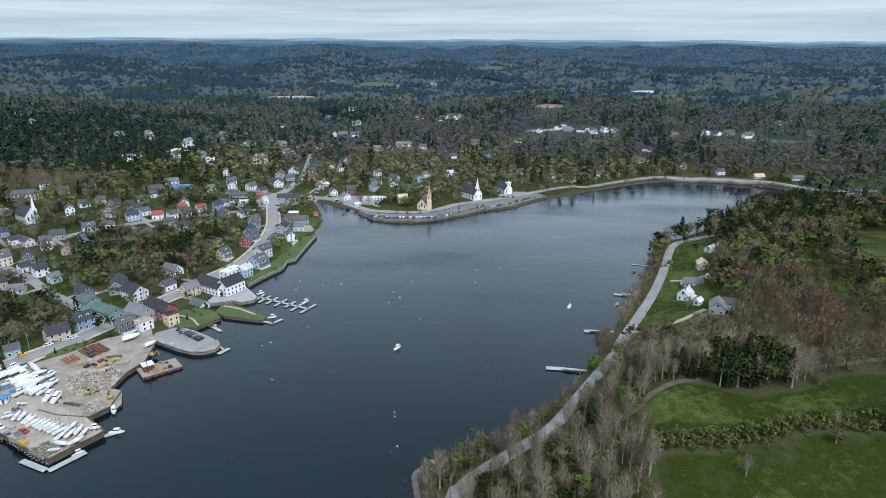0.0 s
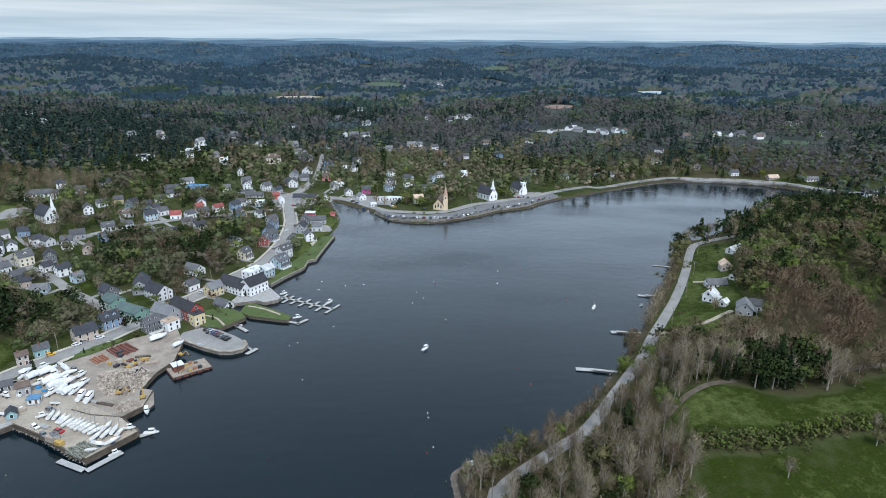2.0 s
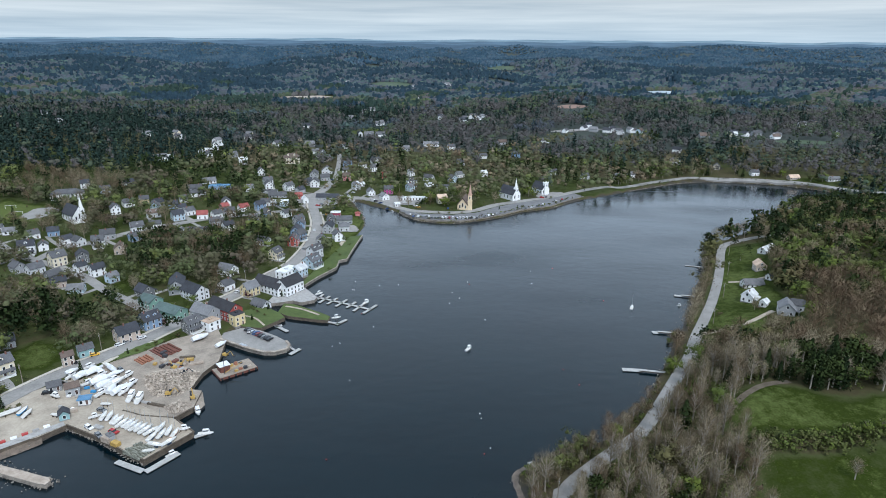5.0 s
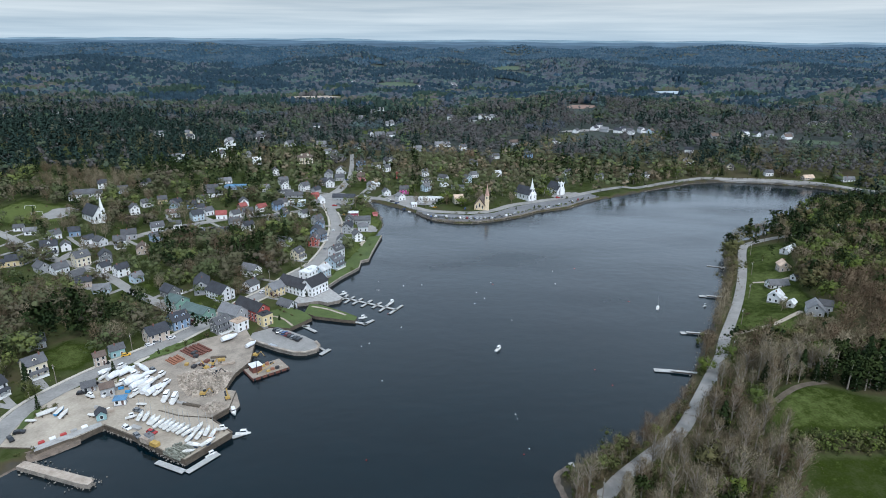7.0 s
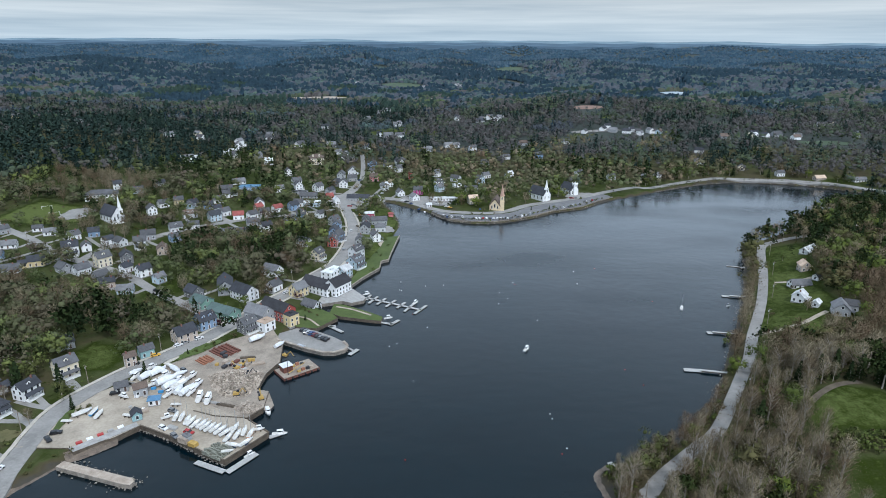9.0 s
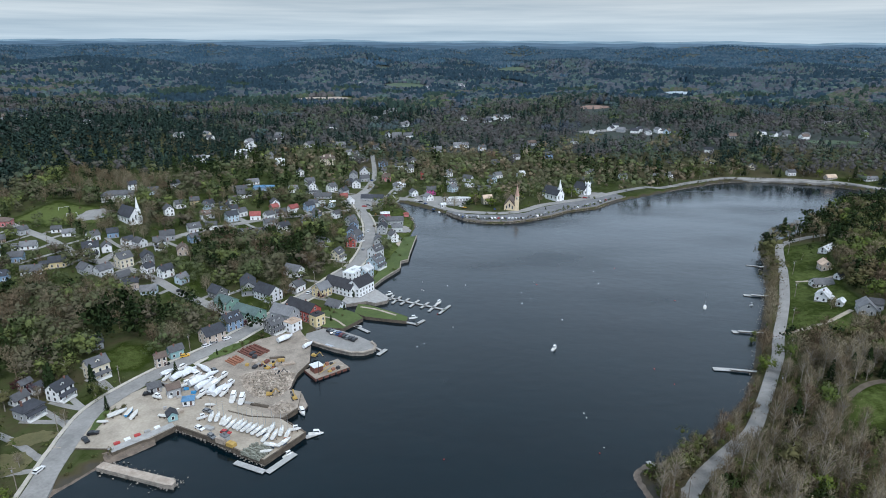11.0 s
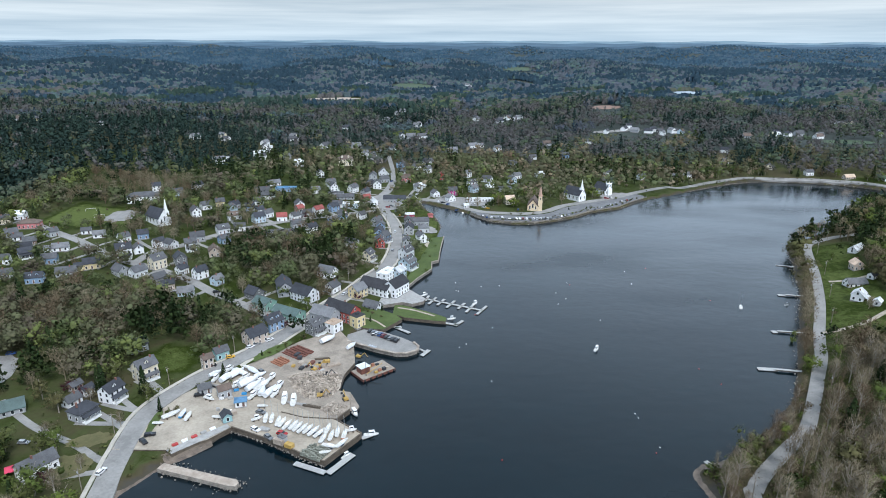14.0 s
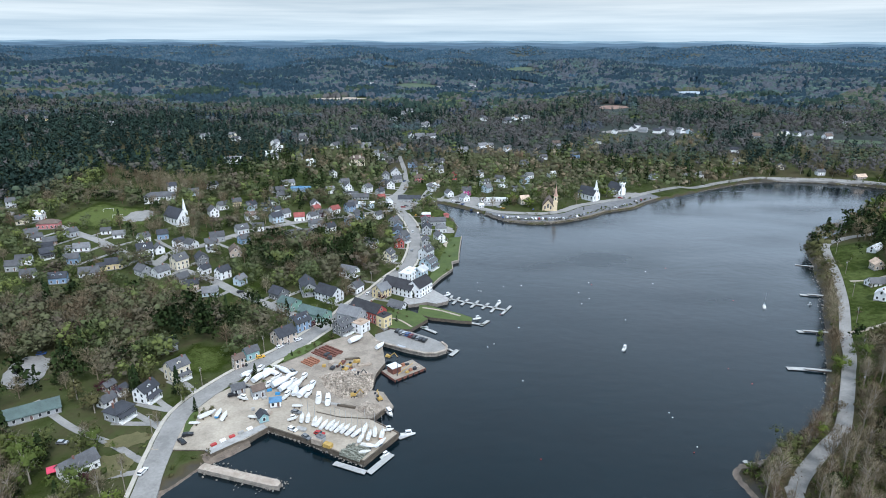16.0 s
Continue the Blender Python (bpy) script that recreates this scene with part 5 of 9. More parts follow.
house(-85.7, 1406.7, 155, 13, 8.450000000000001, 1.5, "white", "dark grey", chimney=False, group="outlying houses")
house(-175.6, 1102.5, 57, 15, 9.75, 1.5, "grey", "pale grey", chimney=False, group="outlying houses")
house(352.4, 898.5, 2, 17, 11.05, 1.5, "grey", "brown", chimney=False, group="outlying houses")
house(292.7, 823.2, 154, 13, 8.450000000000001, 1.5, "white", "dark grey", chimney=False, group="outlying houses")
house(133.1, 894.6, 3, 13, 8.450000000000001, 1.5, "white", "grey", chimney=False, group="outlying houses")
house(-225.5, 992.5, 19, 13, 8.450000000000001, 1.5, "white", "dark grey", chimney=False, group="outlying houses")
house(-0.4, 1391.6, 4, 17, 11.05, 1.5, "grey", "brown", chimney=False, group="outlying houses")
# further houses among the gardens
house(-337.7, 395.7, 35, 11.5, 8.5, 1.5, "blue", "dark grey")
house(-262.7, 400.9, 125, 9.5, 7.5, 1.5, "white", "grey")
house(-231.5, 497.5, 115, 12.5, 9, 1.5, "pale blue", "grey")
house(-255.1, 480.6, 125, 12.5, 8.5, 2, "white", "grey", dormers=2)
house(-224.1, 479.7, 35, 12.5, 7.5, 1.5, "pale grey", "brown", dormers=2)
house(-212.9, 406.3, 115, 11.5, 9, 1.5, "tan", "brown", dormers=2)
house(-231.7, 413.1, 25, 9.5, 9, 2, "white", "grey", porch=True)
house(-183.4, 447.0, 25, 12.5, 9, 1.5, "grey", "grey", dormers=2)
house(-173.4, 449.2, 25, 11.5, 7.5, 1.5, "pale blue", "grey", dormers=1, porch=True)
house(-228.9, 388.5, 125, 10.5, 9, 2, "dark grey", "dark grey")
house(-219.6, 562.1, 35, 9.5, 8.5, 1.5, "grey", "grey", dormers=1, porch=True)
house(-185.3, 532.5, 115, 12.5, 9, 1.5, "white", "grey", wing=1)
house(-308.5, 680.4, 35, 11.5, 8.5, 2, "white", "pale grey")
house(-284.4, 732.9, 150, 11.5, 9, 1.5, "white", "white", porch=True)
house(-274.7, 720.4, 60, 10.5, 8.5, 2, "white", "grey")
house(-289.0, 781.9, 125, 9.5, 9, 2, "white", "pale grey", dormers=1, porch=True)
house(-287.3, 564.7, 60, 11.5, 7.5, 1.5, "pale grey", "dark grey")
house(-194.6, 661.0, 115, 10.5, 8.5, 2, "white", "grey")
house(-169.8, 605.2, 115, 12.5, 8.5, 2, "white", "grey", dormers=1, porch=True)
house(-153.2, 825.1, 150, 12.5, 7.5, 1.5, "grey", "grey")
house(-136.9, 843.3, 25, 10.5, 7.5, 1.5, "pale grey", "dark grey", porch=True)
house(-96.9, 730.7, 125, 12.5, 8.5, 1.5, "white", "grey")
house(-88.0, 628.9, 125, 10.5, 7.5, 2, "white", "pale grey", dormers=2)
house(-86.3, 754.2, 125, 12.5, 8.5, 2, "white", "dark grey")
house(-126.1, 659.0, 25, 11.5, 9, 1.5, "grey", "grey")
house(-137.8, 634.6, 60, 9.5, 9, 1.5, "dark grey", "dark grey", wing=1)
house(-143.5, 512.1, 125, 12.5, 9, 1.5, "cream", "grey")
house(-147.8, 492.2, 60, 10.5, 7.5, 1.5, "blue", "grey")
house(-102.3, 458.0, 60, 9.5, 9, 2, "blue", "grey", porch=True)
house(-74.5, 462.9, 115, 11.5, 7.5, 2, "white", "grey", dormers=1, porch=True)
house(-54.6, 591.4, 125, 9.5, 9, 1.5, "white", "pale grey")
house(-69.9, 608.3, 115, 10.5, 8.5, 1.5, "white", "grey", dormers=2)
house(-173.5, 475.2, 35, 9.5, 7.5, 1.5, "grey", "grey", wing=1)
house(-33.1, 650.7, 25, 12.5, 7.5, 2, "white", "grey", dormers=2)
house(-16.5, 671.2, 150, 12.5, 9, 1.5, "pale grey", "grey")
house(9.1, 663.2, 125, 9.5, 9, 2, "pale blue", "grey", dormers=2)
house(3.2, 848.2, 25, 11.5, 8.5, 2, "white", "grey")
house(-18.9, 871.3, 25, 9.5, 8.5, 1.5, "white", "pale grey")

# houses among the woods
house(-22, 1123, 160, 10, 9, 2, "white", "dark grey", group="houses among the woods")
house(21, 1095, 160, 10, 9, 2, "cream", "grey", group="houses among the woods")
house(34, 1111, 20, 13, 9, 2, "cream", "grey", group="houses among the woods")
house(238, 956, 20, 10, 8, 2, "pale grey", "dark grey", group="houses among the woods")
house(208, 979, 0, 10, 8, 2, "white", "dark grey", group="houses among the woods")
house(263, 948, 110, 13, 9, 2, "white", "pale grey", group="houses among the woods")
house(400, 919, 160, 11, 8, 2, "pale grey", "dark grey", group="houses among the woods")
house(453, 904, 20, 11, 8, 2, "white", "grey", group="houses among the woods")
house(563, 952, 70, 11, 9, 2, "pale grey", "dark grey", group="houses among the woods")
house(581, 1058, 110, 13, 8, 2, "cream", "dark grey", group="houses among the woods")
house(-32, 1848, 160, 17, 10, 2, "white", "pale grey", group="houses among the woods")
house(-340, 1905, 160, 13, 10, 2, "cream", "dark grey", group="houses among the woods")
house(-318, 2010, 0, 14, 12, 1.5, "white", "grey", group="houses among the woods")
house(-418, 1658, 110, 13, 10, 2, "white", "grey", group="houses among the woods")
house(-122, 1788, 0, 13, 10, 2, "pale grey", "pale grey", group="houses among the woods")
house(-584, 2408, 0, 13, 10, 1.5, "white", "grey", group="houses among the woods")
house(-165, 1191, 160, 11, 8, 1.5, "pale grey", "pale grey", group="houses among the woods")
house(-115, 1043, 70, 10, 9, 2, "white", "pale grey", group="houses among the woods")
house(-133, 935, 110, 13, 8, 2, "pale grey", "dark grey", group="houses among the woods")
house(-649, 998, 20, 11, 9, 2, "pale grey", "dark grey", group="houses among the woods")
house(-364, 842, 160, 11, 8, 2, "cream", "pale grey", group="houses among the woods")
house(-283, 894, 0, 11, 8, 1.5, "cream", "pale grey", group="houses among the woods")
house(-299, 814, 70, 13, 9, 2, "white", "pale grey", group="houses among the woods")
house(245, 942, 160, 10, 8, 2, "pale grey", "grey", group="houses among the woods")
house(413, 910, 110, 11, 9, 1.5, "white", "dark grey", group="houses among the woods")
house(44, 1090, 70, 11, 9, 2, "white", "grey", group="houses among the woods")
house(273, 765, 0, 13, 8, 2, "pale grey", "grey", group="houses among the woods")
house(313, 740, 70, 10, 9, 1.5, "cream", "grey", group="houses among the woods")

# short drives from the houses to the streets
DRIVES = []
for home in [o for o in bpy.data.objects if o.get("group") == "town houses"]:
    hx, hy = home.location.x, home.location.y
    if hy > 640 or hy < 175 or len(DRIVES) > 110:
        continue
    best = min(((float(np.hypot(c[:, 0] - hx, c[:, 1] - hy).min()), i) for i, (c, half) in enumerate(LINES[:5])))
    if 9 < best[0] < 30:
        c = LINES[best[1]][0]
        q = c[int(np.hypot(c[:, 0] - hx, c[:, 1] - hy).argmin())]
        w = np.array((hx, hy)) - q
        side = np.array((-w[1], w[0])) / np.hypot(*w) * 4.5
        DRIVES.append((q + w * 0.12 + side * 0.8, q + w * 0.6 + side, q + w * 1.05 + side))
for line in DRIVES:
    ribbon("driveway", [tuple(p) for p in line], 2.7, M_ROAD, 0.10, "pale worn asphalt driveway beside a house", cross=1)

M_SPIRE = plain("rose_shingle_spire", (0.46, 0.30, 0.23), 0.9)
M_OCHRE = clapboard("ochre_boards", (0.72, 0.58, 0.38))
M_CHOC = plain("chocolate_trim", (0.07, 0.04, 0.03), 0.7)
church(22, 566, -100, 16, 9.5, 4.8, (6.2, 6.4, 3.6, 13.5), M_OCHRE, ROOFS["brown"], M_SPIRE, "ochre Gothic wooden church with dark trim and a rose spire", body_trim=M_CHOC, top=23.0)
church(66, 604, -50, 19, 10, 6.0, (8.2, 0, 3.7, 11.5), WALLS["white"], ROOFS["dark grey"], M_TRIM, "white wooden church with a tall white steeple", top=20.5)
church(98.5, 630, -60, 17, 9, 5.2, (8.0, 0, 4.2, 11.5), WALLS["white"], ROOFS["dark grey"], M_TRIM, "white wooden church with a square pinnacled tower", spire=False)
church(-275, 459, -35, 18, 10, 5.5, (8.5, 2.0, 3.6, 9.5), WALLS["white"], ROOFS["dark grey"], M_TRIM, "white wooden church with a slender white steeple", top=20.0)


# ---------------------------------------------------------------- boats, cars, machines
M_GEL = plain("white_gelcoat", (0.78, 0.78, 0.77), 0.3, vary=0.06)
M_WRAP = material("white_shrink_wrap", (0.54, 0.55, 0.56), (0.74, 0.75, 0.76), 0.8, 0.5, bump=0.4, bump_scale=2.0)
M_KEEL = plain("dark_antifouling", (0.05, 0.08, 0.13), 0.7, vary=0.3)
M_BOATDECK = plain("pale_deck", (0.58, 0.56, 0.51), 0.6)
M_TARP = plain("blue_tarpaulin", (0.05, 0.24, 0.48), 0.6)
M_ALU = plain("aluminium_spar", (0.55, 0.56, 0.58), 0.35, 0.8)
M_ORANGE = plain("faded_orange_hull", (0.52, 0.27, 0.16), 0.5)
M_NAVY = plain("navy_hull", (0.03, 0.05, 0.11), 0.35)
M_REDP = plain("red_paint", (0.36, 0.04, 0.035), 0.5)
M_YELLOW = material("worn_yellow_paint", (0.32, 0.20, 0.05), (0.50, 0.34, 0.09), 0.8, 0.6)
M_RUST = material("rusty_steel", (0.085, 0.032, 0.024), (0.19, 0.075, 0.05), 0.7, 0.9, bump=0.3)
M_RUST2 = material("orange_rusty_steel", (0.21, 0.085, 0.048), (0.34, 0.155, 0.09), 0.7, 0.9, bump=0.3)
M_STEEL = plain("dark_steel", (0.06, 0.06, 0.065), 0.6, 0.5)
M_TYRE = plain("black_rubber", (0.02, 0.02, 0.02), 0.9)
M_PINK = plain("red_tent_cloth", (0.60, 0.06, 0.12), 0.8)
HULLS = {"white": M_GEL, "orange": M_ORANGE, "navy": M_NAVY, "red": M_REDP, "tarp": M_TARP}


def hull_bm(L, B, H, slot_side=0, slot_bottom=1, slot_deck=2, bow=0.55):
    bm = bmesh.new()
    rings = []
    for i in range(10):
        u = i / 9
        half = B / 2 * (0.78 + 0.44 * u - 0.22 * u * u) if u < 0.45 else B / 2 * max(0.02, 0.94 * (1 - ((u - 0.45) / 0.55) ** 2.1) + 0.0)
        sheer = H * (0.92 + 0.22 * u * u)
        rise = H * (0.08 + 0.5 * max(0, (u - bow) / (1 - bow)) ** 1.6)
        x = -L / 2 + L * u
        sec = [(-half, sheer), (-half * 0.93, H * 0.45 + rise * 0.5), (-half * 0.45, rise * 1.2), (0, rise), (half * 0.45, rise * 1.2), (half * 0.93, H * 0.45 + rise * 0.5), (half, sheer)]
        rings.append([bm.verts.new((x, a, b)) for a, b in sec])
    for a, b in zip(rings, rings[1:]):
        for k in range(6):
            bm.faces.new((a[k], b[k], b[k + 1], a[k + 1])).material_index = slot_bottom if k in (1, 2, 3, 4) else slot_side
        bm.faces.new((a[6], b[6], b[0], a[0])).material_index = slot_deck
    bm.faces.new(rings[0]).material_index = slot_side
    bm.faces.new(rings[-1][::-1]).material_index = slot_side
    return bm


def sailboat(x, y, ang, L, colour="white", mast=True, afloat=False, label="", group="boats on the wharf"):
    B, H = L * 0.31, L * 0.14
    z = 0.0 if afloat else zed(x, y)
    up = -0.35 if afloat else L * 0.15
    root = thing("sailboat", pose(x, y, z, 0, 0, ang), label or f"{colour} sailboat hauled out on stands" + ("" if mast else ", mast down"), "boat", group)
    TAKEN.append((x, y, L * 0.4))
    bm = hull_bm(L, B, H)
    bmesh.ops.translate(bm, verts=bm.verts, vec=(0, 0, up))
    part("hull", bm, [HULLS[colour], M_KEEL if L > 6.8 else HULLS[colour], M_BOATDECK], root)
    bm = bmesh.new()
    box(bm, -L * 0.14, L * 0.2, -B * 0.26, B * 0.26, up + H, up + H * 1.42, 0, L * 0.02)
    part("cabin", bm, M_GEL, root, "white coachroof")
    bm = bmesh.new()
    box(bm, -L * 0.36, -L * 0.16, -B * 0.22, B * 0.22, up + H * 1.0, up + H * 1.06)
    part("cockpit", bm, M_BOATDECK, root)
    if not afloat:
        bm = bmesh.new()
        box(bm, -L * 0.12, L * 0.14, -0.12, 0.12, 0.0, up + H * 0.15, 0, 0.02)
        part("keel", bm, M_KEEL, root, "dark fin keel")
        for sx in (-0.25, 0.22):
            for sy in (-1, 1):
                bm = bmesh.new()
                tube(bm, (sx * L, sy * B * 0.6, 0), (sx * L * 0.9, sy * B * 0.4, up + H * 0.35), 0.05, 0.04, 5)
                part("stand", bm, M_STEEL, root)
    if mast:
        bm = bmesh.new()
        tube(bm, (L * 0.08, 0, up + H), (L * 0.06, 0, up + H + L * 1.2), 0.09, 0.06, 6)
        part("mast", bm, M_ALU, root, "bare aluminium mast")
        bm = bmesh.new()
        tube(bm, (L * 0.08, 0, up + H * 1.7), (-L * 0.3, 0, up + H * 1.75), 0.09, 0.07, 5)
        part("boom", bm, M_ALU, root)
    return root


def motorboat(x, y, ang, L, colour="white", afloat=False, cabin=0.4, label="", group="motor boats"):
    B, H = L * 0.33, L * 0.17
    z = -0.3 if afloat else zed(x, y)
    up = 0.0 if afloat else 0.55
    root = thing("motorboat", pose(x, y, z, 0, 0, ang), label or f"{colour} motorboat {'lying afloat' if afloat else 'stored on blocks'}", "boat", group)
    TAKEN.append((x, y, L * 0.4))
    bm = hull_bm(L, B, H, bow=0.7)
    bmesh.ops.translate(bm, verts=bm.verts, vec=(0, 0, up))
    part("hull", bm, [HULLS[colour], HULLS[colour], M_BOATDECK], root)
    if cabin:
        bm = bmesh.new()
        x0, x1 = L * (0.25 - cabin), L * 0.25
        box(bm, x0, x1, -B * 0.3, B * 0.3, up + H, up + H + 0.7, 0)
        part("cabin", bm, M_GEL, root, "white cabin")
        bm = bmesh.new()
        box(bm, x0 + 0.1, x1 - 0.25, -B * 0.28, B * 0.28, up + H + 0.7, up + H + 1.25, 0, 0.08)
        part("windscreen", bm, M_GLASS, root, "dark cabin windows")
        bm = bmesh.new()
        box(bm, x0 - 0.1, x1 - 0.2, -B * 0.31, B * 0.31, up + H + 1.25, up + H + 1.37)
        part("cabin_roof", bm, M_GEL, root)
    if not afloat:
        for sx in (-0.28, 0.15):
            bm = bmesh.new()
            box(bm, sx * L - 0.2, sx * L + 0.2, -B * 0.4, B * 0.4, 0, up + 0.25)
            part("block", bm, M_CRIB, root)
    return root


def wrapped_boat(x, y, ang, L, tall=0.24):
    """A boat under white winter shrink wrap."""
    L *= 0.84
    B, H = L * 0.34, L * 0.14
    root = thing("wrapped_boat", pose(x, y, zed(x, y), 0, 0, ang), "boat under white shrink-wrap winter cover", "boat", "wrapped boats")
    TAKEN.append((x, y, L * 0.4))
    up = 0.7
    bm = hull_bm(L, B, H, bow=0.65)
    bmesh.ops.translate(bm, verts=bm.verts, vec=(0, 0, up))
    part("hull", bm, [M_GEL, M_KEEL, M_BOATDECK], root)
    bm = bmesh.new()
    rings = []
    rnd = random.Random(int(x * 31 + y))
    for i in range(9):
        u = i / 8
        half = B / 2 * (1.05 - 0.12 * u if u < 0.5 else max(0.05, 1.0 - 1.7 * (u - 0.5) ** 1.5 * 1.6))
        top = L * tall * (0.55 + 0.45 * math.sin(math.pi * min(1, u * 1.1 + 0.12))) * rnd.uniform(0.92, 1.05)
        rings.append([bm.verts.new((-L / 2 + L * u * 1.01, a, b)) for a, b in ((-half, up + H * 0.7), (-half, up + H * 1.15), (-half * 0.6, up + H + top * 0.55), (0, up + H * 0.8 + top), (half * 0.6, up + H + top * 0.55), (half, up + H * 1.15), (half, up + H * 0.7))])
    for a, b in zip(rings, rings[1:]):
        for k in range(6):
            bm.faces.new((a[k], b[k], b[k + 1], a[k + 1]))
    bm.faces.new(rings[0])
    bm.faces.new(rings[-1][::-1])
    part("cover", bm, M_WRAP, root, "taut white plastic cover")
    bm = bmesh.new()
    box(bm, -L * 0.3, L * 0.2, -0.2, 0.2, 0, up + 0.2)
    part("block", bm, M_CRIB, root)
    return root


PAINT = {"white": plain("white_car_paint", (0.72, 0.72, 0.72), 0.25), "black": plain("black_car_paint", (0.018, 0.018, 0.02), 0.2), "grey": plain("grey_car_paint", (0.16, 0.165, 0.17), 0.25),
         "silver": plain("silver_car_paint", (0.45, 0.46, 0.47), 0.25, 0.5), "red": plain("red_car_paint", (0.34, 0.03, 0.03), 0.25), "blue": plain("blue_car_paint", (0.035, 0.07, 0.18), 0.25),
         "yellow": plain("yellow_car_paint", (0.65, 0.38, 0.04), 0.3), "maroon": plain("maroon_car_paint", (0.12, 0.02, 0.025), 0.25)}
CARS = {}


def car(x, y, ang, colour="grey", group="parked cars", tall=1.0):
    z = zed(x, y) + 0.06
    for c, half in LINES:
        if float(np.hypot(c[:, 0] - x, c[:, 1] - y).min()) < half:
            z = zed(x, y) + 0.22
    m = pose(x, y, z, 0, 0, ang)
    key = (colour, tall)
    if key in CARS:
        return copy_thing(CARS[key], m)
    root = thing("car", m, f"{colour} {'van' if tall > 1.2 else 'car'} parked on its wheels", "car", group)
    bm = bmesh.new()
    extrude_section(bm, [(-2.15, 0.35), (2.1, 0.35), (2.2, 0.6), (2.15, 0.85), (1.05, 0.98), (-2.1, 1.0), (-2.2, 0.6)], -0.88, 0.88)
    bmesh.ops.rotate(bm, verts=bm.verts, matrix=Matrix.Rotation(radians(-90), 3, "Z"))
    part("body", bm, PAINT[colour], root)
    bm = bmesh.new()
    t = 1.48 * tall
    extrude_section(bm, [(-2.0, 0.99), (1.0, 0.97), (0.35, t - 0.06), (-1.7, t - 0.06)], -0.76, 0.76)
    bmesh.ops.rotate(bm, verts=bm.verts, matrix=Matrix.Rotation(radians(-90), 3, "Z"))
    part("glasshouse", bm, M_GLASS, root, "dark car windows")
    bm = bmesh.new()
    box(bm, -1.68, 0.34, -0.74, 0.74, t - 0.06, t, 0, 0.03)
    part("roof", bm, PAINT[colour], root)
    for sx in (-1.35, 1.38):
        for sy in (-0.8, 0.8):
            bm = bmesh.new()
            tube(bm, (sx, sy - 0.1, 0.33), (sx, sy + 0.1, 0.33), 0.33, 0.33, 10)
            part("wheel", bm, M_TYRE, root, "black tyre")
    CARS[key] = root
    return root


def excavator(x, y, ang, mat, base=None, reach=1.0, label="yellow tracked excavator at work"):
    root = thing("excavator", pose(x, y, zed(x, y) if base is None else base, 0, 0, ang), label, "excavator", "yard machines")
    root.scale = (0.8, 0.8, 0.8)
    for s in (-1, 1):
        bm = bmesh.new()
        extrude_section(bm, [(-1.7, 0.15), (-1.3, 0), (1.3, 0), (1.7, 0.15), (1.8, 0.5), (1.4, 0.8), (-1.4, 0.8), (-1.8, 0.5)], s * 1.1 - 0.3, s * 1.1 + 0.3)
        bmesh.ops.rotate(bm, verts=bm.verts, matrix=Matrix.Rotation(radians(-90), 3, "Z"))
        part("track", bm, M_STEEL, root, "dark steel track")
    bm = bmesh.new()
    box(bm, -2.0, 1.0, -1.2, 1.2, 0.9, 2.0, 0, 0.1)
    part("house", bm, mat, root)
    bm = bmesh.new()
    box(bm, -0.2, 1.3, 0.2, 1.2, 1.9, 3.0, 0, 0.08)
    part("cab", bm, M_GLASS, root, "glazed cab")
    bm = bmesh.new()
    tube(bm, (0.9, -0.3, 1.6), (3.2 * reach, -0.3, 4.4), 0.32, 0.28, 4)
    part("boom", bm, mat, root)
    bm = bmesh.new()
    tube(bm, (3.2 * reach, -0.3, 4.5), (5.0 * reach, -0.3, 2.0), 0.24, 0.18, 4)
    part("stick", bm, mat, root)
    bm = bmesh.new()
    extrude_section(bm, [(4.6 * reach, 2.0), (5.3 * reach, 2.1), (5.4 * reach, 1.3), (4.7 * reach, 1.1)], -0.8, 0.2)
    bmesh.ops.rotate(bm, verts=bm.verts, matrix=Matrix.Rotation(radians(-90), 3, "Z"))
    part("bucket", bm, M_STEEL, root, "dark steel bucket")
    return root


def stones(name, x, y, z, size, mat, label, seed=0, category="stones"):
    """Countless boulders, a rough rounded block each."""
    r = np.random.RandomState(seed)
    bm = bmesh.new()
    bmesh.ops.create_icosphere(bm, subdivisions=1, radius=0.6)
    for q in bm.verts:
        q.co *= r.uniform(0.75, 1.2)
    bm.verts.index_update()
    tv = np.array([v.co[:] for v in bm.verts])
    tt = np.array([[v.index for v in f.verts] for f in bm.faces])
    bm.free()
    n = len(x)
    q = r.normal(size=(n, 4))
    q /= np.linalg.norm(q, axis=1)[:, None]
    a, b, c, d = q.T
    R = np.stack([1 - 2 * (c * c + d * d), 2 * (b * c - a * d), 2 * (b * d + a * c), 2 * (b * c + a * d), 1 - 2 * (b * b + d * d), 2 * (c * d - a * b),
                  2 * (b * d - a * c), 2 * (c * d + a * b), 1 - 2 * (b * b + c * c)], 1).reshape(n, 3, 3)
    S = size[:, None] * r.uniform(0.6, 1.3, (n, 3))
    v = np.einsum("nij,nkj->nki", R, tv[None] * S[:, None, :]) + np.stack([x, y, z], 1)[:, None, :]
    me = big_mesh(name, v.reshape(-1, 3), (tt[None] + (np.arange(n) * len(tv))[:, None, None]).reshape(-1, 3), mat)
    return tagged(new(name, me), label, category, kind="stuff")


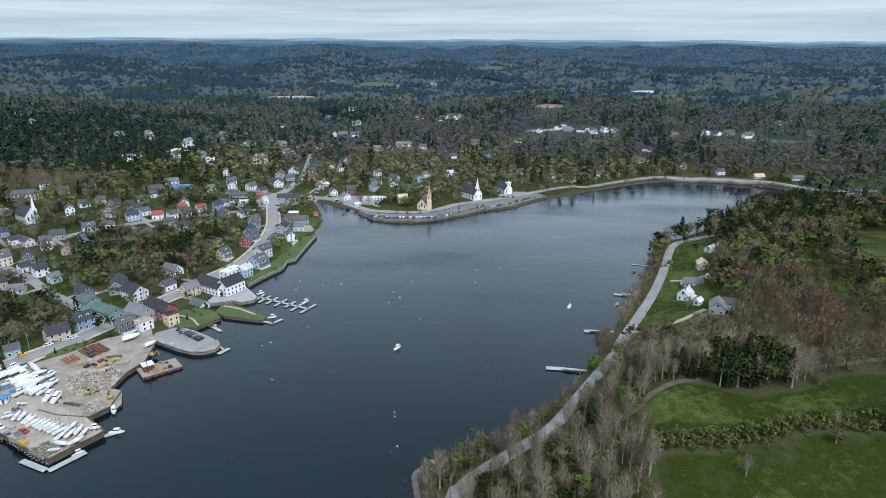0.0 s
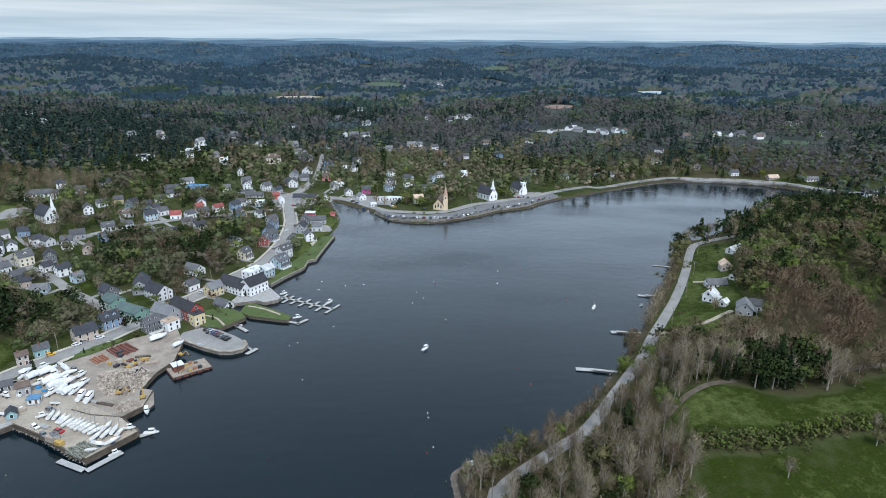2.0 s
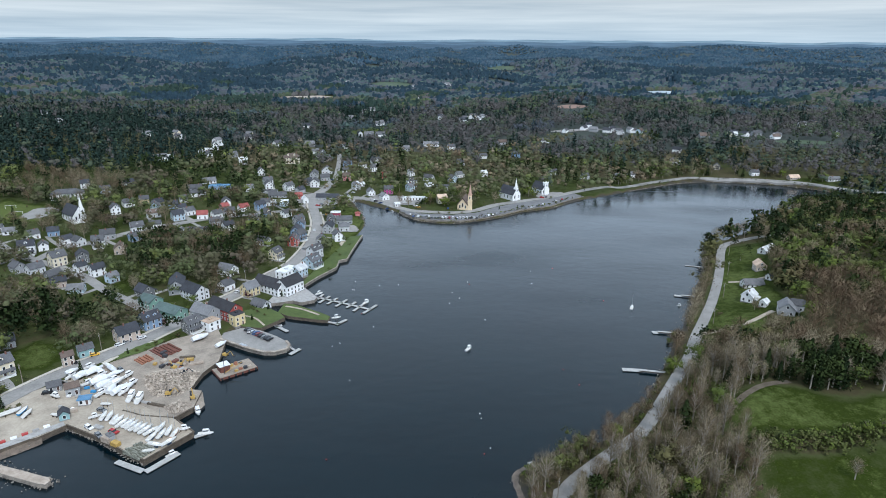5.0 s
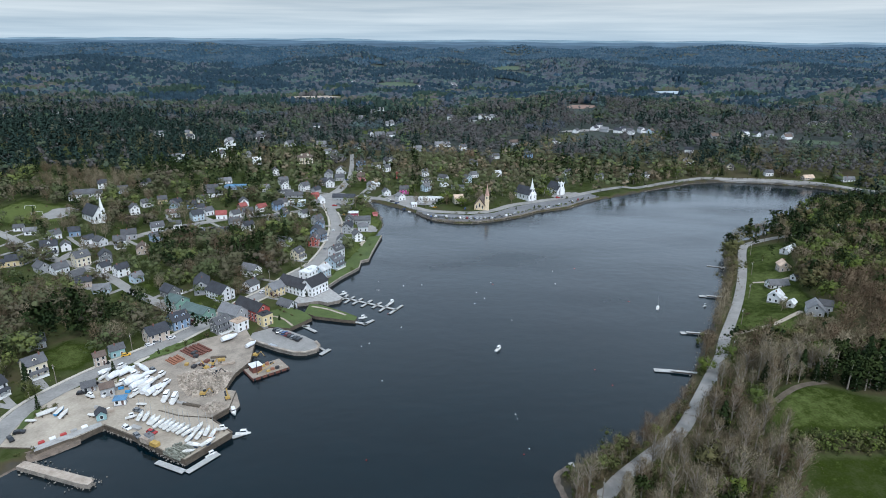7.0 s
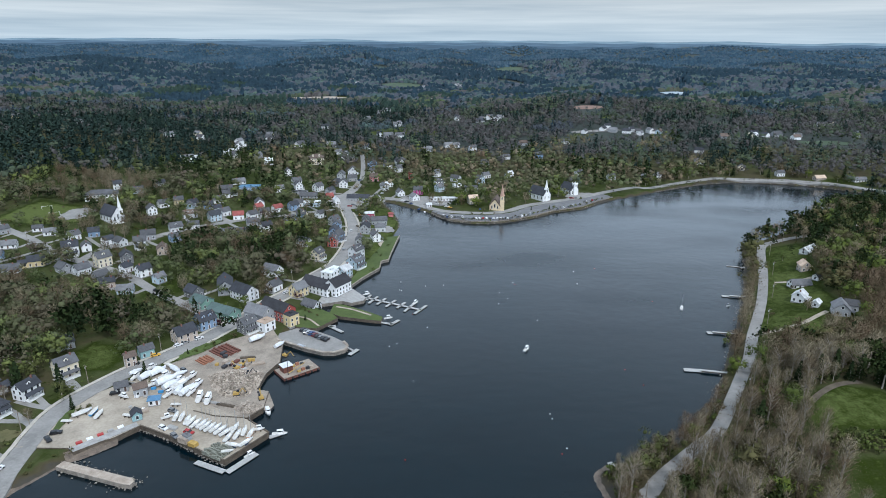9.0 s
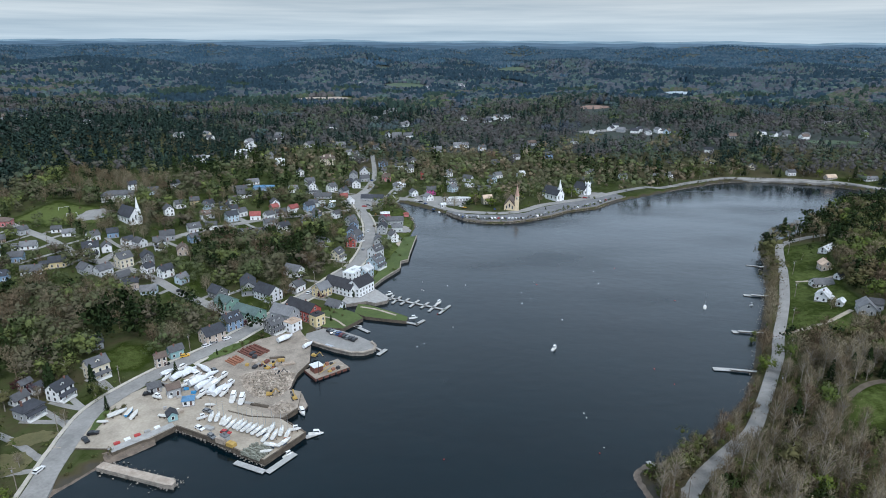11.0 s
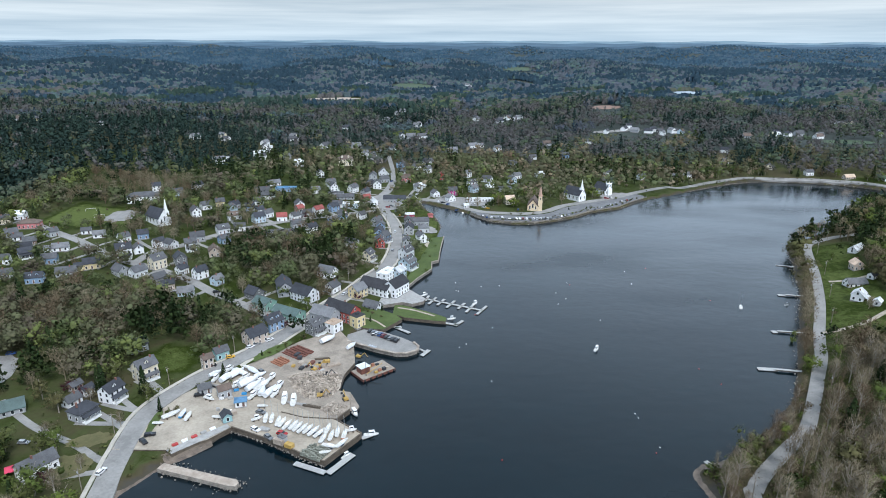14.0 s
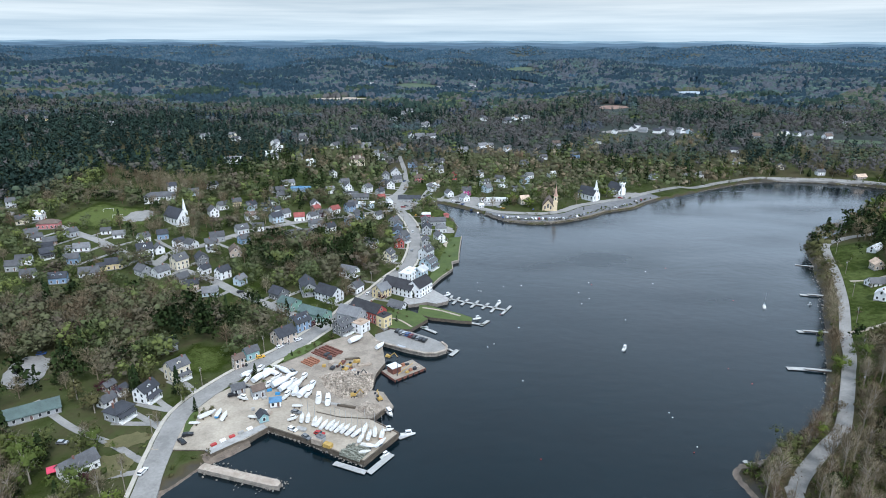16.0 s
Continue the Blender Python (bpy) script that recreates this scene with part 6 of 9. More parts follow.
def dock(x0, y0, x1, y1, w, mat, label, z=0.5, thick=0.45, piles=True, name="dock", group="floating docks", pile_mat=None):
    """A deck on floats between two places, with posts."""
    L, a = math.hypot(x1 - x0, y1 - y0), math.degrees(math.atan2(y1 - y0, x1 - x0))
    root = thing(name, pose((x0 + x1) / 2, (y0 + y1) / 2, 0, 0, 0, a), label, "dock", group)
    bm = bmesh.new()
    box(bm, -L / 2, L / 2, -w / 2, w / 2, z - 0.12, z)
    part("deck", bm, mat, root)
    for s in (-1, 1):
        bm = bmesh.new()
        box(bm, -L / 2 + 0.1, L / 2 - 0.1, s * w * 0.36 - 0.15, s * w * 0.36 + 0.15, z - thick - 0.15, z - 0.12)
        part("float", bm, M_CRIB, root)
    if piles:
        n = max(2, int(L / 9))
        for i in range(n):
            bm = bmesh.new()
            px = -L / 2 + (i + 0.5) * L / n
            tube(bm, (px, w / 2 + 0.12, -2.5), (px, w / 2 + 0.12, z + 0.9), 0.14, 0.12, 7)
            part("pile", bm, pile_mat or M_CRIB, root, "dark timber pile")
    return root


# ---------------------------------------------------------------- the harbour
# sailboats stored on the wharf
sailboat(-121.8, 218.6, 99, 6.4)
sailboat(-119.3, 218.6, 98, 6.4)
sailboat(-116.1, 216.4, 92, 6.4)
sailboat(-114.2, 215.8, 81, 6.4, mast=False)
sailboat(-111.8, 214.0, 74, 6.4, mast=False)
sailboat(-109.2, 214.0, 70, 6.4)
sailboat(-107.3, 212.9, 69, 6.4)
sailboat(-105.1, 211.8, 67, 6.4)
sailboat(-102.8, 211.4, 67, 6.4)
sailboat(-100.3, 210.1, 64, 6.7620000000000005)
sailboat(-97.8, 209.0, 62, 6.4)
sailboat(-95.7, 205.8, 79, 6.4)
sailboat(-95.2, 212.1, 86, 6.4)
sailboat(-92.9, 207.6, 86, 6.4)
sailboat(-91.0, 210.0, 95, 6.4)
sailboat(-88.0, 208.4, 89, 6.4, "orange")
sailboat(-87.9, 202.8, 58, 6.4, mast=False)
sailboat(-92.1, 200.7, -13, 6.468, mast=False)
# motor boats and boats under wraps
motorboat(-125.5, 218.3, 34, 4.5)
motorboat(-93.3, 197.6, 14, 4.5, cabin=0)
motorboat(-86.0, 211.8, 18, 4.5)
motorboat(-150.5, 232.7, -24, 5.5)
motorboat(-125.9, 227.8, 0, 4.5, cabin=0)
motorboat(-123.4, 237.9, 77, 6.3)
motorboat(-118.3, 234.1, 98, 8.5)
motorboat(-114.1, 232.9, 98, 8.5, cabin=0.5)
motorboat(-141.8, 218.9, -12, 4.5, cabin=0)
motorboat(-163.9, 213.9, 2, 4.5, cabin=0)
motorboat(-161.1, 219.8, 48, 7.6, "white", cabin=0)
motorboat(-156.8, 221.0, 91, 6.2, "tarp", cabin=0)
motorboat(-153.8, 219.2, 91, 6.1, "white", cabin=0)
wrapped_boat(-155.6, 253.3, 55, 7.3)
wrapped_boat(-148.7, 250.3, 67, 10.7)
wrapped_boat(-145.8, 254.1, 64, 10.2)
sailboat(-142.2, 259.4, -34, 6.5, mast=False, label="white sailboat laid up in the yard", group="boats in the yard")
wrapped_boat(-138.2, 256.1, -38, 8.6)
wrapped_boat(-137.7, 246.1, 53, 12)
wrapped_boat(-134.4, 242.9, 62, 10.3)
sailboat(-130.2, 243.1, 67, 10.2, mast=False, label="white sailboat laid up in the yard", group="boats in the yard")
wrapped_boat(-129.5, 239.2, 90, 8.7)
wrapped_boat(-125.9, 238.9, 74, 10.4)
wrapped_boat(-123.6, 241.6, 74, 8.6)
wrapped_boat(-111.2, 290.1, 50, 10.4)
wrapped_boat(-144.4, 254.8, -21, 9.7)
wrapped_boat(-134.9, 253.2, 44, 7)
wrapped_boat(-98.0, 283.7, 63, 7.8)
motorboat(-153.8, 249.5, 82, 6.2)
motorboat(-151.0, 258.4, 67, 6.2)
motorboat(-141.1, 250.8, 59, 6.2)
motorboat(-133.1, 247.3, 60, 6.2)
motorboat(-128.8, 251.6, 72, 6.2)
motorboat(-142.6, 243.6, 55, 6.2)
motorboat(-132.4, 235.6, 72, 6.2)
motorboat(-123.5, 244.9, 69, 6.2)
# afloat
motorboat(25.7, 291.0, 60, 5.6, afloat=True, label="white lobster boat moored in the harbour")
sailboat(121.5, 348.4, 70, 6.5, afloat=True, label="white sloop at a mooring", group="moored boats")
motorboat(-35.0, 347.5, 60, 5.5, afloat=True)
motorboat(-87.7, 228.5, -60, 7.5, afloat=True)
motorboat(-78.4, 213.4, 10, 6.0, afloat=True)
motorboat(-85.9, 199.7, 50, 4.5, afloat=True)
motorboat(-48.5, 325.1, 20, 5, afloat=True)
motorboat(150.3, 352.6, 10, 2.8, afloat=True)
motorboat(-65.9, 359.6, 40, 5, afloat=True)
motorboat(176.1, 342.5, 10, 2.6, afloat=True)
# cars
car(-170.6, 184.0, 80, "white")
car(-163.8, 206.6, 20, "black")
car(-164.1, 202.0, -40, "black")
car(-156.2, 235.9, 20, "black")
car(-154.4, 269.6, 35, "yellow")
car(-160.1, 260.8, 35, "black")
car(-148.0, 280.5, 48, "white")
car(-146.1, 283.9, 48, "silver")
car(-140.9, 288.9, 50, "white")
car(-123.9, 211.5, -30, "white")
car(-117.2, 206.5, -40, "grey")
car(-112.7, 209.1, -20, "red")
car(-125.5, 223.7, -20, "grey")
car(-135.3, 257.4, -40, "grey")
car(-89.7, 300.1, 110, "black")
car(-189.9, 347.2, 30, "black")
car(-126.3, 352.8, 55, "grey")
car(-121.1, 333.9, 60, "black")
car(-122.6, 328.2, 60, "grey")
car(-113.6, 352.8, 60, "white")
car(-93.7, 436.2, 85, "silver")
car(-96.5, 481.4, 95, "white")
car(-89.1, 474.3, 90, "grey")
car(198.4, 376.7, 20, "black")
car(-208.7, 199.2, 0, "silver")
car(-259.1, 248.7, 60, "black")
car(-253.9, 243.1, 60, "black")
car(-258.8, 265.3, 20, "blue")
car(-91.2, 303.1, 70, "black")
car(-89.3, 301.7, 70, "grey")
car(-87.4, 300.3, 70, "silver")
car(-85.5, 299.0, 70, "blue")
car(-83.6, 297.6, 70, "maroon")
car(-81.7, 296.1, 70, "black")
car(-79.8, 294.7, 70, "grey")
car(-78.0, 293.7, 70, "black")
car(-76.2, 292.3, 70, "black")
car(-48.0, 564.0, 60, "blue")
car(-42.9, 557.4, 100, "silver")
car(-37.9, 549.8, 95, "black")
car(-25.2, 537.8, 100, "grey")
car(-21.5, 532.7, 80, "blue")
car(-17.6, 532.9, 80, "white")
car(-14.5, 532.8, 95, "grey")
car(-11.5, 533.0, 60, "silver")
car(-8.4, 533.3, 95, "white")
car(-5.7, 528.5, 80, "grey")
car(-2.7, 528.8, 95, "grey")
car(0.4, 529.0, 60, "grey")
car(3.4, 529.2, 100, "white")
car(6.4, 529.4, 95, "white")
car(9.5, 529.5, 80, "red")
car(12.5, 529.7, 95, "white")
car(15.5, 529.8, 100, "blue")
car(18.6, 529.9, 80, "white")
car(21.6, 530.0, 80, "white")
car(24.6, 530.1, 80, "white")
car(27.7, 530.2, 60, "silver")
car(30.7, 530.2, 80, "white")
car(33.9, 531.2, 60, "grey")
car(39.7, 535.4, 80, "grey")
car(43.7, 539.2, 95, "white")
car(47.0, 541.2, 100, "black")
car(51.4, 547.0, 80, "silver")
car(78.3, 565.8, 80, "grey")
car(84.5, 570.6, 60, "white")
car(90.1, 574.9, 60, "grey")
car(95.9, 581.6, 60, "white")
car(101.7, 586.3, 80, "silver")
car(109.3, 595.6, 95, "black")
car(116.4, 602.4, 80, "red")
car(-110.8, 556.9, 20, "red")
car(-108.3, 562.5, 0, "grey")
car(-103.2, 564.0, 60, "white")
car(-99.8, 560.7, 20, "black")
car(-95.1, 553.1, 90, "grey")
car(-102.6, 545.0, 90, "grey")
car(-97.3, 529.9, 90, "yellow")
car(-65.3, 587.8, 20, "white")
car(-61.4, 583.9, 20, "black")
car(-56.5, 577.9, 60, "blue")
car(-33.1, 579.3, 0, "white")
car(-23.0, 567.3, 0, "white")
car(-20.1, 563.2, 20, "yellow")
car(7.5, 559.6, 90, "blue")
car(97.5, 607.9, 0, "red")
car(101.9, 610.4, 90, "grey")
car(-93.7, 608.0, 0, "black")
car(-88.5, 614.8, 60, "white")
car(-118.3, 660.8, 60, "blue")
car(-124.6, 693.6, 20, "grey")
# docks
dock(-65.6, 353.6, -30.8, 337.0, 1.6, M_FLOAT, "long pale floating marina walkway")
dock(-64.8, 350.1, -63.0, 358.2, 1.6, M_FLOAT, "short pale floating finger dock", piles=False)
dock(-62.6, 345.0, -58.5, 355.6, 1.6, M_FLOAT, "short pale floating finger dock", piles=False)
dock(-57.5, 343.5, -53.3, 353.1, 1.6, M_FLOAT, "short pale floating finger dock", piles=False)
dock(-51.8, 340.3, -47.1, 350.7, 1.6, M_FLOAT, "short pale floating finger dock", piles=False)
dock(-45.2, 338.9, -41.1, 347.5, 1.6, M_FLOAT, "short pale floating finger dock", piles=False)
dock(-40.4, 334.2, -36.1, 345.1, 1.6, M_FLOAT, "short pale floating finger dock", piles=False)
dock(-34.3, 331.3, -28.2, 343.7, 1.6, M_FLOAT, "short pale floating finger dock", piles=False)
dock(-52.3, 319.1, -44.8, 316.5, 1.8, M_FLOAT, "pale floating dock off the grass pier")
dock(-46.7, 315.7, -42.2, 322.5, 2.0, M_FLOAT, "pale cross float at its end", piles=False)
dock(-79.4, 313.0, -70.6, 305.6, 2.0, M_FLOAT, "pale float lying alone", piles=False)
dock(-79.0, 311.6, -75.7, 313.1, 2.4, M_FLOAT, "small pale float on the water", piles=False)
dock(-65.3, 288.6, -61.1, 284.5, 1.2, M_FLOAT, "narrow gangway from the car park pier", piles=False)
dock(-62.7, 280.2, -59.2, 286.4, 2.2, M_FLOAT, "pale T-head float by the pier", piles=False)
dock(-104.2, 194.4, -91.7, 189.3, 2.4, M_FLOAT, "long pale float along the wharf", piles=False)
dock(-90.7, 189.0, -83.4, 200.5, 2.6, M_FLOAT, "wide pale float along the wharf end", piles=False)
dock(98.6, 273.0, 107.6, 272.3, 3.0, M_FLOAT, "pale float at the end of a private pier", piles=False)
dock(106.2, 271.7, 119.4, 269.5, 1.6, M_FLOAT, "weathered private pier on piles", z=1.2)
dock(124.1, 314.4, 126.9, 314.6, 3.0, M_FLOAT, "square pale float at a pier", piles=False)
dock(126.9, 314.6, 141.2, 312.4, 1.4, M_FLOAT, "grey private pier on piles", z=1.1)
dock(151.9, 367.7, 156.2, 367.0, 2.6, M_FLOAT, "square pale float at a pier", piles=False)
dock(156.2, 367.0, 171.3, 364.1, 1.6, M_FLOAT, "dark private pier on piles", z=1.1)
dock(176.5, 423.9, 188.2, 421.0, 1.0, M_FLOAT, "low grey rocky landing", z=0.4, piles=False)
dock(48.0, 200.4, 50.1, 195.6, 2.0, M_FLOAT, "small slip dock on the stony point", z=0.9, piles=False)
dock(-81.9, 210.6, -78.0, 213.4, 2.2, M_FLOAT, "pale float at the wharf corner", piles=False)
# machines
excavator(-110.1, 263.7, 20, M_YELLOW)
excavator(-111.9, 260.4, 150, M_YELLOW)
excavator(-103.7, 237.7, 10, M_YELLOW)
excavator(-104.8, 254.6, 20, M_STEEL, label="dark blue-grey tracked excavator")
excavator(-92.5, 235.4, 120, M_YELLOW)
excavator(-92.7, 275.2, -20, M_YELLOW, base=1.2, reach=1.2)


# ---------------------------------------------------------------- yard and shore details
def in_outline(poly, n, seed):
    r = np.random.RandomState(seed)
    p = np.array(poly)
    x, y = r.uniform(p[:, 0].min(), p[:, 0].max(), n * 3), r.uniform(p[:, 1].min(), p[:, 1].max(), n * 3)
    d = outline_distance(poly, x, y)
    k = np.where(d < 0)[0][:n]
    return x[k], y[k], -d[k], r


# heaps of pale rubble
HEAP_1 = [(-123, 254), (-117, 259), (-107, 261.5), (-98, 258), (-96.5, 245), (-100, 236.5), (-110, 236), (-118, 245)]
HEAP_2 = [(-102, 228), (-98, 234), (-90.5, 231), (-91.5, 225), (-97, 223.5)]
for k, (poly, n) in enumerate(((HEAP_1, 3000), (HEAP_2, 800))):
    x, y, d, r = in_outline(poly, n, 301 + k)
    stones("rubble_heap", x, y, 2.1 + np.minimum(d, 5) * 0.42 * r.uniform(0.3, 1, len(x)), 0.20 + 0.68 * r.uniform(0, 1, len(x)) ** 2.6, M_RUBBLE, "heap of pale broken stone and concrete", 310 + k, "rubble")


# a bank of boulders along water edges
def armour(pts, n_per_m, spread, z, seed, name="riprap", label="grey boulders along the waterline"):
    c = smooth_line(pts, 0.5)
    r = np.random.RandomState(seed)
    n = int(len(c) * 0.5 * n_per_m * 1.8)
    i = r.randint(0, len(c), n)
    x, y = c[i, 0] + r.normal(0, spread, n), c[i, 1] + r.normal(0, spread, n)
    stones(name, x, y, z + r.uniform(-0.45, 0.35, n), 0.2 + 0.6 * r.uniform(0, 1, n) ** 1.8, M_STONE, label, seed + 1)


armour(CHURCH_QUAY[:10], 3.0, 0.8, 0.4, 320)
armour(CHURCH_SHORE[12:22], 2.2, 0.9, 0.3, 322)
armour(CAR_PIER[1:7], 3.5, 0.5, 0.5, 324)
armour(TOWN_SHORE[20:25], 1.6, 0.9, 0.3, 326)
armour(EAST_SHORE[6:27], 1.6, 1.3, 0.0, 328)
armour(YARD[3:7], 2.5, 0.5, 0.2, 330)
armour(YARD[0:3], 2.0, 0.9, 0.2, 332)
armour([(-150, 190), (-135, 185), (-122, 181.5)], 7.0, 1.9, 0.3, 334, label="boulders packed round the breakwater")

bw = [(-151.3, 191.0), (-122, 182.9), (-120.3, 181.2), (-121, 179.2), (-124, 179.6), (-152.5, 187.8)]
quay("breakwater", bw, 1.75, M_CONCRETE, M_STONE, "pale concrete-topped stone breakwater")
slip = [(-153.5, 197.5), (-146.5, 205.5), (-136.8, 215.6), (-134.6, 213.2), (-141.8, 204.6), (-150.5, 195.5)]
quay("slipway", slip, 2.42, M_DECK, M_CRIB, "grey boarded timber landing along the yard edge")


def barge(outline, z, m_deck, label):
    bm = bmesh.new()
    slab(bm, outline, -0.6, z, 0, 1)
    hull = part("barge", bm, [m_deck, M_STEEL], None)
    return tagged(hull, label, "barge", "work barges")


def work_barge():
    root = thing("work_barge", pose(-84.5, 264, 0, 0, 0, 41), "rust-red crane barge with a timber deck", "barge", "work barges")
    bm = bmesh.new()
    box(bm, -9, 9, -5.5, 5.5, -0.8, 1.1)
    part("hull", bm, M_RUST, root, "rusty red steel hull")
    bm = bmesh.new()
    box(bm, -8.8, 8.8, -5.3, 5.3, 1.1, 1.25)
    part("deck", bm, M_DIRT, root, "worn brown timber deck")
    bm = bmesh.new()
    box(bm, -7, -2.4, -1.0, 3.4, 1.25, 4.2)
    part("deckhouse", bm, M_RUST, root, "red deckhouse")
    bm = bmesh.new()
    box(bm, -7.3, -2.1, -1.3, 3.7, 4.2, 4.45)
    part("deckhouse_roof", bm, M_WRAP, root, "white deckhouse roof")
    bm = bmesh.new()
    tube(bm, (-5.8, -3, 1.2), (-5.8, -3, 9.5), 0.18, 0.12, 6)
    part("mast", bm, M_STEEL, root)
    bm = bmesh.new()
    tube(bm, (-5.6, -3, 2.0), (2.5, -4.2, 5.6), 0.22, 0.14, 4)
    part("boom", bm, M_YELLOW, root, "yellow crane boom")
    for i in range(7):
        bm = bmesh.new()
        px, py = -0.5 + (i % 4) * 2.2, (-3.4, 2.6)[i // 4] + 0.4 * (i % 2)
        box(bm, px - 0.8, px + 0.8, py - 0.6, py + 0.6, 1.25, 2.0 + 0.3 * (i % 3), 0, 0.06)
        part("crate", bm, (M_YELLOW, M_RUST2, M_STEEL, M_CONCRETE)[i % 4], root)
    for i in range(6):
        bm = bmesh.new()
        px = -8 + i * 3.2
        tube(bm, (px, -5.7, 0.1), (px, -5.4, 0.9), 0.45, 0.45, 8)
        part("fender", bm, M_TYRE, root, "black tyre fender")


work_barge()
barge([(-95, 240.5), (-91, 242), (-86, 232), (-86.8, 227.8), (-90.4, 229)], 1.2, M_DIRT, "small brown work scow moored at the pier")


def stacks(x, y, ang, w, d, rows, mat, label):
    """Low rows of stacked steel."""
    root = thing("steel_stock", pose(x, y, zed(x, y), 0, 0, ang), label, "steel stock", "yard stock")
    for i in range(rows):
        bm = bmesh.new()
        y0 = -d / 2 + i * d / rows
        box(bm, -w / 2 + 0.4 * (i % 2), w / 2 - 0.3 * (i % 3), y0, y0 + d / rows * 0.72, 0, 0.45 + 0.25 * (i % 3), 0, 0.05)
        part("stack", bm, mat, root)


stacks(-123.5, 278, -35, 12.5, 10.5, 8, M_RUST, "rows of dark rusty steel beams")
stacks(-129.5, 268, -35, 7.5, 6.5, 6, M_RUST2, "rows of orange rusty steel panels")


def crate(x, y, ang, w, d, h, mat, label):
    root = thing("crate", pose(x, y, zed(x, y), 0, 0, ang), label, "crate", "yard stock")
    bm = bmesh.new()
    box(bm, -w / 2, w / 2, -d / 2, d / 2, 0.12, h, 0, 0.04)
    part("body", bm, mat, root)
    for s in (-1, 1):
        bm = bmesh.new()
        box(bm, -w / 2, w / 2, s * d * 0.35 - 0.1, s * d * 0.35 + 0.1, 0, 0.12)
        part("skid", bm, M_CRIB, root)


crate(-112, 203.5, -24, 4.5, 2.6, 2.2, M_CONCRETE, "pale grey storage box on skids")
crate(-107.8, 201.4, -24, 3.4, 2.2, 1.6, M_YELLOW, "yellow storage bin on skids")
crate(-120.5, 212, -20, 4.2, 2.0, 0.9, M_DECK, "low stack of grey boards")
crate(-137, 223, 40, 3.0, 2.0, 1.2, M_CONCRETE, "pale crate by the yard road")
for i in range(5):
    crate(-151.5 + i * 2.6, 201 + i * 2.7, 45, 2.2, 1.4, 0.7, (M_REDP, M_GEL, M_REDP, M_DECK, M_GEL)[i], ("stack of red lobster crates", "white plastic tote on the slab", "stack of red lobster crates", "stack of grey boards", "white plastic tote on the slab")[i])


def trap_mesh():
    """A wire trap: a box of bars on runners."""
    if "trap" not in SHARED:
        bm = bmesh.new()
        box(bm, -0.58, 0.58, -0.28, 0.28, 0.03, 0.40, 0, 0.02)
        for px in (-0.55, -0.18, 0.18, 0.55):
            box(bm, px - 0.025, px + 0.025, -0.30, 0.30, 0.0, 0.43)
        me = bpy.data.meshes.new("trap")
        bm.to_mesh(me)
        bm.free()
        me.materials.append(M_TRAP)
        SHARED["trap"] = me
    return SHARED["trap"]


M_TRAP = material("weathered_trap_wire", (0.13, 0.14, 0.105), (0.30, 0.30, 0.25), 1.5, 0.9, bump=0.5, vary=0.2)
for row in range(7):
    a = radians(-26)
    px, py = -97.2 + row * 1.05 * math.sin(-a) - 1.2, 194.8 + row * 1.05 * math.cos(a)
    root = thing("trap_stack", pose(px, py, 2.3, 0, 0, -26), "long stack of grey-green weathered lobster traps", "lobster traps", "trap stacks")
    rnd = random.Random(900 + row)
    for i in range(7):
        for k in range(rnd.choice((2, 3, 3, 4))):
            piece("trap", trap_mesh(), root, at=pose(-3.9 + i * 1.28 + rnd.uniform(-0.05, 0.05), rnd.uniform(-0.06, 0.06), k * 0.44, 0, 0, rnd.uniform(-3, 3)))


def strand(name, inner, outer, mat, label, high=1.9, low=-0.4):
    """A sloping beach between a bank and the water."""
    verts, faces, n = [], [], 7
    a, b = smooth_line(inner, 1.2), smooth_line(outer, 1.2)
    m = max(len(a), len(b))
    a, b = a[np.linspace(0, len(a) - 1, m).astype(int)], b[np.linspace(0, len(b) - 1, m).astype(int)]
    rnd = random.Random(name)
    for i in range(m):
        for k in range(n):
            u = k / (n - 1)
            p = a[i] * (1 - u) + b[i] * u
            verts.append((p[0], p[1], high + (low - high) * u ** 0.8 + rnd.uniform(-0.07, 0.07)))
    for i in range(m - 1):
        for k in range(n - 1):
            faces.append((i * n + k, i * n + k + 1, (i + 1) * n + k + 1, (i + 1) * n + k))
    return tagged(sheet(name, verts, faces, mat, smooth=True), label, "beach", kind="structure")


M_SAND = material("wet_brown_sand", (0.075, 0.058, 0.044), (0.21, 0.165, 0.125), 0.35, 0.8, bump=0.5)
strand("beach_1", [(-154.5, 195.5), (-150.6, 198.3), (-146, 202.2), (-140.2, 207)], [(-150.2, 190.8), (-146.6, 193.2), (-142.6, 197.2), (-138, 203.6)], M_SAND, "narrow brown sandy beach under the timber pier")
strand("beach_3", [(63, 202), (56, 196.5), (50.5, 193.5), (47.5, 189), (50.5, 178)], [(60, 206.5), (52.5, 202.5), (44.5, 201), (38.8, 194), (41, 178)], M_SAND, "brown gravel beach round the wooded point", 1.5)
strand("beach_2", [(-170, 160), (-166.4, 174), (-160.5, 186.5), (-155.5, 194.5)], [(-163, 160), (-158.5, 174), (-153.2, 184.5), (-150.6, 190.5)], M_SAND, "brown stony beach beside the breakwater", 1.7)

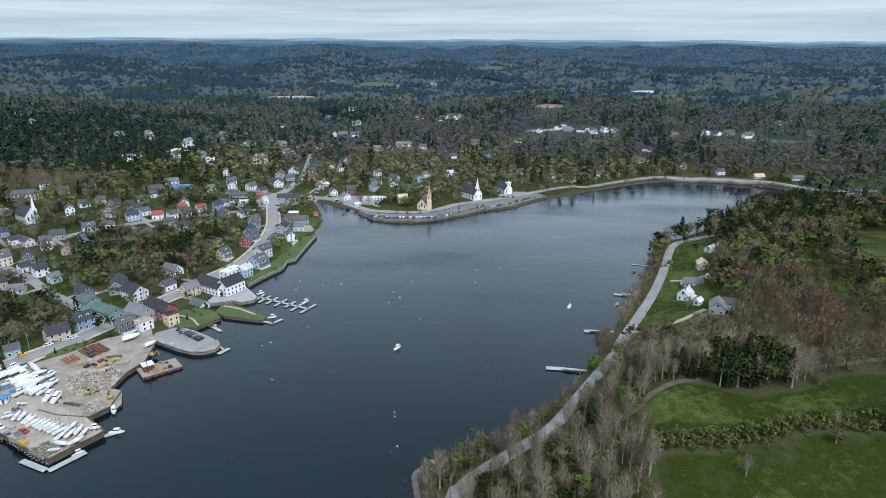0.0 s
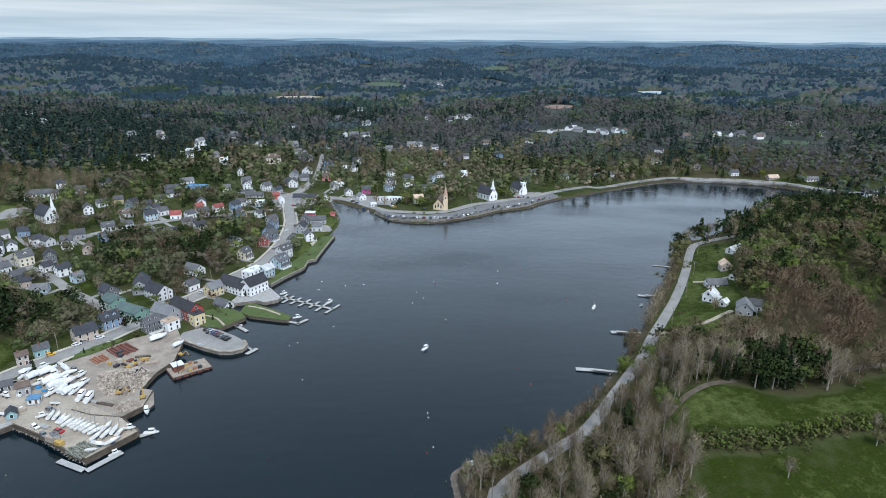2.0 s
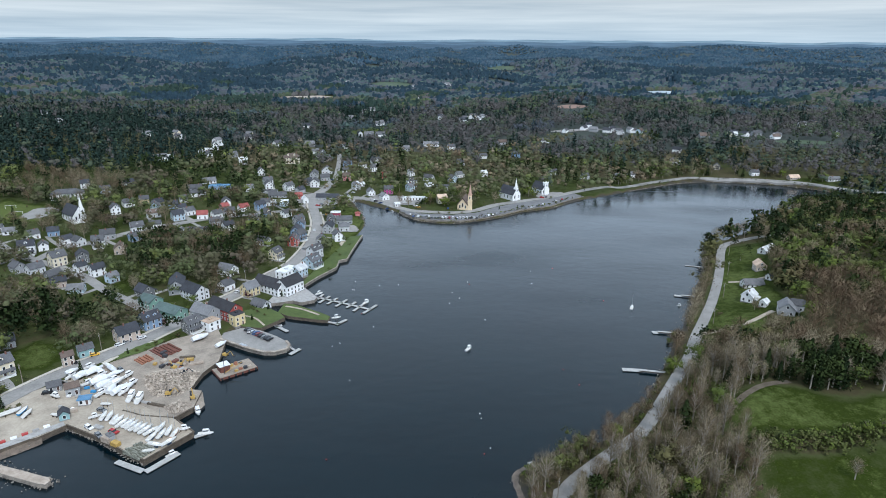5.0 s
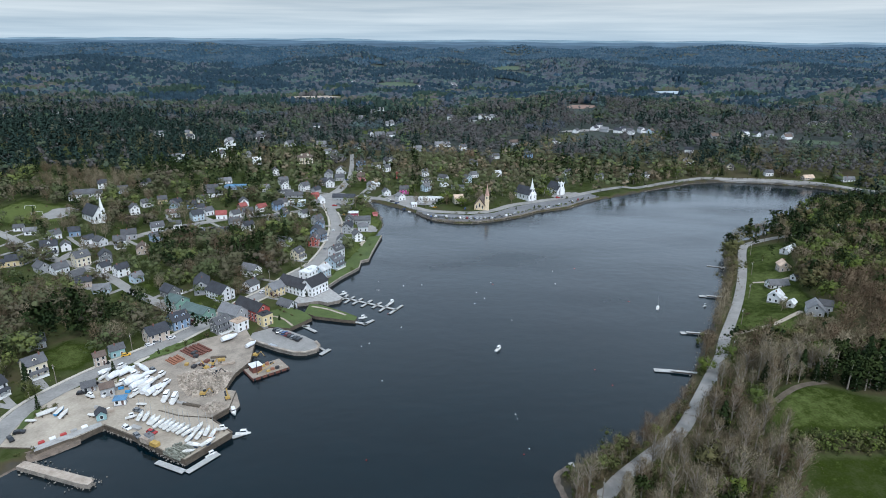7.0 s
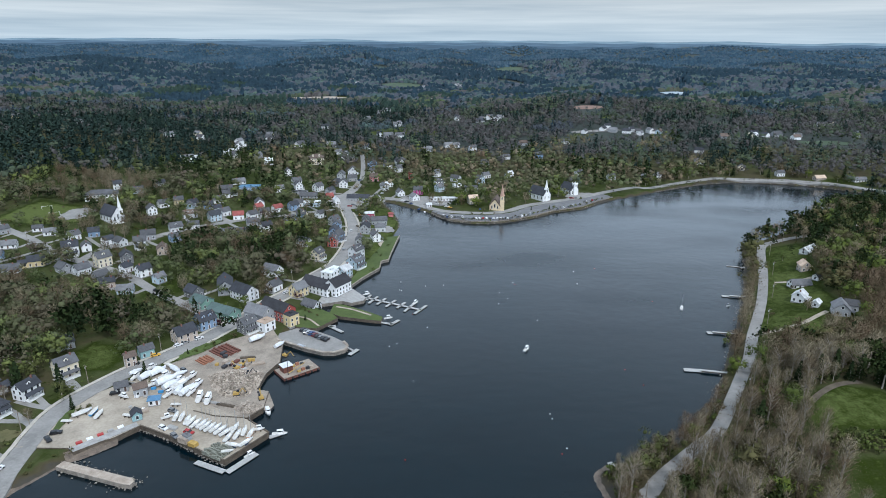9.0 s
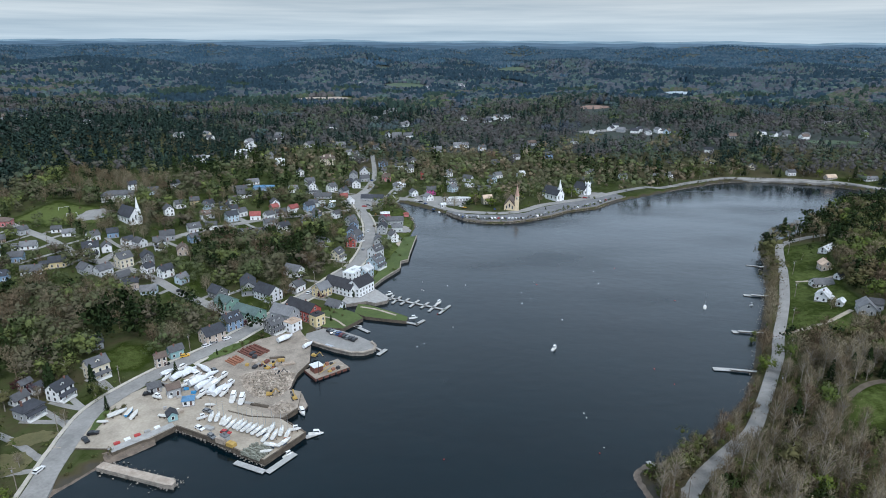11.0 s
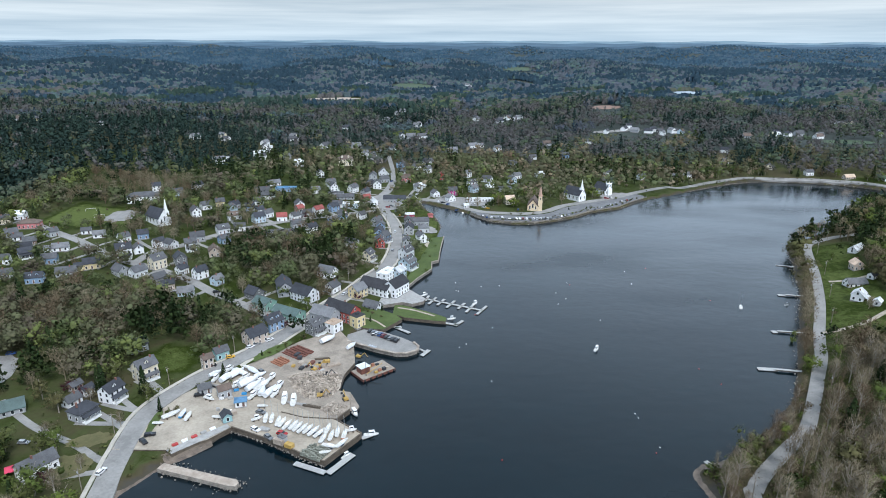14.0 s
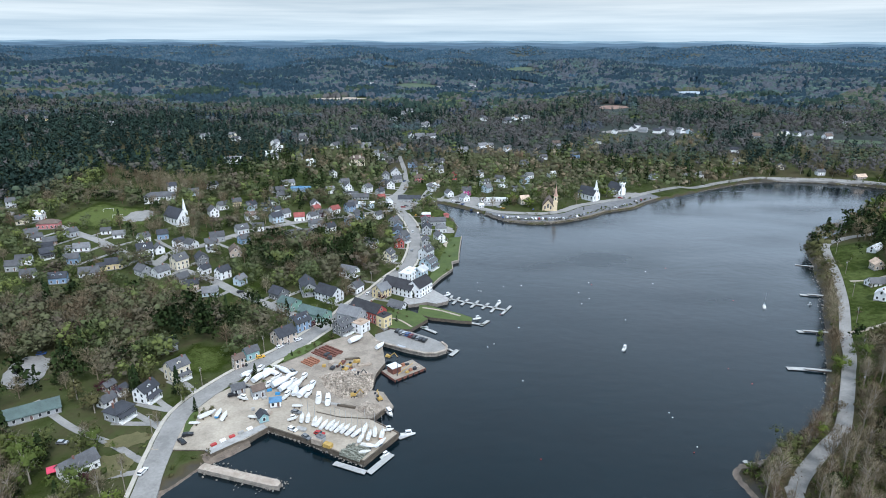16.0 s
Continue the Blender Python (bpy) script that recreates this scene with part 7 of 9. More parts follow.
# pink marquee beside a house
root = thing("marquee", pose(-201, 183, zed(-201, 183), 0, 0, 35), "bright pink-red garden marquee on poles", "tent")
bm = bmesh.new()
extrude_section(bm, [(-2.2, 2.2), (0, 3.2), (2.2, 2.2), (2.2, 2.05), (0, 3.05), (-2.2, 2.05)], -3, 3)
part("canopy", bm, M_PINK, root)
for sx in (-2.8, 2.8):
    for sy in (-2.0, 2.0):
        bm = bmesh.new()
        tube(bm, (sx, sy, -0.3), (sx, sy, 2.2), 0.05, 0.05, 6)
        part("pole", bm, M_ALU, root)

# football goals
for gx_, gy_ in ((-338, 478), (-324, 465)):
    root = thing("goal", pose(gx_, gy_, zed(gx_, gy_), 0, 0, 25), "white steel football goal on the field", "goal", "football goals")
    for a, b in (((-3.66, 0, 0), (-3.66, 0, 2.44)), ((3.66, 0, 0), (3.66, 0, 2.44)), ((-3.66, 0, 2.44), (3.66, 0, 2.44))):
        bm = bmesh.new()
        tube(bm, a, b, 0.1, 0.1, 6)
        part("post", bm, M_TRIM, root)

# mooring buoys
bm = bmesh.new()
bmesh.ops.create_icosphere(bm, subdivisions=2, radius=0.27)
bmesh.ops.translate(bm, verts=bm.verts, vec=(0, 0, 0.12))
buoy_me = bpy.data.meshes.new("buoy")
bm.to_mesh(buoy_me)
bm.free()
buoy_me.materials.append(M_GEL)
buoy_red = buoy_me.copy()
buoy_red.materials.clear()
buoy_red.materials.append(M_REDP)
rb = random.Random(77)
for i in range(30):
    bx, by = rb.uniform(-60, 110), rb.uniform(180, 420)
    if float(outline_distance(SHORE, bx, by)) < -14 and min(float(outline_distance(q, bx, by)) for q, _ in QUAYS) > 8:
        ob = new("mooring_buoy", buoy_red if i % 4 == 0 else buoy_me)
        ob.location = (bx, by, 0)
        tagged(ob, "red plastic mooring buoy afloat" if i % 4 == 0 else "white plastic mooring buoy afloat", "buoy", "mooring buoys")

# utility poles along the streets
M_POLE = material("grey_pole", (0.16, 0.13, 0.10), (0.30, 0.26, 0.21), 1.0, 0.9)


def utility_pole(x, y, ang):
    root = thing("utility_pole", pose(x, y, float(ground_at(x, y)), 0, 0, ang), "weathered wooden utility pole with a crossarm", "pole", "utility poles")
    bm = bmesh.new()
    tube(bm, (0, 0, -0.5), (0, 0, 9.5), 0.17, 0.11, 7)
    part("pole", bm, M_POLE, root)
    bm = bmesh.new()
    box(bm, -1.2, 1.2, -0.06, 0.06, 8.6, 8.75)
    part("crossarm", bm, M_POLE, root)
    bm = bmesh.new()
    tube(bm, (0.3, 0, 7.2), (0.3, 0, 8.0), 0.22, 0.22, 8)
    part("transformer", bm, M_ALU, root)


for line, off, gap in ((MAIN_STREET, 6.6, 34), (EAST_ROAD, -5.2, 42), (SCHOOL_STREET, 4.6, 36)):
    c = smooth_line(line, 1.0)
    t = np.gradient(c, axis=0)
    t /= np.linalg.norm(t, axis=1)[:, None]
    for i in range(20, min(len(c), 460), gap):
        px, py = c[i, 0] - t[i, 1] * off, c[i, 1] + t[i, 0] * off
        if 150 < py < 560:
            utility_pole(px, py, math.degrees(math.atan2(t[i, 1], t[i, 0])) + 90)


# timbers, pipes and oddments on the working pier
def beams(x, y, ang, n, L, mat, label, rad=0.22):
    root = thing("beam_pile", pose(x, y, zed(x, y), 0, 0, ang), label, "timber", "yard stock")
    rnd = random.Random(int(x * 17 + y))
    for i in range(n):
        bm = bmesh.new()
        o, q = (i % 4) * rad * 2.3, rad + (i // 4) * rad * 1.8
        tube(bm, (-L / 2 + rnd.uniform(-0.4, 0.4), o, q), (L / 2 + rnd.uniform(-0.4, 0.4), o + rnd.uniform(-0.15, 0.15), q), rad, rad, 6)
        part("beam", bm, mat, root)


beams(-106.5, 259.5, -32, 3, 9, M_RUST2, "long rusty steel pipes lying loose")
beams(-110, 271, 10, 6, 7, M_CRIB, "dark stacked timber baulks")
beams(-116, 264, -20, 4, 5, M_DECK, "grey weathered timber baulks")
beams(-103, 265, 25, 5, 6, M_CONCRETE, "pale concrete pipes in a row", 0.3)
beams(-113, 231, -14, 8, 9, M_DECK, "stacked grey planks on the pier", 0.16)
beams(-106, 229, -14, 6, 8, M_CRIB, "dark old piles stacked on the pier")
beams(-88, 285, -30, 5, 5, M_ALU, "grey metal pipes by the pier root")
for i in range(11):
    rnd = random.Random(400 + i)
    crate(rnd.uniform(-124, -104), rnd.uniform(258, 272) + (i % 2) * 3, rnd.uniform(0, 90), rnd.uniform(1.4, 3.4), rnd.uniform(1.2, 2.0), rnd.uniform(0.7, 1.8), (M_STEEL, M_RUST, M_DECK, M_CONCRETE, M_YELLOW)[i % 5],
          ("dark steel bin in the yard", "rusty steel skip in the yard", "grey wooden crate in the yard", "pale concrete block in the yard", "worn yellow bin in the yard")[i % 5])
for i in range(9):
    rnd = random.Random(430 + i)
    crate(rnd.uniform(-150, -128), rnd.uniform(222, 246), rnd.uniform(0, 90), rnd.uniform(1.0, 2.4), rnd.uniform(0.9, 1.4), rnd.uniform(0.5, 1.3), (M_DECK, M_STEEL, M_TARP, M_GEL)[i % 4],
          ("grey wooden crate among boats", "dark steel drum rack among boats", "blue tarpaulin-covered pile among boats", "white plastic bin among boats")[i % 4])


# ---------------------------------------------------------------- trees
M_BARK = material("grey_bark", (0.19, 0.165, 0.13), (0.38, 0.34, 0.285), 1.2, 0.95, bump=0.4)
M_LEAF = foliage("spring_leaves", [(0.106, 0.084, 0.066), (0.110, 0.096, 0.064), (0.100, 0.099, 0.055), (0.090, 0.109, 0.048), (0.142, 0.164, 0.050)], 0.75, 0.18, 0.5)
M_NEEDLE = foliage("dark_needles", [(0.015, 0.026, 0.010), (0.024, 0.038, 0.013), (0.042, 0.058, 0.018)], 0.8, 0.28, 0.8)
M_TWIG = foliage("bare_twigs", [(0.130, 0.090, 0.058), (0.162, 0.130, 0.082), (0.248, 0.212, 0.144)], 0.9, 0.20, 0.8)


# canopies turn bluer with distance: aerial haze put into their base colours
M_LEAF_HILL = foliage("slight_haze_broadleaf_canopy", [(0.082, 0.078, 0.068), (0.082, 0.084, 0.064), (0.066, 0.080, 0.054), (0.064, 0.088, 0.052), (0.096, 0.122, 0.052)], 0.85, 0.15, 0.2)
M_NEEDLE_HILL = foliage("slight_haze_evergreen_canopy", [(0.020, 0.036, 0.032), (0.027, 0.046, 0.037), (0.039, 0.061, 0.045)], 0.85, 0.22, 0.3)
M_TWIG_HILL = foliage("slight_haze_leafless_canopy", [(0.080, 0.074, 0.071), (0.090, 0.086, 0.083), (0.108, 0.104, 0.100)], 0.9, 0.15, 0.2)
M_LEAF_FAR = foliage("mid_haze_broadleaf_canopy", [(0.069, 0.081, 0.094), (0.072, 0.087, 0.092), (0.060, 0.085, 0.087), (0.067, 0.101, 0.092), (0.094, 0.132, 0.102)], 0.9, 0.24, 0.08)
M_NEEDLE_FAR = foliage("mid_haze_evergreen_canopy", [(0.019, 0.037, 0.054), (0.024, 0.044, 0.060), (0.031, 0.053, 0.067)], 0.9, 0.24, 0.08)
M_TWIG_FAR = foliage("mid_haze_leafless_canopy", [(0.067, 0.076, 0.091), (0.074, 0.083, 0.098), (0.083, 0.094, 0.108)], 0.9, 0.24, 0.08)

# the farthest set, with the most blue haze in its colours
M_LEAF_LAST = foliage("deep_haze_broadleaf_canopy", [(0.054, 0.085, 0.115), (0.058, 0.093, 0.120), (0.067, 0.106, 0.127)], 0.9, 0.24, 0.08)
M_NEEDLE_LAST = foliage("deep_haze_evergreen_canopy", [(0.030, 0.059, 0.090), (0.035, 0.067, 0.097), (0.041, 0.075, 0.103)], 0.9, 0.24, 0.08)
M_TWIG_LAST = foliage("deep_haze_leafless_canopy", [(0.058, 0.086, 0.116), (0.064, 0.092, 0.120), (0.072, 0.102, 0.129)], 0.9, 0.24, 0.08)
M_LEAF_WARM = foliage("budding_shore_leaves", [(0.106, 0.080, 0.052), (0.110, 0.094, 0.046), (0.088, 0.093, 0.034), (0.082, 0.106, 0.027), (0.120, 0.150, 0.030)], 0.75, 0.18, 0.5)


def unit(v):
    return v / (np.linalg.norm(v, axis=-1, keepdims=True) + 1e-9)


def crown_way(p, mid=0.5):
    """Outward direction of a crown one metre tall, at the points p."""
    return unit((p - (0, 0, mid)) * (1, 1, 0.8))


def facets(r, centres, outward, size, lean=1.0):
    """Small bent leaf clumps, two triangles each, shaded along the bough that they sit on."""
    n = len(centres)
    nrm = unit(outward * lean + r.normal(size=(n, 3)) * 0.5)
    a = unit(np.cross(nrm, r.normal(size=(n, 3))))
    b = np.cross(nrm, a)
    s = size * r.uniform(0.6, 1.35, (n, 1))
    k = r.uniform(0.5, 1.0, (n, 1))
    v = np.stack([centres - a * s, centres - b * s * k + nrm * s * 0.3, centres + a * s, centres + b * s * k - nrm * s * 0.1], 1).reshape(-1, 3)
    i = np.arange(n)[:, None] * 4
    soft = unit(unit(outward) * 0.45 + crown_way(centres) * 0.55 + nrm * 0.30 + (0, 0, 0.12))
    return v, np.concatenate([i + [0, 1, 2], i + [0, 2, 3]]), np.repeat(soft, 4, 0)


def stick(p0, p1, r0, r1, sides=4):
    p0, p1 = np.asarray(p0, float), np.asarray(p1, float)
    d = unit(p1 - p0)
    u = unit(np.cross(d, (0.3, 0.9, 0.2)))
    w = np.cross(d, u)
    a = np.arange(sides) / sides * 6.2832
    ring = np.cos(a)[:, None] * u + np.sin(a)[:, None] * w
    v = np.concatenate([p0 + ring * r0, p1 + ring * r1])
    t = []
    for i in range(sides):
        j = (i + 1) % sides
        t += [(i, j, sides + j), (i, sides + j, sides + i)]
    return v, np.array(t), np.concatenate([ring, ring])


def gather(bits):
    vs, ts, ns, n = [], [], [], 0
    for v, t, m in bits:
        vs.append(v)
        ts.append(t + n)
        ns.append(m)
        n += len(v)
    return np.concatenate(vs), np.concatenate(ts), np.concatenate(ns)


def wood(seed, height=0.9, limbs=7, spread=0.26, lean=0.0):
    """Trunk and limbs of a tree one metre tall."""
    r = np.random.RandomState(seed)
    bits = [stick((0, 0, -0.03), (lean * 0.5, 0, height * 0.45), 0.021, 0.016, 6), stick((lean * 0.5, 0, height * 0.45), (lean, 0.01, height * 0.95), 0.016, 0.004, 5)]
    for i in range(limbs):
        z = height * r.uniform(0.25, 0.7)
        a = r.uniform(0, 6.28)
        e = np.array((math.cos(a) * spread * r.uniform(0.5, 1), math.sin(a) * spread * r.uniform(0.5, 1), z + r.uniform(0.12, 0.3)))
        bits.append(stick((lean * z, 0, z), e, 0.010, 0.003, 3))
    return gather(bits)


def icos(sub):
    bm = bmesh.new()
    bmesh.ops.create_icosphere(bm, subdivisions=sub, radius=1.0)
    v, t = np.array([q.co[:] for q in bm.verts]), np.array([[q.index for q in f.verts] for f in bm.faces])
    bm.free()
    return v, t


BALLS = {1: icos(1)}


def leafy_crown(seed, n, size, wide=0.34, base=0.2, sub=1, lobes_n=6, fat=1.0):
    """Lumpy boughs with many small leaf clumps breaking their outline."""
    r = np.random.RandomState(seed)
    lobes = r.normal(size=(lobes_n, 3)) * (wide * 0.44, wide * 0.44, 0.14) + (0, 0, 0.54)
    lobes = np.concatenate([lobes, [[0, 0, 0.72]]])
    lobes[:, 2] = np.clip(lobes[:, 2] + r.uniform(-0.03, 0.03, len(lobes)), base + 0.10, 0.82)
    rad = r.uniform(0.13, 0.22, len(lobes)) * (1 if lobes_n < 8 else 0.85) * fat
    bits = []
    if sub:
        bv, bt = BALLS[sub]
        for c, q in zip(lobes, rad):
            p = c + bv * q * 0.47 * r.uniform(0.6, 1.2, (len(bv), 1))
            bits.append((p, bt, unit(bv * 0.5 + crown_way(p) * 0.6)))
    k = r.randint(0, len(lobes), n)
    d = r.normal(size=(n, 3))
    d[:, 2] += 0.3
    d = unit(d)
    c = lobes[k] + d * (rad[k] * r.uniform(0.62, 1.28, n))[:, None]
    bits.append(facets(r, c, d, size))
    return gather(bits)


def conifer_crown(seed, n, size, wide=0.2, base=0.12):
    r = np.random.RandomState(seed)
    z = base + (1 - base) * r.uniform(0, 1, n) ** 1.25
    a = r.uniform(0, 6.28, n)
    tier = 0.75 + 0.25 * np.sin(z * 46 + seed)
    rad = wide * ((1 - z) ** 0.75 * 1.1 + 0.03) * tier * r.uniform(0.55, 1.1, n)
    c = np.stack([np.cos(a) * rad, np.sin(a) * rad, z - rad * 0.15], 1)
    return facets(r, c, np.stack([np.cos(a), np.sin(a), np.full(n, 0.5)], 1), size, 0.7)


def pine_crown(seed, n, size):
    r = np.random.RandomState(seed)
    lobes = np.stack([r.normal(0, 0.16, 9), r.normal(0, 0.16, 9), r.uniform(0.42, 0.9, 9)], 1)
    k = r.randint(0, 9, n)
    d = r.normal(size=(n, 3)) * (1, 1, 0.5)
    c = lobes[k] + d * 0.085
    return facets(r, c, unit(d), size, 0.6)


def bare_crown(seed, n, width=0.004, length=0.16, spread=0.25, low=0.40):
    """Thin upward twigs, a narrow triangle each."""
    r = np.random.RandomState(seed)
    a = r.uniform(0, 6.28, n)
    z = r.uniform(low, 0.90, n)
    shape = np.sin(np.clip((z - 0.2) / 0.75, 0, 1) * 3.1416) ** 0.6
    rad = spread * shape * np.sqrt(r.uniform(0, 1, n))
    p0 = np.stack([np.cos(a) * rad * 0.75, np.sin(a) * rad * 0.75, z], 1)
    way = unit(np.stack([np.cos(a) * rad * 1.6, np.sin(a) * rad * 1.6, np.full(n, 0.5)], 1) + r.normal(size=(n, 3)) * 0.28)
    p1 = p0 + way * length * r.uniform(0.5, 1.2, (n, 1))
    side = unit(np.cross(way, r.normal(size=(n, 3))))
    out = crown_way(p1)
    side = np.where((np.cross(side, way) * out).sum(1, keepdims=True) < 0, -side, side)
    v = np.stack([p0 - side * width, p0 + side * width, p1], 1).reshape(-1, 3)
    return v, np.arange(3 * n).reshape(-1, 3), np.repeat(unit(out + np.cross(side, way) * 0.6 + (0, 0, 0.2)), 3, 0)


def dome_crown(seed, squash=0.8, n=5):
    """The upper half of a lumpy crown, for woods seen from afar."""
    r = np.random.RandomState(seed)
    a = np.arange(n) / n * 6.2832 + r.uniform(0, 1)
    rings = [np.stack([np.cos(a + o) * q, np.sin(a + o) * q, np.full(n, z * squash)], 1) * r.uniform(0.75, 1.25, (n, 1)) for q, z, o in ((0.36, 0.2, 0.0), (0.25, 0.78, 0.5))]
    v = np.concatenate(rings + [[[r.uniform(-0.06, 0.06), r.uniform(-0.06, 0.06), squash * 1.05]]])
    t = []
    for i in range(n):
        j = (i + 1) % n
        t += [(i, j, n + i), (j, n + j, n + i), (n + i, n + j, 2 * n)]
    return v, np.array(t), unit(crown_way(v, 0.15 * squash) + r.normal(0, 0.38, v.shape))


def tuft_crown(seed, squash=0.8):
    """A low pointed clump, for woods at the horizon."""
    r = np.random.RandomState(seed)
    a = np.arange(5) / 5 * 6.2832
    v = np.concatenate([np.stack([np.cos(a), np.sin(a), np.full(5, 0.25)], 1) * (0.36, 0.36, squash) * r.uniform(0.6, 1.35, (5, 1)), [[0, 0, squash]]])
    return v, np.array([(i, (i + 1) % 5, 5) for i in range(5)]), unit(crown_way(v, 0.0) + r.normal(0, 0.38, v.shape))


TAKEN += [(-161, 187, 9), (-226, 213, 14), (-219, 207, 9), (-197, 179, 9), (-199, 186, 7), (-256, 248, 14)]


# --- where trees stand
WOOD_TOWN = [[(-312.5, 312.5), (-277.5, 330), (-220, 335), (-183.8, 315), (-175, 290), (-168.8, 267.5), (-183.8, 257.5), (-200, 260), (-227.5, 238.8), (-268.8, 225)],
             [(-206.2, 408.8), (-191.2, 440), (-160, 450), (-127.5, 491.2), (-115, 418.8), (-117.5, 392.5), (-142.5, 370), (-180, 363.8)],
             [(-425, 312.5), (-312.5, 312.5), (-268.8, 225), (-412.5, 187.5)],
             [(-262, 225), (-262, 150), (-204, 150), (-204, 180), (-212, 204), (-236, 214)]]
PINES = [[(157, 233), (166, 228), (190, 230.5), (198, 244), (190, 262), (168, 257)], [(260, 527.5), (296.2, 548.8), (361.2, 603.8), (456.2, 596.2), (402.5, 510), (308.8, 457.5), (250, 431.2), (215, 375), (210, 425), (237.5, 475)],
         [(-525, 587.5), (-412.5, 568.8), (-268.8, 625), (-237.5, 750), (-312.5, 875), (-600, 960), (-760, 760), (-560, 480), (-415, 500), (-415, 560), (-525, 587.5)],
         [(-208, 328), (-182, 318), (-172, 300), (-178, 278), (-196, 272), (-214, 292)]]
HEDGE = [(127, 198), (152, 195.5), (171, 201), (189, 206.5), (205, 203.5), (219, 204), (219, 213), (196, 214), (180, 212), (166, 207), (145, 204), (130, 207)]
BUSHY = [[(297, 442), (287, 357), (276, 320), (245, 300), (250, 345), (263, 381)]]
BROWN = [[(-405, 600), (-300, 602), (-288, 535), (-370, 512)], [(-60, 900), (330, 905), (600, 1000), (600, 1080), (330, 990), (-60, 985)], [(-160, 860), (60, 850), (40, 780), (-230, 790)]]
BARE = [[(226.2, 365), (262.5, 365), (270, 287.5), (237.5, 247.5), (197.5, 235), (208.8, 256.2), (193.8, 292.5)], [(37.5, 125), (37.5, 202.5), (75, 222.5), (121.2, 281.2), (135, 256.2), (121.2, 231.2), (122.5, 210), (130.5, 198.5), (122, 177.5), (119.5, 125)],
        [(120, 237.5), (130, 257.5), (163.8, 250), (165, 242.5)]]


def clear_of_things(x, y, margin):
    ok = outline_distance(SHORE, x, y) > 1.6
    for poly, _ in QUAYS:
        ok &= outline_distance(poly, x, y) > 1.0
    for c, half in LINES:
        idx = np.where(ok & (x > c[:, 0].min() - 12) & (x < c[:, 0].max() + 12) & (y > c[:, 1].min() - 12) & (y < c[:, 1].max() + 12))[0]
        for k in range(0, len(idx), 4000):
            q = idx[k:k + 4000]
            d = np.hypot(x[q, None] - c[None, :, 0], y[q, None] - c[None, :, 1]).min(1)
            ok[q] &= d > half + 1.2 + margin[q]
    for cx, cy, rad in TAKEN:
        ok &= (x - cx) ** 2 + (y - cy) ** 2 > (rad + margin * 0.8) ** 2
    return ok


def scatter(x0, x1, y0, y1, cell, seed, view=True):
    r = np.random.RandomState(seed)
    gx, gy = np.meshgrid(np.arange(x0, x1, cell), np.arange(y0, y1, cell), indexing="ij")
    x, y = gx.ravel() + r.uniform(0, cell, gx.size), gy.ravel() + r.uniform(0, cell, gx.size)
    if view:
        k = np.abs(x) < y * 0.70 + 106
        x, y = x[k], y[k]
    return x, y, r


def any_inside(polys, x, y, soft=0.0):
    m = np.zeros(len(x), bool)
    for p in polys:
        m |= outline_distance(p, x, y) < soft
    return m


def kinds_of(x, y, r):
    """0 leafy, 1 conifer, 2 bare: patches of each, as the slopes have them."""
    n1, n2 = swell(x, y, 1 / 190, 31), swell(x, y, 1 / 75, 32)
    con = 0.26 + 0.3 * n1 + 0.2 * n2 + np.where((x < -150) & (y > 525), 0.10, 0) + np.where(y > 1900, 0.1, 0)
    con = np.where(any_inside(PINES, x, y), 0.8, con)
    in_town = (y < 700) & (x < 187) & (x > -412)
    con = np.where(in_town, con * np.where(any_inside(WOOD_TOWN, x, y), 1.25, 0.45), con)
    bare = 0.42 + 0.28 * swell(x, y, 1 / 130, 33)
    n3 = swell(x, y, 1 / 650, 36)
    con = con + np.where(y > 900, 0.18 * n3, 0)
    shore_wood = (x > 38) & (y < 330)
    con, bare = np.where(shore_wood, 0.10, con), np.where(shore_wood, 0.7, bare)
    con = np.where(any_inside(PINES[:1] + PINES[2:], x, y), 0.88, np.where(any_inside(PINES[1:2], x, y), 0.66, con))
    bare = np.where(any_inside(WOOD_TOWN, x, y), 0.34 + 0.4 * swell(x, y, 1 / 40, 37), bare)
    bare = np.where(any_inside(BARE, x, y), 0.95, bare)
    con = np.where(any_inside(BARE, x, y), 0.05, con)
    bare = np.where(in_town & ~any_inside(WOOD_TOWN, x, y) & (x < 40), bare * 0.6, bare)
    bare, con = np.where(any_inside(BROWN, x, y), 0.97, bare), np.where(any_inside(BROWN, x, y), 0.04, con)
    patchy = (y > 700) | (x < -412)
    con = np.where(patchy, np.clip((con - 0.42) * 2.6 + 0.42, 0.03, 0.97), con)
    bare = np.where(patchy, np.clip((bare - 0.4) * 2.2 + 0.4, 0.05, 0.95), bare)
    u = r.uniform(0, 1, len(x))
    stand = patchy & ((y > 700) | (x < -412))          # stands of one kind, seen from afar
    u = np.where(stand, np.clip(0.5 + 0.5 * swell(x, y, 1 / 48, 46) + 0.75 * (u - 0.5), 0, 1), u)
    b = np.where(stand, np.clip(0.5 + 0.5 * swell(x, y, 1 / 60, 47) + 0.8 * (r.uniform(0, 1, len(x)) - 0.5), 0, 1), r.uniform(0, 1, len(x)))
    return np.where(u < con, 1, np.where(b < bare, 2, 0))


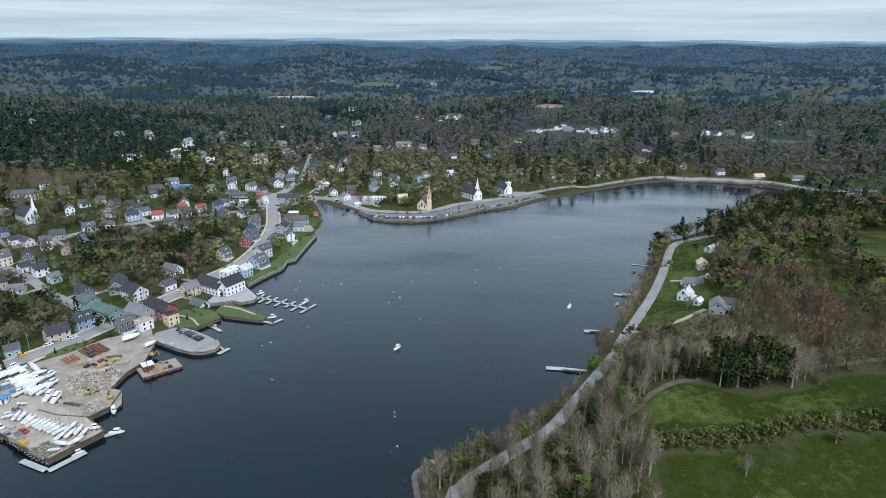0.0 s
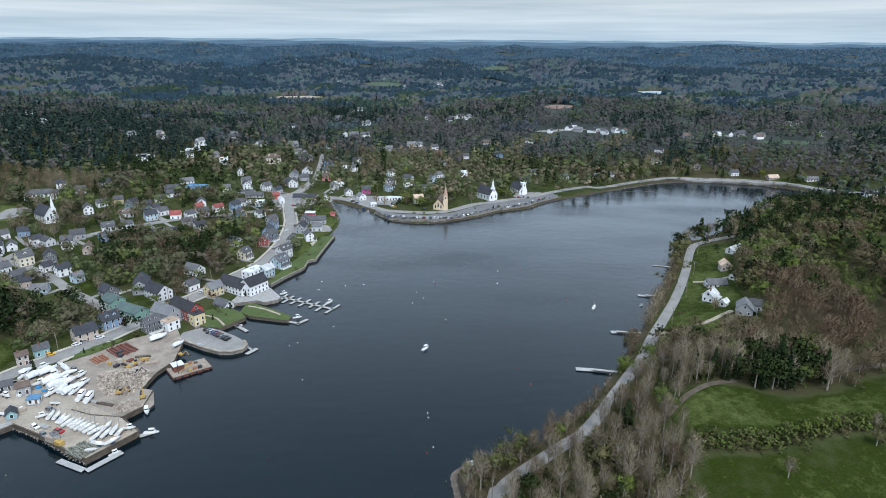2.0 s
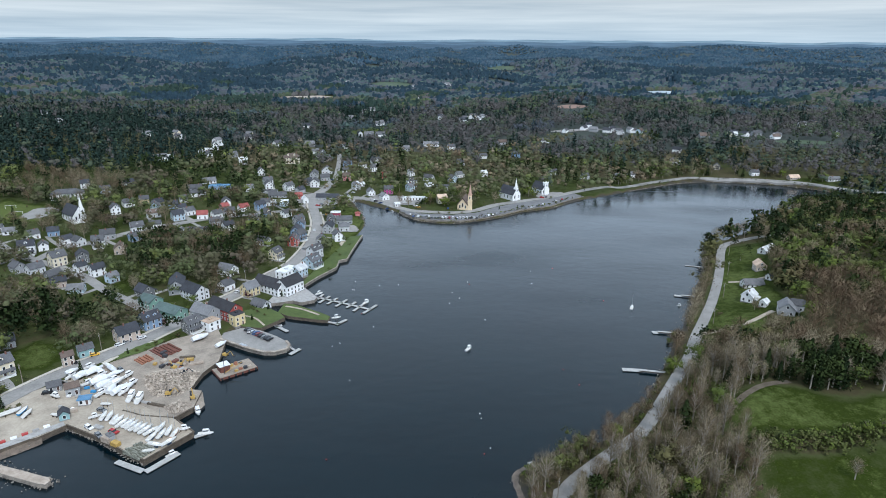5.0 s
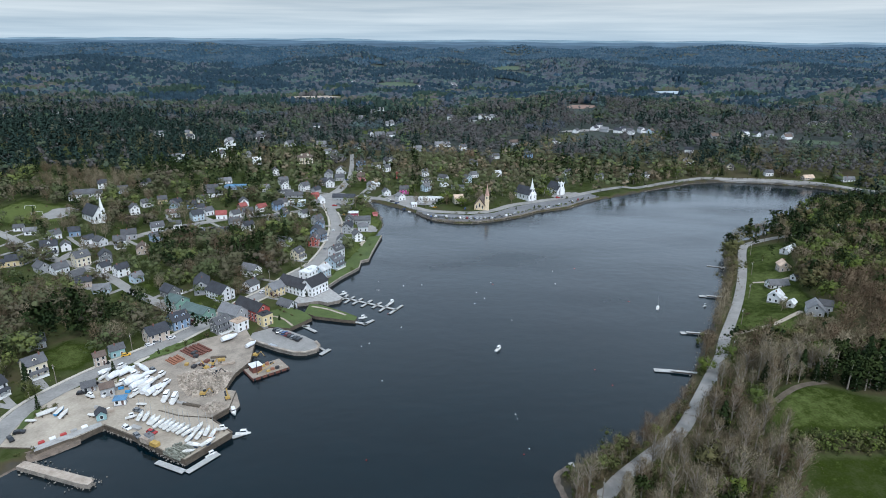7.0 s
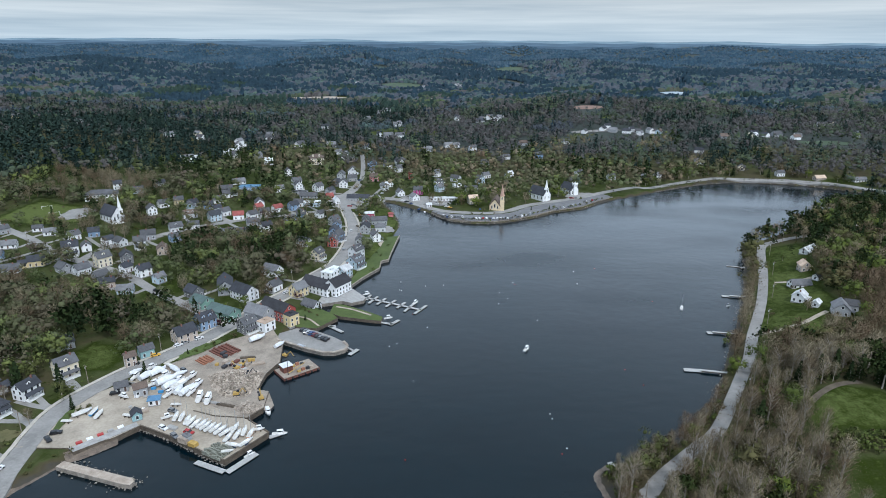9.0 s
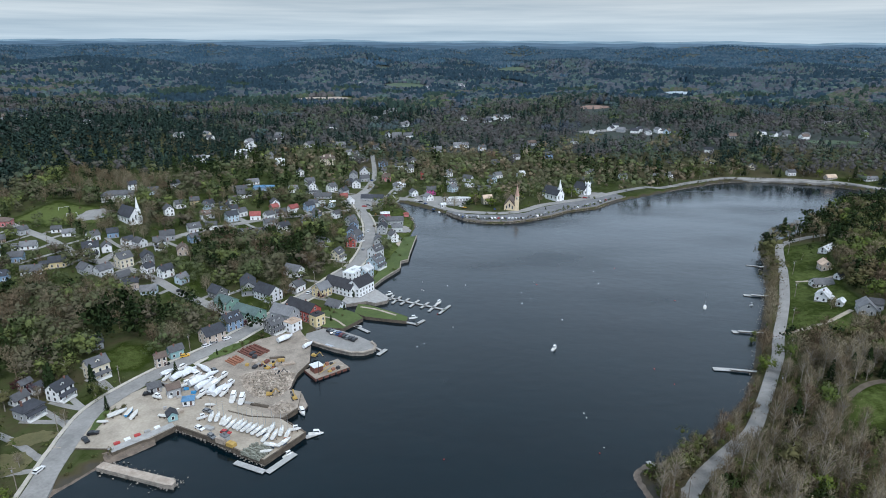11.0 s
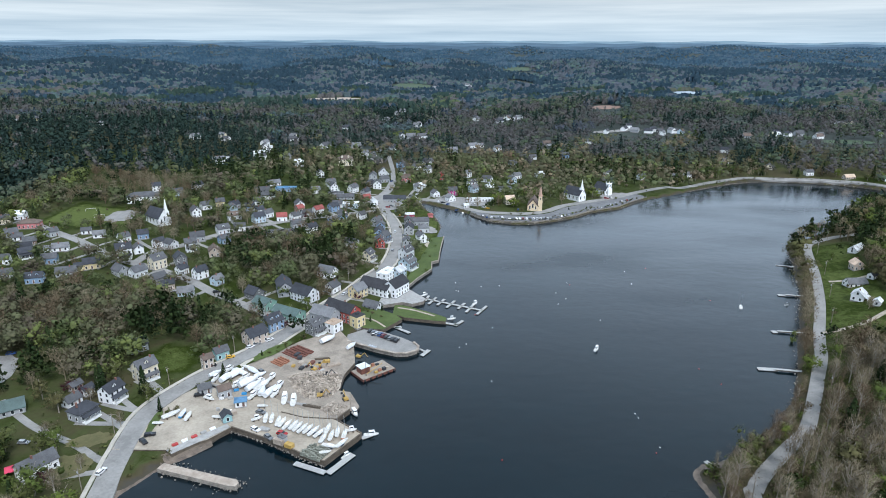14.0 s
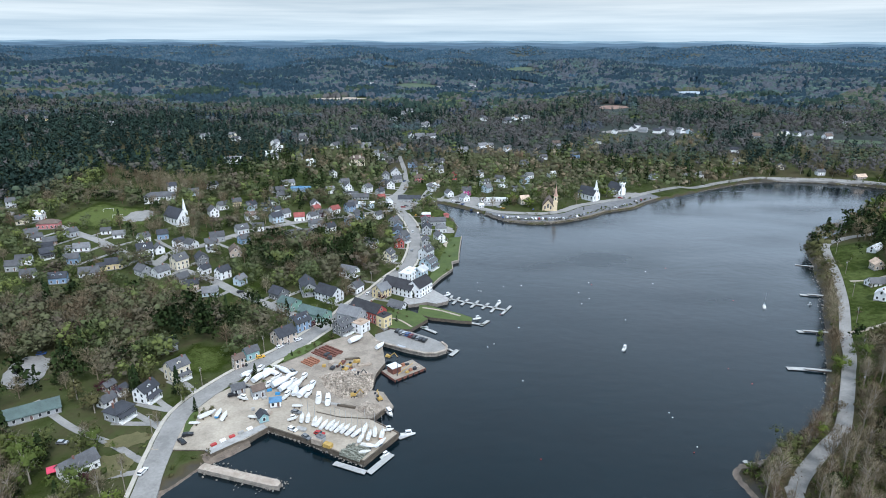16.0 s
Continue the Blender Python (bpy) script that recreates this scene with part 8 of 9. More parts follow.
def plant(name, templates, x, y, h, wide, tint, mat, label, r, sink=0.3):
    """Many trees joined into one mesh of countless small pieces."""
    if not len(x):
        return
    z = ground_at(x, y) - sink
    pick = r.randint(0, len(templates), len(x))
    vs, ts, cs, ns, base = [], [], [], [], 0
    for k, (tv, tt, tn) in enumerate(templates):
        i = np.where(pick == k)[0]
        if not len(i):
            continue
        a = r.uniform(0, 6.28, len(i))
        c, s = np.cos(a)[:, None], np.sin(a)[:, None]
        w = (h[i] * wide[i])[:, None]
        px = x[i][:, None] + (tv[None, :, 0] * c - tv[None, :, 1] * s) * w
        py = y[i][:, None] + (tv[None, :, 0] * s + tv[None, :, 1] * c) * w
        pz = z[i][:, None] + tv[None, :, 2] * h[i][:, None]
        vs.append(np.stack([px, py, pz], -1).reshape(-1, 3))
        ns.append(np.stack([tn[None, :, 0] * c - tn[None, :, 1] * s, tn[None, :, 0] * s + tn[None, :, 1] * c, np.repeat(tn[None, :, 2], len(i), 0)], -1).reshape(-1, 3))
        ts.append((tt[None] + (base + np.arange(len(i)) * len(tv))[:, None, None]).reshape(-1, 3))
        cs.append(np.repeat(tint[i], len(tv)))
        base += len(i) * len(tv)
    me = big_mesh(name, np.concatenate(vs), np.concatenate(ts), mat, np.concatenate(cs), normals=np.concatenate(ns))
    tagged(new(name, me), label, "trees", kind="stuff")
    return me


def low_growth(x, y, h):
    for cx, cy, rx, ry in LOW:
        h = np.where(((x - cx) / rx) ** 2 + ((y - cy) / ry) ** 2 < 1, h * 0.45, h)
    return h


def tints(x, y, r, kind, noise=0.2):
    t = 0.52 + 0.22 * swell(x, y, 1 / 110, 41) + r.normal(0, noise, len(x))
    return np.clip(t, 0, 1)


LEAF_MID = [leafy_crown(60 + i, 320, 0.027, 0.42, sub=1, lobes_n=9, fat=1.15) for i in range(8)]
LEAF_BACK = [leafy_crown(360 + i, 170, 0.035, 0.42, sub=1, lobes_n=6, fat=1.2) for i in range(8)]
CON_MID = [conifer_crown(70 + i, 110, 0.048) for i in range(3)] + [pine_crown(75 + i, 110, 0.052) for i in range(3)]
BARE_MID = [gather([bare_crown(80 + i, 260, 0.0060, 0.19, 0.30, 0.30), leafy_crown(88 + i, 60, 0.022, 0.42, sub=0, lobes_n=9), wood(85 + i, 0.9, 9)]) for i in range(4)]
LEAF_FAR = [leafy_crown(90 + i, 26, 0.044, 0.30, 0.15, lobes_n=1, fat=1.5) for i in range(9)]
CON_FAR = [gather([conifer_crown(103 + i, 40, 0.062, 0.23, 0.16), stick((0, 0, -0.03), (0, 0, 0.7), 0.02, 0.012, 3)]) for i in range(7)]
BARE_FAR = [gather([bare_crown(110 + i, 22, 0.016, 0.24, 0.28), leafy_crown(113 + i, 16, 0.050, 0.28, 0.15, lobes_n=1, fat=1.2)]) for i in range(7)]
LEAF_DOT = [dome_crown(120 + i) for i in range(6)]
CON_DOT = [dome_crown(130 + i, 1.1) for i in range(5)]
LEAF_KNOB = [dome_crown(123 + i, 0.8, 4) for i in range(6)]
CON_KNOB = [dome_crown(133 + i, 1.1, 4) for i in range(5)]
LEAF_TUFT = [tuft_crown(140 + i) for i in range(6)]
CON_TUFT = [tuft_crown(150 + i, 1.0) for i in range(5)]

# near and middle ground
x, y, r = scatter(-412, 500, 146, 588, 5.9, 51)
kind = kinds_of(x, y, r)
bushy = any_inside(BUSHY, x, y)
kind = np.where(bushy, np.where(r.uniform(0, 1, len(x)) < 0.2, 1, 0), kind)
woods = any_inside(WOOD_TOWN, x, y)
east = x > 38 + (y - 500) * (y > 500) * 2.2
share = np.where(east | woods, 0.80, 0.43 + 0.2 * swell(x, y, 1 / 45, 52))
share = np.where(any_inside(BARE, x, y), 0.6, share)
share = np.where((x > -92) & (x < -35) & (y > 345) & (y < 560), 0.12, share)
gs = grass_share(x, y)
share = np.where(gs > 0.35, 0.012, share)
lawn_tree = any_inside(FIELDS[3:4], x, y)
share = np.where(lawn_tree | any_inside([HEDGE], x, y, 2.0), 0.03, share)
keep = (r.uniform(0, 1, len(x)) < share) & clear_of_things(x, y, np.where(woods | east, 0.6, 1.0))
x, y, kind, woods, east = x[keep], y[keep], kind[keep], woods[keep], east[keep]
h = np.where(kind == 1, r.uniform(10, 17, len(x)), r.uniform(10, 15.5, len(x))) * np.where(east | woods, 1.04, 0.90)
h = np.where(any_inside(FIELDS, x, y), h * 0.6, h)
tint = tints(x, y, r, kind)
bushy = any_inside(BUSHY, x, y)
tint = np.where((kind == 2) & any_inside(BARE[:1], x, y), tint * 0.45, np.where(bushy, 0.5 + 0.4 * tint, tint))
h = np.where(bushy, h * 0.5, h)
tint = np.where((kind == 0) & woods, np.clip(tint - 0.02, 0, 1), tint)
tint = np.where((kind == 0) & ~woods & ~east, np.clip(tint + 0.1, 0, 1), tint)
wide = np.where(kind == 1, r.uniform(0.8, 1.25, len(x)), r.uniform(1.0, 1.4, len(x)))
slim = (kind == 2) & any_inside(BARE[1:], x, y)
wide, h = np.where(slim, wide * 0.72, wide), np.where(slim, h * 1.2, h)
dist = np.hypot(x - np.clip(x, -57, 57), y)
near = np.zeros(len(x), bool)
near[np.argsort(dist)[:200]] = True

NEAR = {}
for k in range(3):
    for v in range(5):
        wv, wt, wn_ = wood(200 + 10 * k + v, 0.92 if k != 1 else 0.8, (8, 3, 16)[k], (0.24, 0.08, 0.2)[k])
        tr = big_mesh("trunk", wv, wt, M_BARK, normals=wn_)
        if k == 0:
            cv, ct, cn = leafy_crown(230 + v, 800, 0.022, 0.40, sub=1, lobes_n=13)
        elif k == 1:
            cv, ct, cn = (conifer_crown if v < 3 else pine_crown)(240 + v, 560, 0.033)
        else:
            cv, ct, cn = gather([bare_crown(250 + v, 520, 0.0030, 0.17, 0.24, 0.32), leafy_crown(255 + v, 70, 0.016, 0.4, sub=0, lobes_n=9)])
        cr = big_mesh("crown", cv, ct, (M_LEAF_WARM, M_NEEDLE, M_TWIG)[k], np.full(len(cv), (0.1, 0.35, 0.55, 0.75, 0.95)[v]), normals=cn)
        NEAR[k, v] = (tr, cr)
wv, wt, wn_ = wood(290, 0.9, 8, 0.24)
cv, ct, cn = leafy_crown(291, 800, 0.022, 0.40, sub=1, lobes_n=13)
M_PLUM = foliage("purple_leaves", [(0.045, 0.014, 0.020), (0.075, 0.022, 0.032)], 0.75, 0.3, 0.8)
NEAR[0, 5] = (big_mesh("trunk", wv, wt, M_BARK, normals=wn_), big_mesh("crown", cv, ct, M_PLUM, np.full(len(cv), 0.5), normals=cn))
WORDS = (("leafy_tree", ("reddish budding", "olive-brown budding", "olive green", "fresh green", "bright yellow-green", "dark purple-leaved"), "broadleaf tree in spring leaf"),
         ("conifer", ("dark green", "dark green", "deep green", "dark", "blue-green"), "evergreen with layered boughs"),
         ("bare_tree", ("reddish-brown", "brown", "grey-brown", "pale grey", "silvery grey"), "leafless tree with fine twigs"))
for i in np.where(near)[0]:
    k, v = int(kind[i]), int(min(4, tint[i] * 5))
    nm, cols, words = WORDS[k]
    ob = thing(nm, pose(x[i], y[i], float(ground_at(x[i], y[i])) - 0.2, 0, 0, r.uniform(0, 360)), f"{cols[v]} {words}", "tree", "near trees")
    ob.scale = (h[i] * wide[i], h[i] * wide[i], h[i])
    piece("trunk", NEAR[k, v][0], ob)
    piece("crown", NEAR[k, v][1], ob)
for k, nm, tem, mat, label in ((0, "leafy_woods", LEAF_MID, M_LEAF, "spring broadleaf trees in many greens and buds"), (1, "conifer_woods", CON_MID, M_NEEDLE, "dark green pines and spruces"),
                               (2, "bare_woods", BARE_MID, M_TWIG, "leafless grey-brown spring trees")):
    for q in (0, 1):
        for back in (0, 1):
            s = (kind == k) & ~near & (east == q) & ((y > 390) == back)
            plant(nm, LEAF_BACK if back and k == 0 else tem, x[s], y[s], h[s], wide[s], tint[s], M_LEAF_WARM if q and k == 0 else mat, label, r)


def tree(px, py, tall, k, v, broad=1.1):
    """One tree set by hand: k 0 leafy, 1 conifer, 2 bare; v its shade."""
    nm, cols, words = WORDS[k]
    ob = thing(nm, pose(px, py, zed(px, py) - 0.2, 0, 0, (px * 37 + py * 11) % 360), f"{cols[v]} {words}", "tree", "village trees")
    ob.scale = (tall * broad, tall * broad, tall)
    piece("trunk", NEAR[k, v][0], ob)
    piece("crown", NEAR[k, v][1], ob)


def shrub(px, py, tall, v):
    ob = thing("shrub", pose(px, py, zed(px, py) - 0.5, 0, 0, (px * 37 + py * 11) % 360), f"{WORDS[0][1][v]} rounded garden shrub", "shrub", "village shrubs")
    ob.scale = (tall * 1.5, tall * 1.5, tall * 1.2)
    piece("crown", NEAR[0, v][1], ob)


# round the churches
tree(-10, 583, 12, 0, 4, 1.9), tree(-2, 606, 11, 0, 3, 1.6), tree(11, 595, 12, 0, 3, 1.7), tree(4, 570, 11, 0, 4, 1.8), tree(-25, 610, 7, 0, 2), tree(-43, 622, 9, 0, 3, 1.3), tree(-49, 640, 9, 0, 2)
tree(31, 598, 12, 0, 4, 1.8), tree(21, 632, 12, 0, 3, 1.7), tree(60, 628, 10, 0, 2, 1.4), tree(85, 613, 12, 0, 4, 1.8), tree(94, 640, 9, 0, 3, 1.3), tree(106, 654, 10, 0, 3), tree(82, 650, 11, 2, 2), tree(44, 614, 10, 0, 2, 1.3)
tree(37, 625, 11, 1, 1), tree(106, 606, 3.5, 0, 2), tree(54, 563, 3.4, 1, 1), tree(71, 567, 3.6, 1, 0), shrub(76, 573, 2.4, 2), shrub(102, 584, 2.2, 2), tree(-14, 575, 7, 0, 4, 1.3)
# yard and roadside
tree(-167.5, 223.5, 7.0, 1, 0, 0.9), shrub(-163.5, 222, 2.4, 2), shrub(-160.8, 224.5, 2.8, 1), shrub(-166, 219, 1.8, 2), tree(-140, 273, 3.6, 1, 2, 1.2), shrub(-137.5, 276.5, 2.2, 2), shrub(-134, 281.6, 2.0, 3)
tree(-207, 170, 9, 1, 1, 1.2), tree(-214, 176, 8, 1, 0, 1.3), tree(-202, 203, 8, 2, 2, 1.3), tree(-199, 228, 7, 2, 3, 1.4), tree(-178, 212, 8, 2, 2, 1.2), tree(-179, 186, 7, 2, 3, 1.2), shrub(-196, 168, 2.4, 4), shrub(-201, 182, 2.6, 2), tree(-152, 254, 6.5, 1, 2, 1.1), shrub(-149, 250, 2.2, 2), shrub(-146, 247, 2.0, 3), shrub(-161, 187, 2.2, 2), shrub(-160, 183, 2.0, 1), shrub(-156, 193, 1.8, 2)
# purple and late trees of the gardens
tree(-187, 177, 7, 0, 5, 1.2), tree(-205, 232, 6, 0, 5, 1.2), tree(-213, 236, 6, 0, 5, 1.3), tree(-137, 305, 5, 0, 5, 1.1), tree(-152, 425, 9, 0, 5, 1.4), tree(-172, 500, 6, 0, 5, 1.2), tree(-121, 372, 5, 0, 5, 1.3), shrub(192, 340, 2.6, 5), shrub(153, 309, 2.4, 5)
# main street gardens
tree(-131, 330, 8, 0, 3, 1.4), tree(-139, 322, 7, 0, 4, 1.3), tree(-86, 350, 4, 1, 1, 1.2), tree(-93, 316, 3.6, 1, 1, 1.2), shrub(-96, 329, 2.0, 2), shrub(-88, 322, 1.6, 1), tree(-105, 346, 5, 0, 5, 1.3), tree(-67, 395, 3.5, 0, 3, 1.2), shrub(-66, 428, 1.8, 2), shrub(-63, 452, 1.8, 3), tree(-70, 462, 5, 0, 3, 1.3), shrub(-128.5, 287, 1.8, 1), shrub(-131, 283, 2.0, 2), shrub(-126, 291, 1.6, 2), shrub(-134, 278, 1.6, 2), tree(-124.5, 294, 3.2, 1, 1, 1.1)
tree(-116, 409, 9.5, 0, 3, 1.4), tree(-117, 388, 7, 0, 3), tree(-124, 400, 8, 0, 2), tree(-100, 394, 4, 0, 4), shrub(-73, 420, 2, 3), shrub(-70, 434, 2, 3), tree(-88.4, 331, 4.2, 1, 1, 1.2), shrub(-93, 326, 2.0, 0)
tree(-127, 346, 6.5, 0, 0, 1.4), tree(-124, 351, 6, 0, 0, 1.3), tree(-150, 345, 8, 0, 3, 1.3), tree(-126, 484, 8, 0, 3), tree(-126, 470, 8, 0, 4, 1.2)
# the shore houses
shrub(151, 308, 3.0, 0), shrub(165, 331, 2.4, 0), tree(130, 303.5, 5, 0, 4, 1.0), tree(134.5, 311, 4.5, 0, 4, 0.9), shrub(194, 368, 3.2, 0), shrub(185, 310, 2.0, 2), tree(170, 312, 4, 0, 1, 1.2), tree(175, 297, 4, 0, 1, 1.2)
shrub(157, 297, 1.8, 2), tree(160, 342, 5, 2, 2), tree(199, 414, 5, 0, 2), tree(213, 422, 5.5, 0, 3), shrub(186, 332, 2.4, 0), tree(168, 262, 10, 2, 4, 0.8), tree(121, 268, 9.5, 0, 4, 1.3)
tree(167, 234, 13, 1, 1, 1.3), tree(177, 236, 15, 1, 0, 1.4), tree(181, 249, 14, 1, 1, 1.3), tree(188, 243, 15, 1, 3, 1.2), tree(193, 258, 13, 1, 0, 1.2), tree(160, 243, 12, 1, 1, 1.1), tree(152, 247, 12, 1, 2, 1.1)
tree(143, 243, 12, 1, 1, 1.1), tree(136, 244.5, 11, 1, 0, 1.1), tree(148, 240.5, 10, 1, 2, 1.1), tree(130, 243, 10, 2, 4, 0.9), tree(139.5, 239.5, 11, 2, 4, 0.8), tree(146, 237.5, 10, 2, 3, 0.8), tree(154, 240, 9, 1, 0, 1.2), tree(207, 248, 12, 2, 4, 0.9), tree(201, 240, 11, 2, 3, 0.9), tree(213, 247, 11, 2, 4, 0.9), tree(205, 236, 5, 0, 0, 1.4)
tree(176, 207, 7, 0, 4, 0.9), tree(170, 206, 6, 0, 4, 0.9), tree(182, 209, 6.5, 0, 4, 0.9), tree(164, 205, 5.5, 0, 4, 0.9), tree(192, 199, 7, 0, 1, 1.2), tree(196, 207, 8, 2, 3, 1.2), tree(186, 211, 5, 0, 0, 1.2)

# leafless trees on the bank between the lane and the water
rb = np.random.RandomState(66)
lane = smooth_line(EAST_ROAD[:8], 2.6)
for i in range(1, len(lane) - 1):
    d = lane[i + 1] - lane[i - 1]
    d = d / np.hypot(*d)
    for off in (rb.uniform(4.6, 7.0), rb.uniform(7, 12)):
        q = lane[i] + np.array((-d[1], d[0])) * off + rb.normal(0, 0.6, 2)
        if rb.uniform() < 0.62 and outline_distance(SHORE, q[:1], q[1:])[0] > 1.2:
            tree(float(q[0]), float(q[1]), rb.uniform(6, 10), 2 if rb.uniform() < 0.85 else 0, int(rb.randint(0, 5)), 1.05)

# trees on the bank above the shore road
rb = np.random.RandomState(72)
lane = smooth_line(SHORE_ROAD[11:21], 4.2)
for i in range(1, len(lane) - 1):
    d = lane[i + 1] - lane[i - 1]
    d = d / np.hypot(*d)
    q = lane[i] + np.array((-d[1], d[0])) * rb.uniform(7, 24) + rb.normal(0, 1.0, 2)
    if rb.uniform() < 0.72 and clear_of_things(q[:1], q[1:], np.array([1.5]))[0]:
        tree(float(q[0]), float(q[1]), rb.uniform(8, 14), int(rb.choice((0, 0, 0, 1, 2))), int(rb.randint(0, 5)), 1.2)

# low scrub along banks, fences and wood edges
x, y, r = scatter(-412, 412, 150, 588, 4.0, 53)
edge = np.abs(outline_distance(SHORE, x, y) - 3.5) < 2.5
hedge = any_inside([HEDGE], x, y)
share = np.where(edge & (x > 25), 0.5, np.where(hedge, 0.9, np.where(any_inside(BARE, x, y), 0.3, np.where(x > 50, 0.3, 0.24))))
share = np.where((grass_share(x, y) > 0.3) & ~hedge, 0.015, share)
share = np.where((y > 500) & edge, 0.08, share)
keep = (r.uniform(0, 1, len(x)) < share * 0.8) & clear_of_things(x, y, np.full(len(x), -0.6))
x, y = x[keep], y[keep]
plant("scrub", [leafy_crown(130 + i, 26, 0.11, 0.5, 0.0, sub=0, lobes_n=4) for i in range(5)], x, y, r.uniform(1.4, 3.6, len(x)), r.uniform(1.0, 1.6, len(x)), tints(x, y, r, 0), M_LEAF_WARM, "low tangled shrubs and hedges", r, 0.4)

# shrubs along the church waterfront and the town's sea walls
c = np.concatenate([smooth_line([(p[0] * 1.0 - 0.4, p[1] + 2.2) for p in CHURCH_QUAY[:10]], 2.2), smooth_line(CHURCH_SHORE[12:20], 3.0) + (-0.5, 3.0)])
r = np.random.RandomState(61)
c = c[r.uniform(0, 1, len(c)) < 0.6]
x, y = c[:, 0] + r.normal(0, 0.7, len(c)), c[:, 1] + r.normal(0, 0.7, len(c))
plant("quay_shrubs", [leafy_crown(150 + i, 24, 0.13, 0.5, 0.0, sub=0, lobes_n=3) for i in range(4)], x, y, r.uniform(1.2, 2.4, len(x)) + 0.9, r.uniform(0.9, 1.5, len(x)), np.clip(0.55 + r.normal(0, 0.2, len(x)), 0, 1), M_LEAF, "low green shrubs along the sea wall", r, -0.2)

# the hedge between the meadows, and green growth under the bare trees by the lane
x, y, r = scatter(30, 230, 150, 300, 2.0, 57)
under = any_inside(BARE[1:], x, y)
hedge = any_inside([HEDGE], x, y)
patchy = swell(x, y, 1 / 22, 58)
keep = ((hedge & (r.uniform(0, 1, len(x)) < 0.8)) | (under & (patchy > -0.35) & (r.uniform(0, 1, len(x)) < 0.7))) & clear_of_things(x, y, np.full(len(x), -0.3))
x, y, hedge = x[keep], y[keep], hedge[keep]
plant("hedgerow", [leafy_crown(140 + i, 48, 0.085, 0.5, 0.0, sub=0, lobes_n=5) for i in range(5)], x, y, np.where(hedge, r.uniform(2.8, 5.6, len(x)), r.uniform(1.6, 4.0, len(x))), r.uniform(0.9, 1.4, len(x)), np.clip(0.70 + r.normal(0, 0.16, len(x)), 0, 1), M_LEAF_WARM, "green undergrowth and hedge bushes", r, 0.4)

# thin leafless thicket between the lane and the meadows
x, y, r = scatter(37, 137, 125, 282, 3.3, 62)
keep = any_inside(BARE[1:], x, y) & (r.uniform(0, 1, len(x)) < 0.40 + 0.3 * swell(x, y, 1 / 20, 63)) & (grass_share(x, y) < 0.4) & clear_of_things(x, y, np.zeros(len(x)))
x, y = x[keep], y[keep]
plant("bare_thicket", [gather([bare_crown(160 + i, 130, 0.0042, 0.2, 0.17), wood(165 + i, 0.92, 8, 0.16)]) for i in range(6)], x, y, r.uniform(6, 11, len(x)), r.uniform(0.7, 1.1, len(x)), np.clip(0.45 + r.normal(0, 0.22, len(x)), 0, 1), M_TWIG, "thicket of slender leafless trees", r)
x, y, r = scatter(37, 200, 125, 300, 2.4, 64)
keep = any_inside(BARE[1:], x, y, 3.0) & (r.uniform(0, 1, len(x)) < 0.5) & (grass_share(x, y) < 0.6) & clear_of_things(x, y, np.full(len(x), -0.4))
x, y = x[keep], y[keep]
plant("brown_scrub", [leafy_crown(170 + i, 22, 0.13, 0.5, 0.0, sub=0, lobes_n=3) for i in range(5)], x, y, r.uniform(0.9, 2.6, len(x)), r.uniform(1.0, 1.7, len(x)), np.clip(0.22 + 0.2 * swell(x, y, 1 / 15, 65) + r.normal(0, 0.12, len(x)), 0, 1), M_LEAF_WARM, "brown brambles and low scrub", r, 0.4)

# rough grass in the gardens
x, y, r = scatter(-235, -170, 140, 300, 1.9, 67)
keep = (x < -172) & (swell(x, y, 1 / 12, 69) > 0.1) & (r.uniform(0, 1, len(x)) < 0.5) & clear_of_things(x, y, np.full(len(x), -0.5))
x, y = x[keep], y[keep]
M_TUSSOCK = foliage("rough_grass", [(0.068, 0.064, 0.020), (0.036, 0.050, 0.010), (0.042, 0.062, 0.011)], 0.9, 0.3, 0.6)
plant("grass_tussocks", [leafy_crown(180 + i, 7, 0.22, 0.6, 0.0, sub=0, lobes_n=3) for i in range(5)], x, y, r.uniform(0.35, 0.8, len(x)), r.uniform(1.4, 2.6, len(x)), np.clip(0.5 + 0.4 * swell(x, y, 1 / 25, 70) + r.normal(0, 0.15, len(x)), 0, 1), M_TUSSOCK, "tussocks of rough meadow grass", r, 0.25)

# the wooded land behind the town
x, y, r = scatter(-1060, 1060, 588, 1320, 9.8, 54)
x2, y2, _ = scatter(-650, -412, 187, 588, 6.6, 55)
x, y = np.concatenate([x, x2]), np.concatenate([y, y2])
kind = kinds_of(x, y, r)
in_town = (y < 775) & (x > -262) & (x < 212) & (y > 550)
share = np.where(in_town, 0.88, 0.97)
share = np.where(grass_share(x, y) > 0.3, 0.03, share)
share = np.where(y > 1150, share * (1320 - y) / 170, share)
keep = (r.uniform(0, 1, len(x)) < share) & clear_of_things(x, y, np.where(in_town, 1.0, 0.6))
x, y, kind = x[keep], y[keep], kind[keep]
edge = 110 * swell(x, y, 1 / 140, 48)          # an uneven border between gardens and woods
in_town = (y < 800 + edge) & (x > -290 + edge * 0.4) & (x < 240 + edge) & (y > 540)
kind = np.where(in_town & (kind == 2) & (r.uniform(0, 1, len(x)) < 0.6), 0, kind)
h, wide, tint = np.where(kind == 1, r.uniform(13, 20, len(x)), r.uniform(12, 18, len(x))), r.uniform(1.05, 1.45, len(x)), tints(x, y, r, 0, 0.13)
h, tint = np.where(in_town, h * 0.95, low_growth(x, y, h)), np.where(in_town, np.clip(tint + 0.06, 0, 1), tint)
